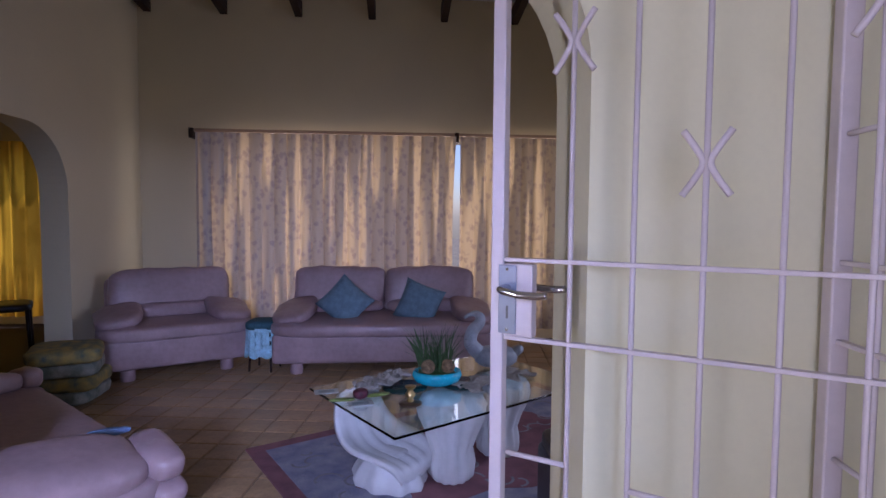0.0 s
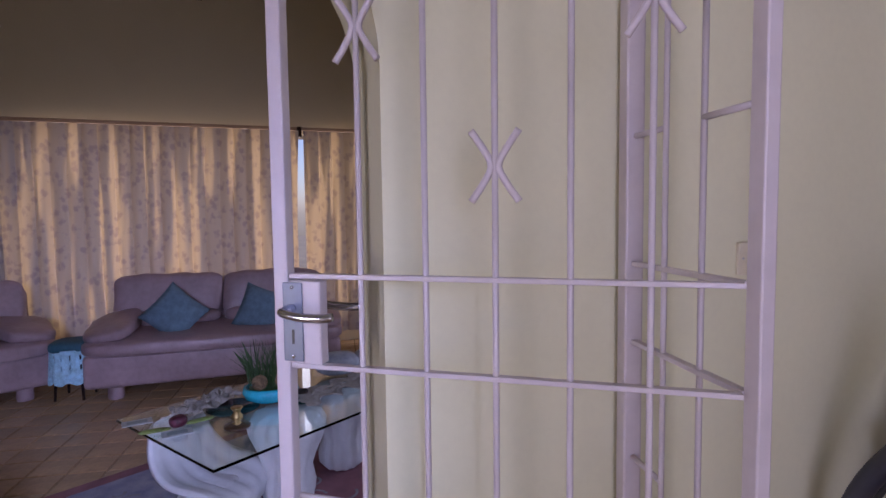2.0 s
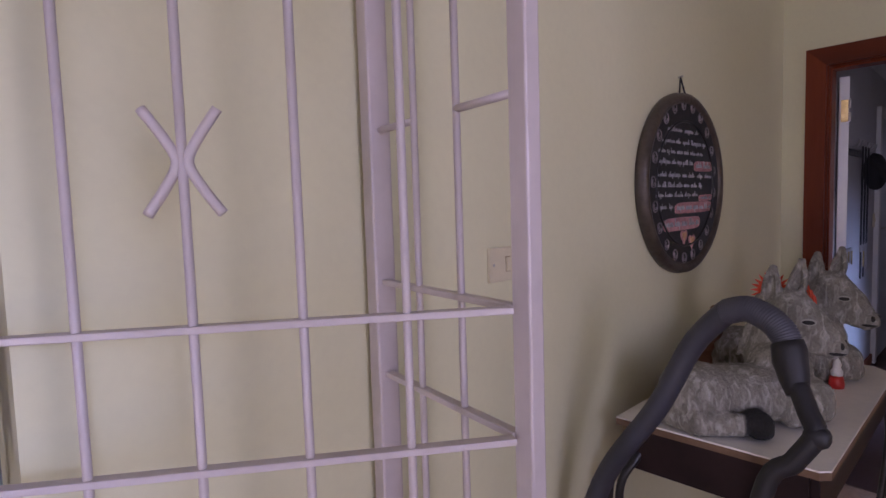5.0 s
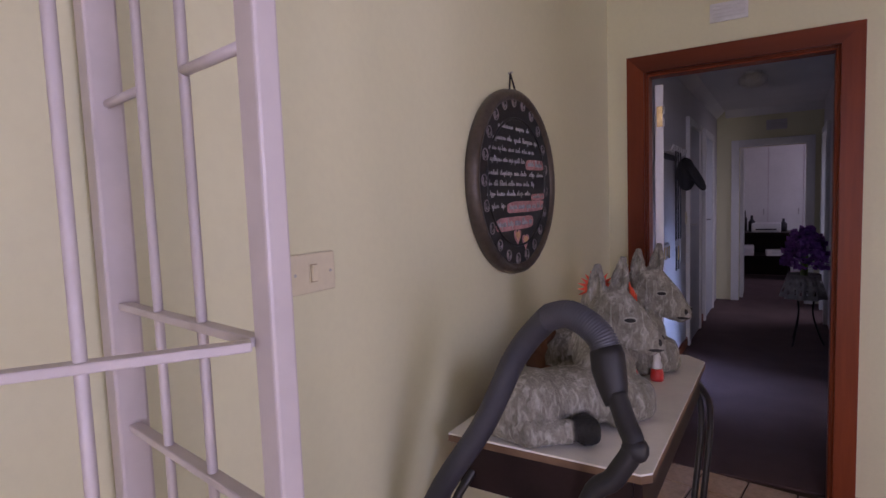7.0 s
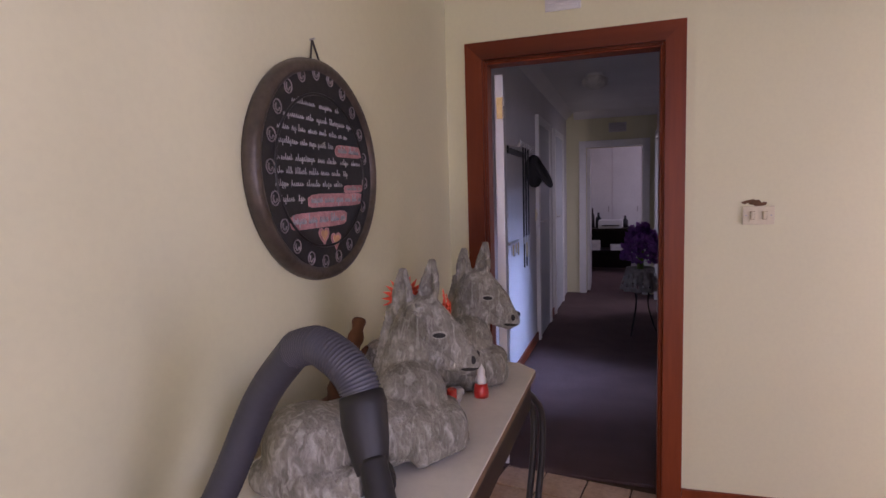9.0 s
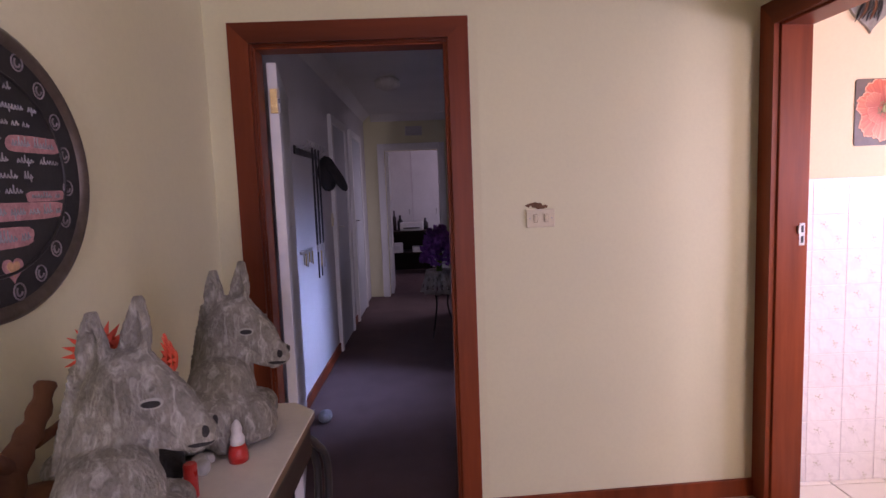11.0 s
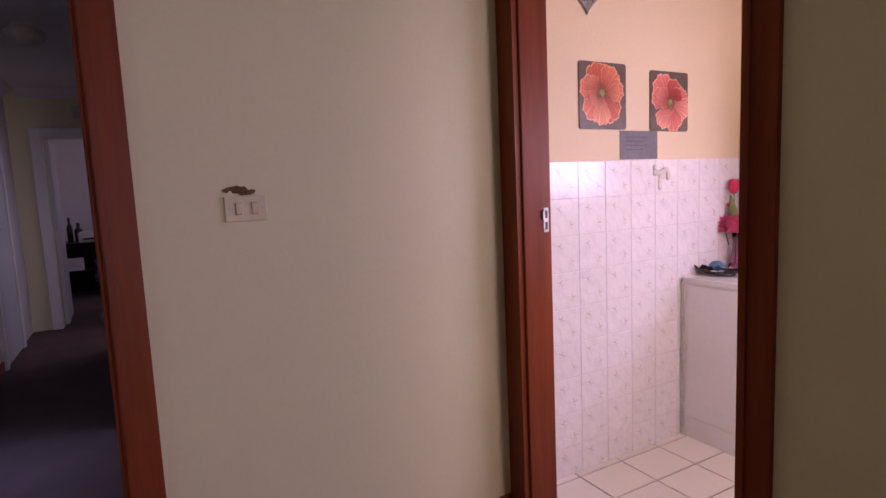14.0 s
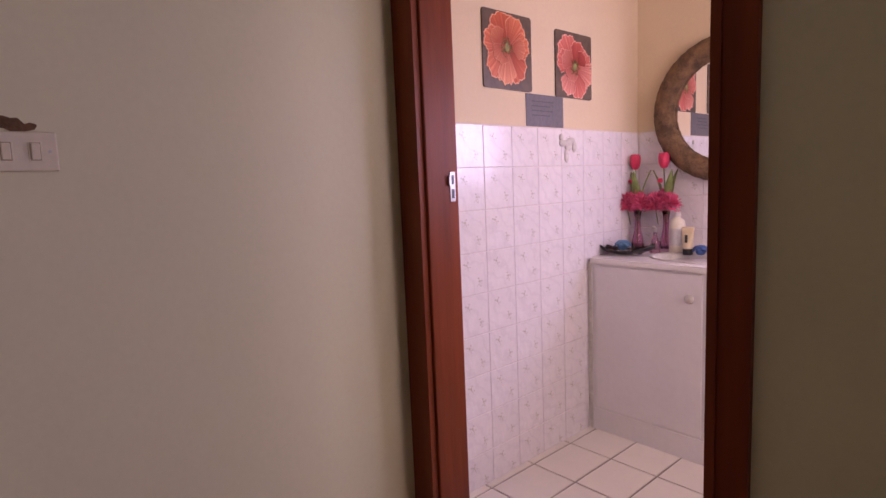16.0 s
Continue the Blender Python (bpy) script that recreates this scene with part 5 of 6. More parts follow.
part("card", span((-0.12, -0.003, -0.063), (0.12, -0.001, 0.063), 0.0005), NOTE, nt0)
for k in range(4):
    part("text_line", span((-0.085, -0.0036, 0.033 - 0.018 * k), (0.05 - 0.02 * (k % 2), -0.003, 0.037 - 0.018 * k)), mat("faint_grey_ink", (0.11, 0.1, 0.12), 0.6), nt0)
dabs = B()
for x, z, w, h in ((0, 0.01, 0.05, 0.05), (-0.035, 0.018, 0.05, 0.03), (0.03, 0.03, 0.045, 0.025), (0.045, 0.005, 0.03, 0.05), (-0.01, -0.035, 0.03, 0.06), (-0.045, 0.04, 0.025, 0.03)):
    pad((x, 0, z), (w, 0.014, h), 0.8, dabs, None, 14, 0.012, int(x * 900))
dab = tagged(part("plaster_dab", dabs, WHITEG, None, "", True), "rough white filler dab where a tile fitting was removed", "wall damage")
dab.matrix_basis = pose(3.432, -2.11, 1.285, 0, 0, -90)

GREYW = mat("weathered_grey_wood", (0.32, 0.3, 0.28), 0.7, var=0.2, scale=12, fine=60, bump=0.05)
hd = thing("heart_wall_hanging", (3.44, -1.66, 2.06), "grey heart wall hanging with a dark feather trim", "wall hanging", "", -90)
part("heart", slab(heart((0, 0), 0.1), "y", -0.014, -0.001), GREYW, hd)
for k in range(7):
    part("feather", tube(bend([(-0.035 + 0.012 * k, -0.02, 0.03), (-0.05 + 0.013 * k, -0.025, -0.01), (-0.075 + 0.016 * k, -0.02, -0.055 + 0.006 * (k % 3))], 3), [0.004, 0.007, 0.008, 0.008, 0.006, 0.003, 0.001], None, 6), [BLACK, DRIFT, BLACK][k % 3], hd, "", True)

# wall and floor tiles
def piece(name, mesh, parent, m):
    ob = new(name, mesh)
    ob.parent = parent
    ob.matrix_basis = m
    return ob


def tile_mesh(name, w, h, d, mats, bev=0.0016, sprig=True):
    bm = box((0, -d / 2, 0), (w, d, h), 0, None)
    es = [e for e in bm.edges if all(v.co.y < -d * 0.9 for v in e.verts)]
    bmesh.ops.bevel(bm, geom=es, offset=bev, segments=1, affect="EDGES")
    if sprig:
        for cx, cz, turn in ((-0.03, 0.036, 0.4), (0.034, -0.03, -0.5)):
            for k, (x, z, r) in enumerate(((0.0, 0.0, 0.0065), (0.011, 0.006, 0.005), (-0.009, 0.008, 0.0045), (0.004, -0.012, 0.004), (0.013, -0.014, 0.0035))):
                px, pz = cx + x * math.cos(turn) - z * math.sin(turn), cz + x * math.sin(turn) + z * math.cos(turn)
                a = [bm.verts.new((px + r * math.cos(j * math.tau / 6 + k), -d - 0.0004, pz + r * (0.45 + 0.55 * (j % 2)) * math.sin(j * math.tau / 6 + k))) for j in range(6)]
                bm.faces.new(a[::-1]).material_index = 1 + k % 2
            for x0, z0, x1, z1 in ((0.0, 0.0, 0.012, -0.022), (0.002, -0.006, -0.014, -0.016)):
                q = [(x0 - 0.0008, z0), (x0 + 0.0008, z0), (x1 + 0.0008, z1), (x1 - 0.0008, z1)]
                bm.faces.new([bm.verts.new((cx + x, -d - 0.0003, cz + z)) for x, z in q]).material_index = 1
    me = bpy.data.meshes.new(name)
    bm.to_mesh(me)
    bm.free()
    for m in mats:
        me.materials.append(m)
    return me


TW, TH = 0.1565, 0.1545
tmesh = tile_mesh("wall_tile", TW - 0.0014, TH - 0.0022, 0.0035, (WTILE, SPRIG, SPRIGP))
GROUTW = mat("white_wall_grout", (0.78, 0.7, 0.68), 0.8, var=0.08, scale=8, fine=70)
east_t = structure("bath_tiles_east", span((3.4385, -2.7, 0), (3.44, -1.3, 1.365)), GROUTW, "glossy white marbled wall tiles with faint sprigs")
for i in range(10):
    for j in range(9):
        y, z = -1.2875 - TW * (i + 0.5), 1.363 - TH * (j + 0.5)
        if y + TW / 2 < -1.28 and y - TW / 2 > -2.71 and z > 0.02:
            piece("wall_tile", tmesh, east_t, pose(3.4385, y, z, 0, 0, -90))
back_t = structure("bath_tiles_back", span((2.46, -2.7, 0), (3.4385, -2.6985, 1.365), 0, span((1.6, -2.7, 0), (2.459, -2.6985, 1.09))), GROUTW, "glossy white marbled wall tiles behind the vanity")
for i in range(11):
    for j in range(5):
        if 1.65 < 3.35 - TW * i < 2.55 and j < 2:
            continue
        piece("wall_tile", tmesh, back_t, pose(3.35 - TW * i, -2.6985, 1.363 - TH * (j + 0.5), 0, 0, 180))
FW, FD = 0.2, 0.25
fm = tile_mesh("floor_tile", FW - 0.007, FD - 0.007, 0.006, (FTILE,), 0.002, False)
bath_floor = bpy.data.objects["bath_floor"]
for i in range(9):
    for j in range(7):
        x, y = 3.4 - FW * (i + 0.5), -1.3 - FD * (j + 0.5) + 0.0
        if y > -2.7:
            piece("floor_tile", fm, bath_floor, pose(x, y, -0.006, -90))
em = tile_mesh("floor_tile_cut", 0.03, FD - 0.007, 0.006, (FTILE,), 0.002, False)
for j in range(6):
    piece("floor_tile", em, bath_floor, pose(3.419, -1.3 - FD * (j + 0.5), -0.006, -90))

# ---- lounge ----
for k in range(8):
    x = -2.56 + 0.762 * k
    structure("beam_%d" % (k + 1), box((x, 3.65, 3.78), (0.075, 5.1, 0.16), 0.006, None, pose(0, 0, 0, -6.78)), BEAM, "dark stained rafter under the sloping ceiling")


def curtain(name, x0, x1, y, z0, z1, folds, depth, material, label, group="", seed=0, axis=0, bow=0.0):
    t = thing(name, ((x0 + x1) / 2, y, z0), label, "curtain", group)
    bm = B()
    r = random.Random(seed)
    n, rows = int(folds * 10), 12
    ph = [r.uniform(-0.5, 0.5) for _ in range(int(folds) + 3)]
    grid = []
    for i in range(n + 1):
        u = i / n
        f = u * folds
        k = int(f)
        wob = ph[k] * (1 - (f - k)) + ph[k + 1] * (f - k)
        col = []
        for j in range(rows + 1):
            v = j / rows
            amp = depth * (0.5 + 0.5 * (1 - v)) * (0.75 + 0.5 * wob)
            yy = amp * math.sin(math.tau * f + wob * 1.6 + 0.25 * math.sin(v * 3 + k))
            xx = (x1 - x0) * (u - 0.5) + 0.012 * math.cos(math.tau * f) + 0.02 * wob * (1 - v) + bow * u * math.sin(v * math.pi)
            col.append(bm.verts.new((xx, yy, (z1 - z0) * v)))
        grid.append(col)
    for a, b in zip(grid, grid[1:]):
        for j in range(rows):
            bm.faces.new((a[j], b[j], b[j + 1], a[j + 1]))
    part("cloth", bm, material, t, "", True)
    return t


curtain("curtain", -2.06, 0.6, 5.84, 0.14, 2.19, 21, 0.03, CURTAIN, "floor-length beige floral curtain glowing with daylight", "lounge curtains", 3, 0, -0.03)
curtain("curtain", 0.645, 2.95, 5.84, 0.14, 2.19, 18, 0.03, CURTAIN, "floor-length beige floral curtain glowing with daylight", "lounge curtains", 9)
rod = thing("curtain_rod", (0.4, 5.9, 2.21), "pale wooden curtain rail with dark end blocks", "curtain rail")
part("rail", span((-2.48, -0.02, -0.012), (2.55, 0.015, 0.022), 0.004), wood("pale_rail_wood", (0.4, 0.29, 0.2), (0.3, 0.2, 0.13), 8, 0.5, (0.1, 1, 1)), rod)
for x in (-2.5, 0.222, 2.57):
    part("bracket", span((x - 0.022, -0.045, -0.075), (x + 0.022, 0.1, 0.025), 0.004), BEAM, rod, "dark end block")
wf = tagged(new("window_1"), "wide steel framed lounge window behind the curtains", "window", "", "structure")
for x in (-1.95, 2.91):
    part("window_frame", span((x, 6.13, 0.35), (x + 0.04, 6.17, 2.18), 0.003), STEEL, wf)
for z in (0.35, 2.145):
    part("window_frame", span((-1.91, 6.135, z), (2.91, 6.165, z + 0.035), 0.003), STEEL, wf)
curtain("yellow_curtain", -5.75, -4.14, 6.95, 0.12, 2.2, 10, 0.05, YELLOW, "bright yellow backlit curtain in the dining room", "", 5)


def sofa(at, turn, w, d, seats, label, name="sofa"):
    t = thing(name, at, label, "sofa", "leather lounge suite", turn)
    part("base", box((0, d / 2, 0.225), (w * 0.99, d * 0.94, 0.25), 0.035, None, None, 4), LEATHER, t, "", True)
    for sx in (-1, 1):
        for y in (0.13, d - 0.13):
            part("foot", lathe([(0, 0), (0.05, 0), (0.055, 0.012), (0.055, 0.11), (0, 0.11)], None, (sx * (w / 2 - 0.2), y, 0), 18), LEATHER, t, "", True)
    part("seat_roll", pad((0, d * 0.43, 0.385), (w * 1.03, d * 0.93, 0.13), 0.36, None, None, 48, 0.016, 1), LEATHER, t, "", True)
    bw0 = (w - 0.16) / seats
    for k in range(seats):
        x = -(w - 0.16) / 2 + bw0 * (k + 0.5)
        part("back_cushion", pad((x, d - 0.17, 0.655), (bw0 * 1.015, 0.25, 0.4), 0.4, None, pose(0, 0, 0, -14), 40, 0.03, k + 2), LEATHER, t, "", True)
        part("lumbar_roll", pad((x, d - 0.3, 0.49), (bw0 * 0.98, 0.2, 0.14), 0.6, None, pose(0, 0, 0, -8), 28, 0.016, k + 5), LEATHER, t, "", True)
    part("back_frame", box((0, d - 0.07, 0.48), (w - 0.1, 0.13, 0.58), 0.05, None, pose(0, 0, 0, -6), 3), LEATHER, t, "", True)
    for sx in (-1, 1):
        part("armrest", pad((sx * (w / 2 - 0.15), d * 0.42, 0.495), (0.36, d * 0.7, 0.13), 0.6, None, pose(0, 0, 0, 6, sx * 10), 36, 0.026, 9 + sx), LEATHER, t, "", True)
        if name == "sofa" and turn:
            for z, r in ((0.47, 0.12), (0.37, 0.105)):
                part("arm_front_roll", pad((sx * (w / 2 - 0.12), 0.02, z), (0.3, 0.14, r), 0.7, None, pose(0, 0, 0, 0, sx * 8), 28, 0.035, int(z * 90)), LEATHER, t, "", True)
    return t


sofa((-0.12, 4.62, 0), 0, 1.88, 0.98, 2, "mauve leather two-seat sofa with rounded cushions before the curtains")
sofa((-1.78, 4.66, 0), 27, 1.16, 0.86, 1, "mauve leather loveseat standing in the lounge corner", "loveseat")
sofa((-1.42, 2.58, 0), 137, 1.75, 0.8, 2, "mauve leather sofa turned towards the coffee table", "sofa")

TEAL = mat("dusty_teal_cloth", (0.16, 0.25, 0.31), 0.85, var=0.15, scale=20, fine=160, bump=0.08)
for x, z, a, sd in ((-0.47, 0.575, 42, 1), (0.2, 0.56, 22, 2)):
    p = thing("throw_pillow", (x, 4.98, z), "dusty teal square cushion leaning on the sofa", "pillow", "teal pillows")
    pb = B()
    mm0 = pose(0, 0, 0, -22, 0, 0) @ pose(0, 0, 0, 0, a, 0)
    for sgn in (-1, 1):
        gr = []
        for i in range(15):
            row = []
            for j in range(15):
                u, v = i / 7 - 1, j / 7 - 1
                puff = max(0.0, (1 - u ** 4) * (1 - v ** 4)) ** 0.6
                q = Vector((0.19 * u * (1 - 0.08 * (1 - v * v)), sgn * (0.075 * puff + 0.004 * noise.noise((u * 3, v * 3, sd))), 0.19 * v * (1 - 0.08 * (1 - u * u))))
                row.append(pb.verts.new(mm0 @ q))
            gr.append(row)
        for r0, r1 in zip(gr, gr[1:]):
            for j in range(14):
                pb.faces.new((r0[j], r1[j], r1[j + 1], r0[j + 1]))
    bmesh.ops.remove_doubles(pb, verts=pb.verts, dist=0.0015)
    part("pillow_cover", pb, TEAL, p, "", True)

LACE = mat("pale_blue_lace", (0.5, 0.82, 0.95), 0.8, var=0.15, scale=30, fine=120, bump=0.1)
st = thing("side_stool", (-1.16, 4.9, 0), "small round stool under a pale blue lace cloth", "stool")
for k in range(4):
    a = k * math.tau / 4 + 0.6
    part("leg", tube([(0.11 * math.cos(a), 0.11 * math.sin(a), 0.36), (0.14 * math.cos(a), 0.14 * math.sin(a), 0)], [0.014, 0.01], None, 8), DARKWOOD, st, "", True)
part("seat", pad((0, 0, 0.4), (0.3, 0.3, 0.09), 0.6, None, None, 24), mat("teal_velvet", (0.04, 0.13, 0.17), 0.8, var=0.15, scale=20), st, "teal seat cushion", True)
lc = B()
prev = None
for j in range(8):
    v = j / 7
    row = []
    for k in range(80):
        a = k * math.tau / 80
        rr = 0.152 + 0.012 * v + 0.009 * v * math.sin(11 * a) + 0.003 * math.sin(23 * a)
        row.append(lc.verts.new((rr * math.cos(a), rr * math.sin(a), 0.385 - (0.25 + 0.014 * math.sin(9 * a)) * v)))
    if prev:
        for k in range(80):
            if not (j in (2, 4) and k % 5 in (1,)):
                lc.faces.new((prev[k], prev[(k + 1) % 80], row[(k + 1) % 80], row[k]))
    prev = row
lo = part("lace_cloth", lc, LACE, st, "pale blue lace skirt", True)
lo.modifiers.new("thick", "SOLIDIFY").thickness = 0.003


def floral(name):
    m = mat(name, (0.4, 0.28, 0.06), 0.85, var=0.12, scale=14, fine=120, bump=0.05, dark=(0.07, 0.1, 0.075))
    return m


FLORAL = floral("yellow_green_floral_cloth")
FLORAL2 = mat("pale_floral_cloth", (0.34, 0.33, 0.27), 0.85, var=0.15, scale=16, fine=120, bump=0.05, dark=(0.11, 0.14, 0.11))
for k in range(4):
    cu = thing("chair_cushion", (-2.4 + 0.02 * (k % 2), 4.2 - 0.02 * k, 0.1 * k), "floral garden chair cushion in a stack on the floor", "cushion", "stacked cushions", 8 * k)
    part("cushion_cover", pad((0, 0, 0.05), (0.46, 0.44, 0.115), 0.4, None, None, 30, 0.02, k), FLORAL if k % 2 else FLORAL2, cu, "", True)

# rug
RT = math.degrees(math.atan2(0.5, 0.86))
RUGB = mat("dusty_pink_wool", (0.3, 0.13, 0.14), 0.95, var=0.16, scale=9, fine=220, bump=0.1)
RUGF = mat("grey_blue_wool", (0.22, 0.23, 0.32), 0.95, var=0.3, scale=11, fine=220, bump=0.1, dark=(0.4, 0.38, 0.42))
rug = thing("rug", (-0.87, 3.18, -0.004), "worn pink and grey-blue patterned wool rug", "rug", "", RT)
part("border", span((0, -1.55, 0), (2.3, 0, 0.011), 0.004), RUGB, rug)
part("field", span((0.09, -1.46, 0.011), (2.21, -0.09, 0.0125)), RUGF, rug, "grey-blue mottled field")
med = []
for k in range(48):
    a = k * math.tau / 48
    q = 1 + 0.12 * math.cos(8 * a) + 0.06 * math.cos(3 * a)
    med.append((1.15 + 0.78 * q * math.cos(a), -0.77 + 0.45 * q * math.sin(a)))
part("medallion", slab(med, "z", 0.0125, 0.0135), RUGB, rug, "pink medallion")
rr0 = random.Random(12)
scr = B()
for k in range(46):
    x, y = rr0.uniform(0.15, 2.15), rr0.uniform(-1.4, -0.15)
    a0, r0 = rr0.uniform(0, 6.28), rr0.uniform(0.03, 0.09)
    arc = [(x + r0 * math.cos(a0 + j * 0.45) * (1 - j * 0.06), y + r0 * math.sin(a0 + j * 0.45) * (1 - j * 0.06)) for j in range(8)]
    for p, q in zip(arc, arc[1:]):
        d = Vector((q[0] - p[0], q[1] - p[1]))
        box(((p[0] + q[0]) / 2, (p[1] + q[1]) / 2, 0.0137), (d.length * 1.1, 0.014, 0.0008), 0, scr, pose(0, 0, 0, 0, 0, math.degrees(math.atan2(d.y, d.x))))
tagged(part("scroll_pattern", scr, mat("pale_wool", (0.33, 0.31, 0.32), 0.95, var=0.15, scale=20, fine=200), rug, "pale scroll pattern"), "", "", "", "stuff")

# glass coffee table
CA, CU, CV = Vector((-0.01, 2.18, 0)), Vector((0.84, 0.545, 0)).normalized(), Vector((-0.545, 0.84, 0)).normalized()
CTURN = math.degrees(math.atan2(CU.y, CU.x))
coffee = thing("coffee_table", (CA.x, CA.y, 0), "glass coffee table on white glazed shell pedestals", "coffee table", "", CTURN)
GZ = 0.455
TGLASS = glass("table_glass", (0.8, 0.93, 0.9))
GEDGE = mat("dark_green_glass_edge", (0.02, 0.05, 0.045), 0.1, var=0.05)
gl = part("glass_top", span((0, 0, GZ - 0.012), (1.25, 0.82, GZ), 0.003), TGLASS, coffee, "clear glass top")
gl.visible_shadow = False
GLAZE = mat("white_ceramic_glaze", (0.68, 0.67, 0.65), 0.38, var=0.05, scale=6, fine=30, bump=0.01)


def scroll(x, y, turn, s):
    """A glazed shell scroll that carries the glass."""
    bm = B()
    line = bend([(-0.2, 0, 0.443), (-0.19, 0, 0.36), (-0.15, 0, 0.24), (-0.06, 0, 0.17), (0.08, 0, 0.155), (0.18, 0, 0.13), (0.2, 0, 0.07), (0.16, 0, 0.03)], 4)
    rows = []
    for i, p in enumerate(line):
        t = i / (len(line) - 1)
        hw = 0.1 + 0.1 * math.sin(math.pi * min(1, t * 1.1)) ** 0.7
        rows.append([bm.verts.new((p.x + 0.03 * (1 - abs(v)) * (1 - t), hw * v, p.z + 0.05 * abs(v) ** 2 * math.sin(math.pi * t) + 0.006 * math.cos(v * 16))) for v in [q / 10 - 1 for q in range(21)]])
    for a, b in zip(rows, rows[1:]):
        for k in range(20):
            bm.faces.new((a[k], a[k + 1], b[k + 1], b[k]))
    o = part("shell_scroll", bm, GLAZE, coffee, "white glazed shell scroll", True)
    o.modifiers.new("thick", "SOLIDIFY").thickness = 0.022
    o.matrix_basis = pose(x, y, 0.014, 0, 0, turn)
    fb = B()
    prev = None
    for z, r in ((0.0, 0.19), (0.03, 0.2), (0.07, 0.18), (0.12, 0.14), (0.16, 0.09)):
        row = [fb.verts.new((r * (1 + 0.07 * math.cos(9 * a)) * math.cos(a) + 0.02, r * 0.8 * (1 + 0.07 * math.cos(9 * a)) * math.sin(a), z)) for a in [k * math.tau / 60 for k in range(60)]]
        if prev:
            for k in range(60):
                fb.faces.new((prev[k], prev[(k + 1) % 60], row[(k + 1) % 60], row[k]))
        prev = row
    fb.faces.new(prev)
    part("shell_foot", fb, GLAZE, o, "fluted shell foot", True)


def pedestal(x, y):
    bm = B()
    prev = None
    for z, r in ((0.0, 0.09), (0.03, 0.115), (0.08, 0.12), (0.16, 0.105), (0.24, 0.13), (0.32, 0.165), (0.37, 0.175), (0.41, 0.15), (0.428, 0.1)):
        row = [bm.verts.new((x + r * (1 + 0.06 * math.cos(12 * a)) * math.cos(a), y + r * (1 + 0.06 * math.cos(12 * a)) * math.sin(a), 0.014 + z)) for a in [k * math.tau / 72 for k in range(72)]]
        if prev:
            for k in range(72):
                bm.faces.new((prev[k], prev[(k + 1) % 72], row[(k + 1) % 72], row[k]))
        prev = row
    bm.faces.new(prev)
    part("shell_pedestal", bm, GLAZE, coffee, "white fluted shell pedestal", True)


scroll(0.27, 0.5, -72, 1)
pedestal(0.55, 0.32)
pedestal(0.95, 0.4)


def on_glass(u, v):
    p = CA + CU * u + CV * v
    return (p.x, p.y, GZ)


TURQ = mat("turquoise_glaze", (0.03, 0.45, 0.58), 0.25, var=0.1, scale=14, fine=60)
GRASSM = mat("dark_grass_blade", (0.05, 0.11, 0.03), 0.6, var=0.2, scale=30)
bx0, by0, _ = on_glass(0.56, 0.46)
bowl = thing("turquoise_bowl", (bx0, by0, GZ + 0.006), "turquoise glazed bowl planted with artificial grass", "bowl")
part("bowl_body", lathe([(0, 0), (0.07, 0), (0.115, 0.02), (0.132, 0.05), (0.125, 0.075), (0.112, 0.075), (0.115, 0.05), (0.06, 0.03), (0, 0.028)], None, (0, 0, 0), 36, (1, 0.8)), TURQ, bowl, "", True)
part("moss", pad((0, 0, 0.055), (0.2, 0.15, 0.05), 0.8, None, None, 18, 0.01, 3), GRASSM, bowl, "", True)
gb = B()
for k in range(150):
    x, y, hh = rr0.uniform(-0.09, 0.07), rr0.uniform(-0.05, 0.05), rr0.uniform(0.12, 0.27)
    lx, ly = rr0.uniform(-0.09, 0.09) + x * 0.8, rr0.uniform(-0.06, 0.06)
    a = rr0.uniform(0, 3.14)
    wv = Vector((math.cos(a), math.sin(a), 0)) * 0.0035
    pts = [Vector((x, y, 0.06)), Vector((x + lx * 0.3, y + ly * 0.3, 0.06 + hh * 0.6)), Vector((x + lx, y + ly, 0.06 + hh))]
    v = [gb.verts.new(pts[0] - wv), gb.verts.new(pts[0] + wv), gb.verts.new(pts[1] + wv * 0.7), gb.verts.new(pts[2]), gb.verts.new(pts[1] - wv * 0.7)]
    gb.faces.new(v)
tagged(part("grass", gb, GRASSM, bowl), "", "", "", "stuff")
WICKB = mat("pale_wicker", (0.34, 0.22, 0.11), 0.7, var=0.3, scale=40, fine=150, bump=0.1)
for x, y in ((-0.05, -0.045), (0.055, -0.035)):
    wb = B()
    for k in range(9):
        ax = Vector((rr0.uniform(-1, 1), rr0.uniform(-1, 1), rr0.uniform(-1, 1))).normalized()
        o1 = ax.orthogonal().normalized()
        o2 = ax.cross(o1)
        tube([Vector((x, y, 0.105)) + (o1 * math.cos(j * math.tau / 20) + o2 * math.sin(j * math.tau / 20)) * 0.033 for j in range(20)], 0.0045, wb, 5, True)
    pad((x, y, 0.105), (0.056, 0.056, 0.056), 1.0, wb, None, 12)
    part("wicker_ball", wb, WICKB, bowl, "pale woven wicker ball", True)
for u, v in ((0.4, 0.53), (0.68, 0.4)):
    x, y, _ = on_glass(u, v)
    tagged(part("glass_disc", lathe([(0, 0), (0.118, 0), (0.12, 0.003), (0.118, 0.006), (0, 0.006)], None, (x, y, GZ), 36), GEDGE, None, "", True), "round dark glass place mat on the coffee table", "place mat", "round glass mats")
cx0, cy0, _ = on_glass(0.28, 0.3)
cs = thing("candle_holder", (cx0, cy0, GZ), "small turned brass candle holder on the glass top", "candle holder")
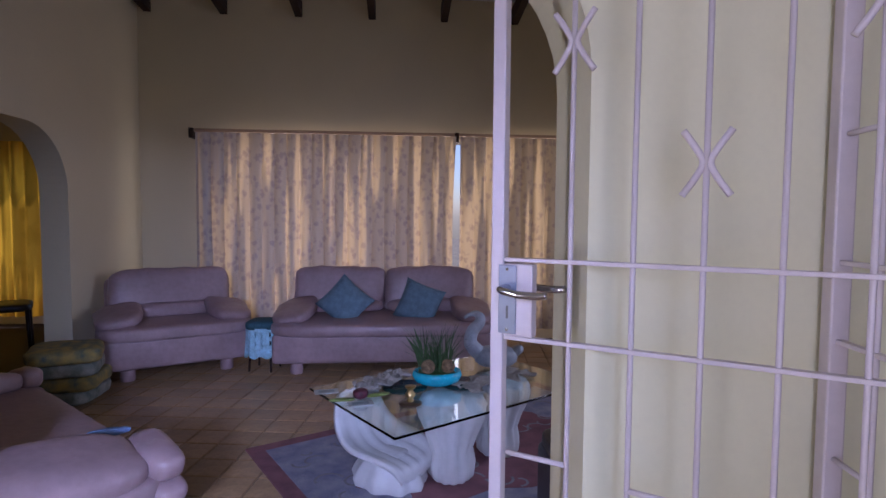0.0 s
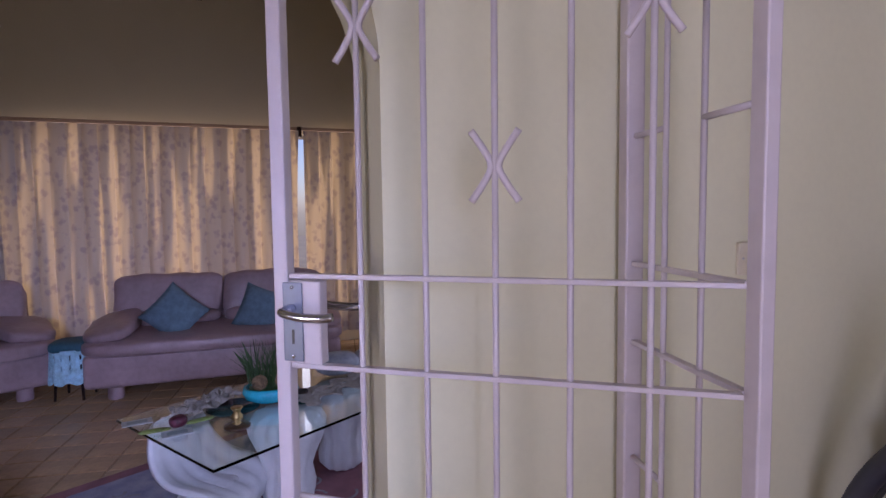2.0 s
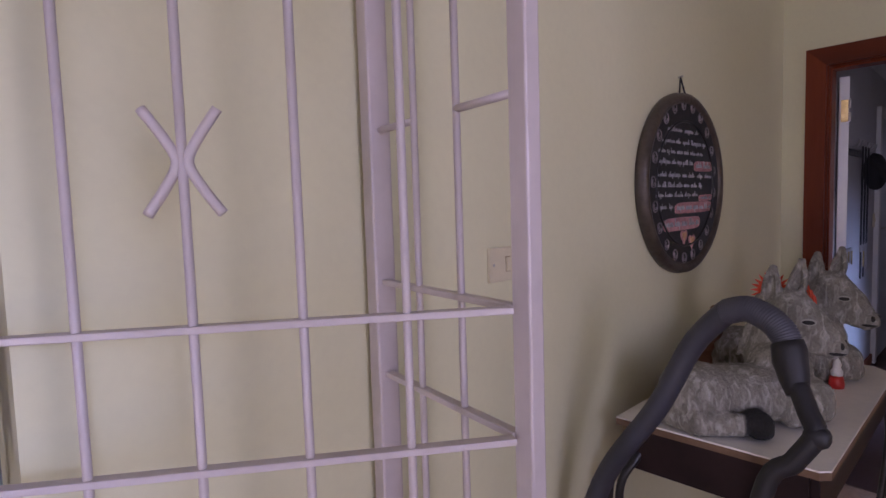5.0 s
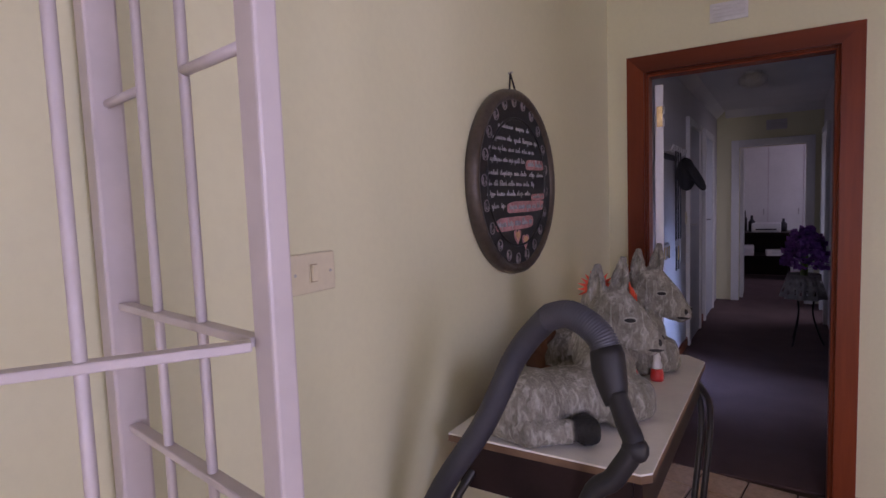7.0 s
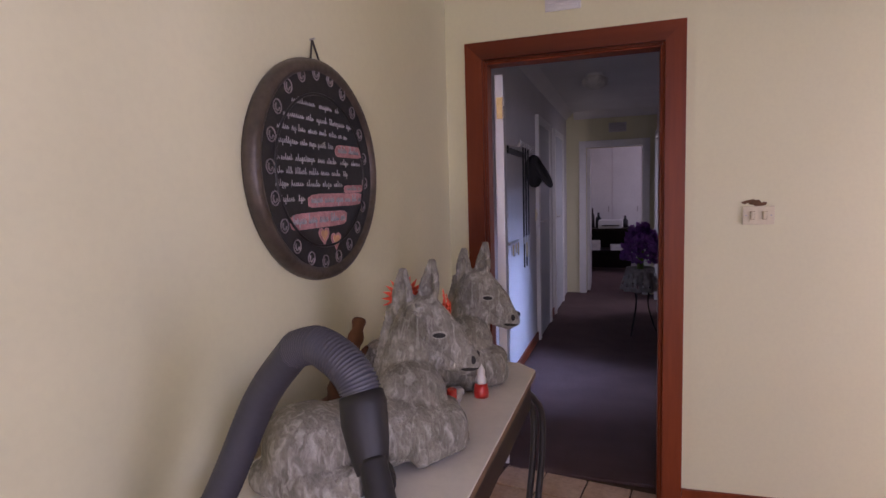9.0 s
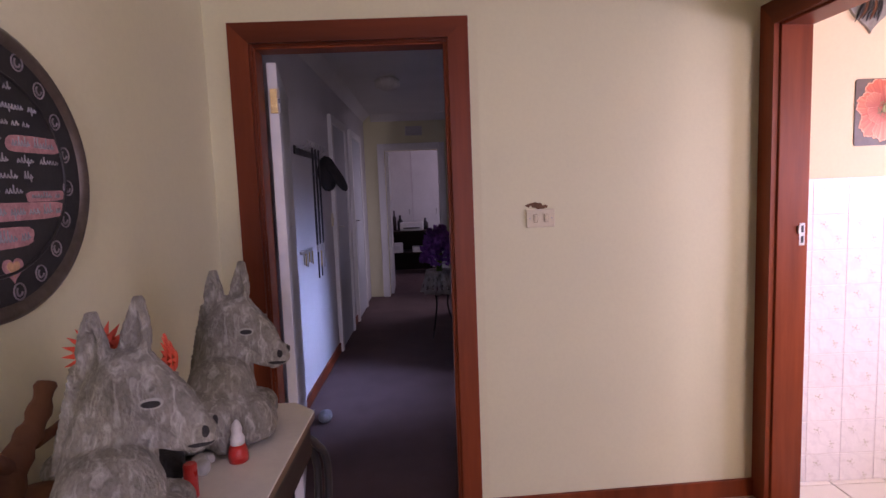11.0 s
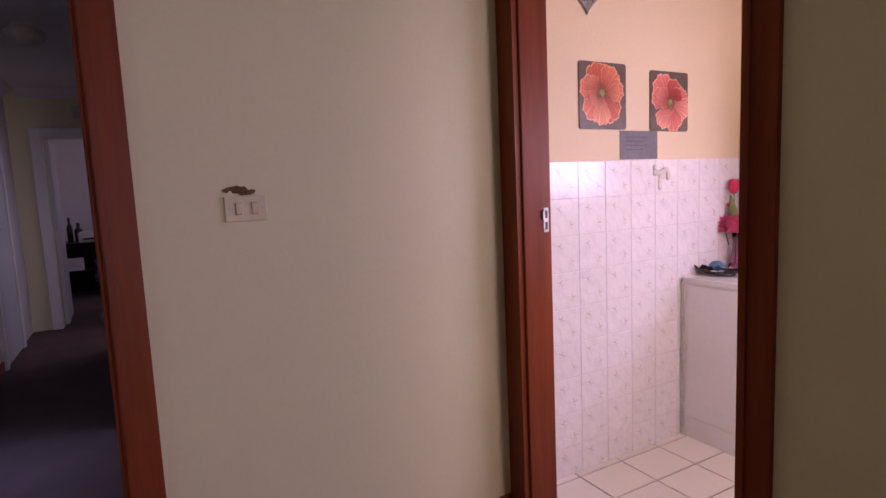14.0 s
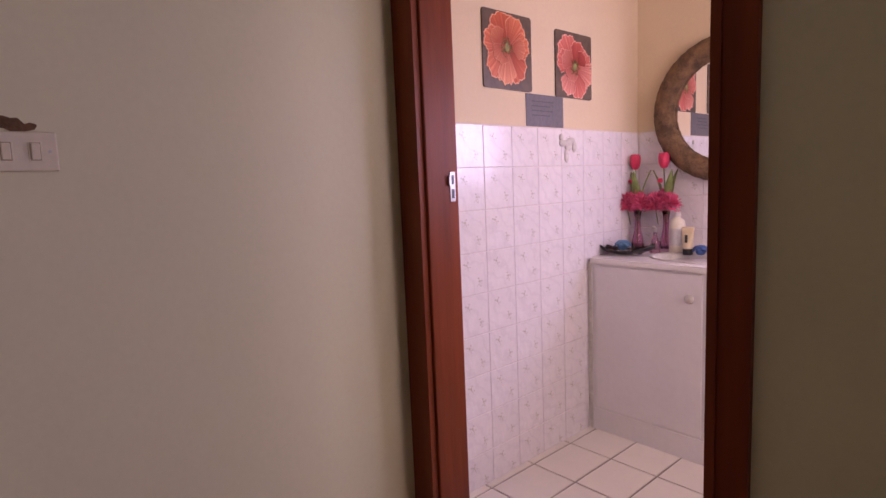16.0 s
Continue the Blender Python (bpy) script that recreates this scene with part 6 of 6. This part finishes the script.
part("holder_base", lathe([(0, 0), (0.055, 0), (0.056, 0.006), (0.03, 0.01), (0, 0.01)], None, (0, 0, 0), 28), mat("dark_bronze", (0.12, 0.08, 0.05), 0.3, 0.6, var=0.1), cs, "", True)
part("stem", lathe([(0.012, 0.01), (0.02, 0.018), (0.012, 0.026), (0.024, 0.042), (0.024, 0.05), (0.013, 0.066), (0.022, 0.078), (0.026, 0.086), (0, 0.084)], None, (0, 0, 0), 24), BRASS, cs, "", True)
LACEW = mat("ivory_lace", (0.46, 0.43, 0.37), 0.9, var=0.15, scale=30, fine=140, bump=0.12)
for (u, v), sz, sd, a in (((0.33, 0.62), (0.34, 0.2, 0.05), 3, 20), ((0.85, 0.33), (0.5, 0.24, 0.02), 6, 5)):
    x, y, _ = on_glass(u, v)
    lcb = B()
    g = []
    for i in range(25):
        g.append([lcb.verts.new((sz[0] * (i / 24 - 0.5), sz[1] * (j / 18 - 0.5) * (0.7 + 0.3 * math.sin(i * 0.9)), 0.006 + sz[2] * max(0, 0.5 + noise.noise((i * 0.35, j * 0.35, sd)) * 0.9))) for j in range(19)])
    for p, q in zip(g, g[1:]):
        for j in range(18):
            if rr0.random() > 0.06:
                lcb.faces.new((p[j], q[j], q[j + 1], p[j + 1]))
    lob = part("lace_doily", lcb, LACEW, None, "", True)
    tagged(lob, "crumpled ivory lace doily on the glass table", "doily", "lace doilies")
    lob.matrix_basis = pose(x, y, GZ, 0, 0, CTURN + a)
    lob.modifiers.new("thick", "SOLIDIFY").thickness = 0.002
fx, fy, _ = on_glass(0.1, 0.5)
fs = thing("artificial_flower", (fx, fy, GZ), "dark red artificial flower with green leaves lying on the glass", "flower", "", 15)
part("bloom", pad((0.02, 0, 0.025), (0.075, 0.06, 0.05), 0.8, None, None, 16, 0.03, 4), mat("dark_red_cloth", (0.12, 0.02, 0.04), 0.5, var=0.3, scale=50, fine=120), fs, "", True)
for sx in (-1, 1):
    part("leaf", pad((sx * 0.09 + 0.02, 0.01 * sx, 0.012), (0.13, 0.045, 0.016), 0.9, None, pose(0, 0, 0, 0, 0, sx * 8), 16, 0.006, 5), LEAF, fs, "", True)
for u, v in ((0.04, 0.7), (0.09, 0.44)):
    x, y, _ = on_glass(u, v)
    cd = thing("card_coaster", (x, y, GZ), "pale printed card coaster lying on the glass", "coaster", "card coasters", CTURN - 20)
    part("card", span((-0.06, -0.035, 0), (0.06, 0.035, 0.003), 0.0008), mat("pale_card", (0.5, 0.55, 0.52), 0.5, var=0.1, scale=20), cd)
    part("printed_panel", span((-0.04, -0.02, 0.003), (0.04, 0.02, 0.0036)), mat("grey_green_print", (0.3, 0.36, 0.34), 0.5), cd)
sx0, sy0, _ = on_glass(1.0, 0.55)
sw = B()
pad((0.05, 0, 0.07), (0.26, 0.16, 0.13), 0.85, sw, None, 22)
pad((0.17, 0, 0.1), (0.1, 0.08, 0.06), 0.9, sw, pose(0, 0, 0, 0, -30), 14)
tube(bend([(-0.05, 0, 0.09), (-0.1, 0, 0.15), (-0.09, 0, 0.22), (-0.05, 0, 0.27), (-0.05, 0, 0.31), (-0.09, 0, 0.325), (-0.14, 0, 0.3)], 5), [0.045 - 0.0008 * k if k < 20 else 0.028 - 0.0022 * (k - 20) for k in range(31)], sw, 12)
swan = tagged(part("swan_statue", sw, mat("grey_white_ceramic", (0.4, 0.43, 0.46), 0.4, var=0.15, scale=16, fine=60, bump=0.04), None, "", True), "grey-white ceramic swan ornament on the glass table", "statue")
swan.matrix_basis = pose(sx0, sy0, GZ, 0, 0, 0)

pf = thing("pouffe", (0.86, 2.12, 0), "dark brown leather cube seat beside the coffee table", "pouffe")
DARKLEATHER = mat("dark_brown_leather", (0.028, 0.018, 0.016), 0.4, var=0.15, scale=6, fine=40, bump=0.04)
part("cube_body", box((0, 0, 0.19), (0.5, 0.42, 0.37), 0.03, None, None, 3), DARKLEATHER, pf, "", True)
part("seat_pad", pad((0, 0, 0.4), (0.5, 0.42, 0.08), 0.35, None, None, 26), DARKLEATHER, pf, "", True)
rc = thing("remote_control", (-1.24, 2.2, 0.44), "small black remote control lying on the sofa", "remote", "", 30)
part("remote_body", span((-0.035, -0.02, 0.012), (0.035, 0.02, 0.04), 0.006), BLACK, rc)
bc = tagged(part("folded_cloth", pad((0, 0, 0.02), (0.16, 0.035, 0.025), 0.6, None, None, 18, 0.012, 2), mat("light_blue_cloth", (0.2, 0.32, 0.55), 0.8, var=0.15, scale=20), None, "", True), "light blue folded cloth strip on the sofa", "cloth")
bc.matrix_basis = pose(-1.17, 2.3, 0.442, 0, 0, 20)

ch = thing("dining_chair", (-3.75, 5.55, 0), "dark dining chair with a tall padded back", "chair", "", 120)
part("seat", pad((0, 0, 0.46), (0.46, 0.46, 0.08), 0.4, None, None, 22), DARKLEATHER, ch, "", True)
part("backrest", pad((0, 0.2, 0.78), (0.42, 0.07, 0.52), 0.6, None, pose(0, 0, 0, -6), 24), DARKLEATHER, ch, "", True)
for x in (-0.19, 0.19):
    for y in (-0.19, 0.19):
        part("leg", tube([(x, y, 0.44), (x * 1.1, y * 1.1, 0)], [0.02, 0.014], None, 8), DARKWOOD, ch, "", True)
    part("back_post", tube([(x * 0.8, 0.19, 0.45), (x * 0.8, 0.23, 0.7)], 0.014, None, 8), DARKWOOD, ch, "", True)

# ---- passage ----
def frame_set(name, x0, x1, y, top, s, label):
    r = tagged(new(name), label, "door frame", "", "structure")
    for a, b in ((x0 - 0.07, x0), (x1, x1 + 0.07)):
        part("architrave", span((a, y, 0), (b, y + s * 0.035, top + 0.07), 0.004), WHITE_PAINT, r)
    part("architrave", span((x0, y, top), (x1, y + s * 0.035, top + 0.07), 0.004), WHITE_PAINT, r)
    return r


DOORW = mat("pale_grey_door_paint", (0.5, 0.53, 0.55), 0.4, var=0.05, scale=3, fine=30, bump=0.01)
for k, (a, b) in enumerate(((5.95, 6.62), (7.1, 7.8))):
    frame_set("door_frame_%d" % (k + 3), a, b, 1.06, 2.0, -1, "white painted frame of a side door in the passage")
    d = thing("door_%d" % (k + 3), (a, 1.06, 0), "closed pale grey painted side door in the passage", "door", "", 0, "structure")
    part("door_leaf", span((0.002, -0.022, 0.01), (b - a - 0.002, -0.002, 1.995), 0.003), DOORW, d)
    hpl = part("handle_plate", span((0.06, -0.027, 0.98), (0.1, -0.022, 1.16), 0.002), STEEL, d)
    part("lever", tube([(0.08, -0.027, 1.1), (0.08, -0.06, 1.1), (0.17, -0.062, 1.1)], 0.008, None, 8), STEEL, hpl)
frame_set("door_frame_side_room", 4.3, 5.15, -0.08, 2.0, 1, "white painted frame of the side room doorway")
frame_set("door_frame_5", 7.35, 8.1, -0.08, 2.0, 1, "white painted frame near the passage end")
re0 = tagged(new("door_frame_end"), "cream painted frame of the end doorway", "door frame", "", "structure")
for a, b in ((0.8, 0.89), (0.0, 0.09)):
    part("architrave", span((8.465, a, 0), (8.5, b, 2.04), 0.004), WHITE_PAINT, re0)
part("architrave", span((8.465, 0.09, 1.95), (8.5, 0.8, 2.04), 0.004), WHITE_PAINT, re0)
de = thing("door_6", (8.64, 0.8, 0), "open cream door of the far room", "door", "", 2, "structure")
part("door_leaf", span((0, -0.04, 0.01), (0.7, 0.0, 1.94), 0.003), WHITE_PAINT, de)
structure("hall_skirting_north", span((4.25, 1.045, 0), (5.88, 1.06, 0.08), 0.003), MAHOGANY, "dark timber skirting along the passage")
structure("hall_skirting_far", span((6.7, 1.045, 0), (7.02, 1.06, 0.08), 0.003), MAHOGANY, "dark timber skirting between the side doors")
structure("hall_cornice", slab([(1.06, 2.33), (1.06, 2.42), (0.97, 2.42)], "x", 3.43, 8.5), CEIL, "white plaster cornice along the passage ceiling")
structure("hall_cornice_end", slab([(8.5, 2.33), (8.5, 2.42), (8.41, 2.42)], "y", -0.08, 0.96), CEIL, "white plaster cornice across the passage end")
hv = thing("air_vent", (8.5, 0.4, 2.2), "small grey air vent above the end door", "vent")
part("vent_frame", span((-0.012, -0.11, -0.06), (0, 0.11, 0.06), 0.003), HALL_PAINT, hv)
for k in range(4):
    part("slat", box((-0.014, 0, -0.04 + 0.026 * k), (0.004, 0.19, 0.018), 0.001, None, pose(0, 0, 0, 0, 30)), HALL_PAINT, hv)
hl = thing("ceiling_light", (6.1, 0.55, 2.42), "unlit round white glass ceiling light in the passage", "ceiling light")
part("base", lathe([(0, 0), (0.07, 0), (0.07, -0.02), (0, -0.02)], None, (0, 0, 0), 24), WHITE_PAINT, hl)
part("shade", lathe([(0.075, -0.02), (0.115, -0.05), (0.11, -0.1), (0.06, -0.13), (0, -0.14)], None, (0, 0, 0), 28), WHITEG, hl, "", True)

rk = thing("coat_rack", (4.95, 1.06, 1.67), "dark metal coat hook rail with straps and keys", "coat rack")
part("backplate", span((-0.32, -0.014, -0.025), (0.36, 0, 0.03), 0.003), BLACK, rk)
for k in range(7):
    x = -0.29 + 0.1 * k
    part("hook", tube(bend([(x, -0.012, 0.02), (x, -0.06, 0.015), (x, -0.085, 0.035), (x, -0.09, 0.06)], 4), 0.006, None, 6), STEEL, rk, "", True)
STRAP = mat("black_webbing", (0.02, 0.02, 0.022), 0.7, var=0.1)
for k, (x, l) in enumerate(((-0.19, 0.62), (-0.09, 0.66), (0.01, 0.58))):
    sthing = thing("lead_strap", (4.95 + x, 1.02, 1.05), "black webbing lead hanging from the hook rail", "strap", "hanging straps")
    for dx in (-0.014, 0.014):
        part("webbing", span((dx - 0.008, -0.055, 0.0), (dx + 0.008, -0.05, 0.64), 0.001), STRAP, sthing)
    part("clip", tube([(0.014 * math.cos(j * 0.628), -0.052, -0.02 + 0.028 * math.sin(j * 0.628)) for j in range(10)], 0.004, None, 6, True), STEEL, sthing)
    part("tag", span((-0.012, -0.058, -0.13 - 0.02 * k), (0.012, -0.05, -0.045), 0.002), [BLACK, BRASS, STEEL][k], sthing)
    if k < 2:
        part("handle_loop", span((-0.01, -0.058, -0.22), (0.006, -0.05, -0.13), 0.002), STRAP, sthing)
cap = thing("cap", (5.32, 0.97, 1.54), "black cap hanging on the hook rail", "cap")
part("crown", pad((0, 0.01, 0), (0.18, 0.14, 0.27), 0.9, None, pose(0, 0, 0, 0, -24), 24), STRAP, cap, "", True)
part("brim", pad((0.0, -0.05, 0.0), (0.21, 0.06, 0.31), 0.85, None, pose(0, 0, 0, -30, -14), 22), STRAP, cap, "", True)
hsw = switch((5.86, 1.06, 1.17), 0, 0.07, 0.11, (0.0,), "small dark-edged light switch on the passage wall")
kr = thing("key_rail", (4.78, 1.06, 1.0), "small steel key rail with hanging keys", "key rack")
part("rail", span((-0.15, -0.02, 0.0), (0.16, 0, 0.02), 0.002), STEEL, kr)
for k in range(6):
    part("key", span((-0.12 + 0.05 * k - 0.008, -0.026, -0.07 - 0.012 * (k % 3)), (-0.12 + 0.05 * k + 0.008, -0.02, 0.0), 0.002), BRASS if k % 2 else STEEL, kr)
sd = tagged(part("soft_toy", pad((0, 0, 0.035), (0.12, 0.08, 0.07), 0.9, None, None, 16, 0.03, 7), mat("grey_plush", (0.35, 0.36, 0.38), 0.9, var=0.2, scale=30, fine=150, bump=0.15), None, "", True), "small grey plush dog toy on the carpet", "toy")
sd.matrix_basis = pose(4.35, 0.9, 0)

VIOLET = mat("violet_petal", (0.4, 0.14, 0.56), 0.7, var=0.25, scale=20, fine=120, bump=0.05)
IRON = mat("black_iron", (0.03, 0.028, 0.028), 0.5, 0.5, var=0.1)
fst = thing("flower_stand", (6.35, 0.15, 0), "curled iron plant stand holding artificial violet flowers", "plant stand")
for k in range(3):
    a = k * math.tau / 3 + 0.5
    part("leg", tube(bend([(0.13 * math.cos(a), 0.1 * math.sin(a), 0.5), (0.07 * math.cos(a), 0.07 * math.sin(a), 0.3), (0.13 * math.cos(a), 0.12 * math.sin(a), 0.1), (0.19 * math.cos(a), 0.16 * math.sin(a), 0.0)], 5), 0.008, None, 6), IRON, fst, "", True)
part("hoop", tube([(0.13 * math.cos(j * math.tau / 24), 0.1 * math.sin(j * math.tau / 24), 0.5) for j in range(24)], 0.008, None, 6, True), IRON, fst)
pot = thing("flower_pot", (6.35, 0.15, 0.495), "pale lace-edged pot of violet artificial flowers", "potted plant")
part("pot_body", lathe([(0, 0), (0.09, 0), (0.12, 0.08), (0.13, 0.14), (0.115, 0.14), (0, 0.12)], None, (0, 0, 0), 24), LACEW, pot, "", True)
skirt = B()
prev = None
for v in range(6):
    row = [skirt.verts.new(((0.135 + 0.014 * v + 0.006 * v * math.sin(9 * q)) * math.cos(q), (0.13 + 0.008 * v + 0.004 * v * math.sin(9 * q)) * math.sin(q), 0.13 - 0.04 * v)) for q in [k * math.tau / 60 for k in range(60)]]
    if prev:
        for k in range(60):
            if not (v in (2, 4) and k % 3 == 1):
                skirt.faces.new((prev[k], prev[(k + 1) % 60], row[(k + 1) % 60], row[k]))
    prev = row
part("lace_skirt", skirt, LACEW, pot, "ivory lace cloth hanging over the pot", True).modifiers.new("thick", "SOLIDIFY").thickness = 0.003
vb = B()
rv = random.Random(21)
for k in range(420):
    a, el, q = rv.uniform(0, 6.28), rv.uniform(-0.2, 1.4), rv.uniform(0.6, 1.0)
    c = Vector((0.22 * q * math.cos(a) * math.cos(el), 0.185 * q * math.sin(a) * math.cos(el), 0.25 + 0.32 * q * math.sin(el)))
    n = Vector((rv.uniform(-1, 1), rv.uniform(-1, 1), rv.uniform(-1, 1))).normalized()
    o1 = n.orthogonal().normalized() * rv.uniform(0.025, 0.045)
    o2 = n.cross(o1)
    vb.faces.new([vb.verts.new(c + v) for v in (o1, o2 * 0.8 + o1 * 0.3, -o1, -o2 * 0.8 + n * 0.012)])
tagged(part("flower_mass", vb, VIOLET, pot), "violet flower heads", "", "", "stuff")
part("stems", tube([(0, 0, 0.12), (0.01, 0, 0.3)], 0.03, None, 8), LEAF, pot)

dsk = thing("desk", (10.75, 0.62, 0), "dark wooden desk in the far room", "desk")
part("desktop", span((-0.3, -0.42, 0.72), (0.3, 0.42, 0.75), 0.004), DARKWOOD, dsk)
for y in (-0.4, 0.36):
    part("side_panel", span((-0.28, y, 0), (0.28, y + 0.03, 0.72), 0.003), DARKWOOD, dsk)
part("shelf", span((-0.28, -0.37, 0.36), (0.28, 0.36, 0.385), 0.003), DARKWOOD, dsk)
part("back_panel", span((0.25, -0.37, 0.02), (0.27, 0.36, 0.72)), DARKWOOD, dsk)
pr0 = thing("printer", (10.65, 0.55, 0.75), "white and black printer on the desk", "printer")
part("printer_body", span((-0.18, -0.2, 0), (0.18, 0.2, 0.14), 0.02), WHITE_PAINT, pr0)
part("paper_tray", span((-0.22, -0.14, 0.04), (-0.18, 0.14, 0.06), 0.004), BLACK, pr0)
for k, (y, h, r) in enumerate(((0.86, 0.34, 0.035), (0.76, 0.26, 0.05), (0.32, 0.2, 0.05))):
    b0 = thing("desk_bottle", (10.8, y, 0.75), "dark bottle standing on the desk", "bottle", "bottles on the desk")
    part("bottle_body", lathe([(0, 0), (r, 0), (r, h * 0.6), (r * 0.4, h * 0.75), (r * 0.4, h), (0, h)], None, (0, 0, 0), 16), BLACK if k else DARKLEATHER, b0, "", True)
PAPER = mat("white_paper", (0.7, 0.68, 0.66), 0.8, var=0.06, scale=12, fine=80)
for at, sz, label in (((10.55, 0.4, 0.386), (0.22, 0.3, 0.09), "stack of white paper on the desk shelf"), ((10.52, 0.82, 0.386), (0.2, 0.2, 0.16), "pale cardboard file box on the desk shelf")):
    pk = thing("paper_stack" if sz[2] < 0.1 else "file_box", at, label, "stationery", "", 6)
    part("sheets" if sz[2] < 0.1 else "box_body", span((-sz[0] / 2, -sz[1] / 2, 0), (sz[0] / 2, sz[1] / 2, sz[2]), 0.004), PAPER, pk)
    part("cover_sheet" if sz[2] < 0.1 else "box_label", span((-sz[0] / 2 - 0.002, -sz[1] / 4, sz[2] * 0.3), (-sz[0] / 2, sz[1] / 4, sz[2] * 0.7)), HALL_PAINT, pk)
wdr = thing("built_in_wardrobe", (11.4, 0.3, 0), "white built-in wardrobe doors in the far room", "wardrobe")
for k in range(3):
    dd = part("wardrobe_door", span((-0.025, -0.75 + 0.5 * k + 0.004, 0.05), (-0.002, -0.25 + 0.5 * k - 0.004, 2.2), 0.004), WHITE_PAINT, wdr)
    part("handle", span((-0.05, -0.7 + 0.5 * k, 1.0), (-0.025, -0.68 + 0.5 * k, 1.1), 0.004), STEEL, dd)

# ---- tan floor tiles ----
TT = 0.2
tm = tile_mesh("floor_tile_tan", TT - 0.009, TT - 0.009, 0.012, (TAN_TILE,), 0.003, False)
tm2 = tile_mesh("floor_tile_pale", TT - 0.009, TT - 0.009, 0.012, (ENTRY_TILE,), 0.003, False)
FT = pose(0, 0, 0, 0, 0, -8)
floor = bpy.data.objects["floor"]
rest = []
made = 0
for i in range(-26, 28):
    for j in range(-18, 40):
        c = FT @ Vector((i * TT, j * TT, 0))
        if not (-2.65 < c.x < 3.35 and (-1.08 if c.x > 1.4 else -1.4) < c.y < 5.95):
            continue
        near = (-2.2 < c.x < -0.1 and 2.3 < c.y < 5.1) or (2.3 < c.x < 3.35 and -0.9 < c.y < 0.95)
        if near and made < 300:
            piece("floor_tile", tm if c.y > 1.1 else tm2, floor, Matrix.Translation((c.x, c.y, -0.012)) @ pose(0, 0, 0, -90, 0, -8))
            made += 1
        else:
            rest.append(c)
rb0 = B()
for c in rest:
    q = [rb0.verts.new(Vector((c.x, c.y, 0)) + FT.to_3x3() @ Vector((sx * (TT / 2 - 0.0045), sy * (TT / 2 - 0.0045), 0))) for sx, sy in ((-1, -1), (1, -1), (1, 1), (-1, 1))]
    lo4 = [rb0.verts.new(v.co - Vector((0, 0, 0.012))) for v in q]
    rb0.faces.new(q).material_index = int(c.y < 1.1)
    for k in range(4):
        rb0.faces.new((q[k], q[(k + 1) % 4], lo4[(k + 1) % 4], lo4[k]))
tagged(part("floor_tiles_rest", rb0, [TAN_TILE, ENTRY_TILE], floor), "", "", "", "stuff")
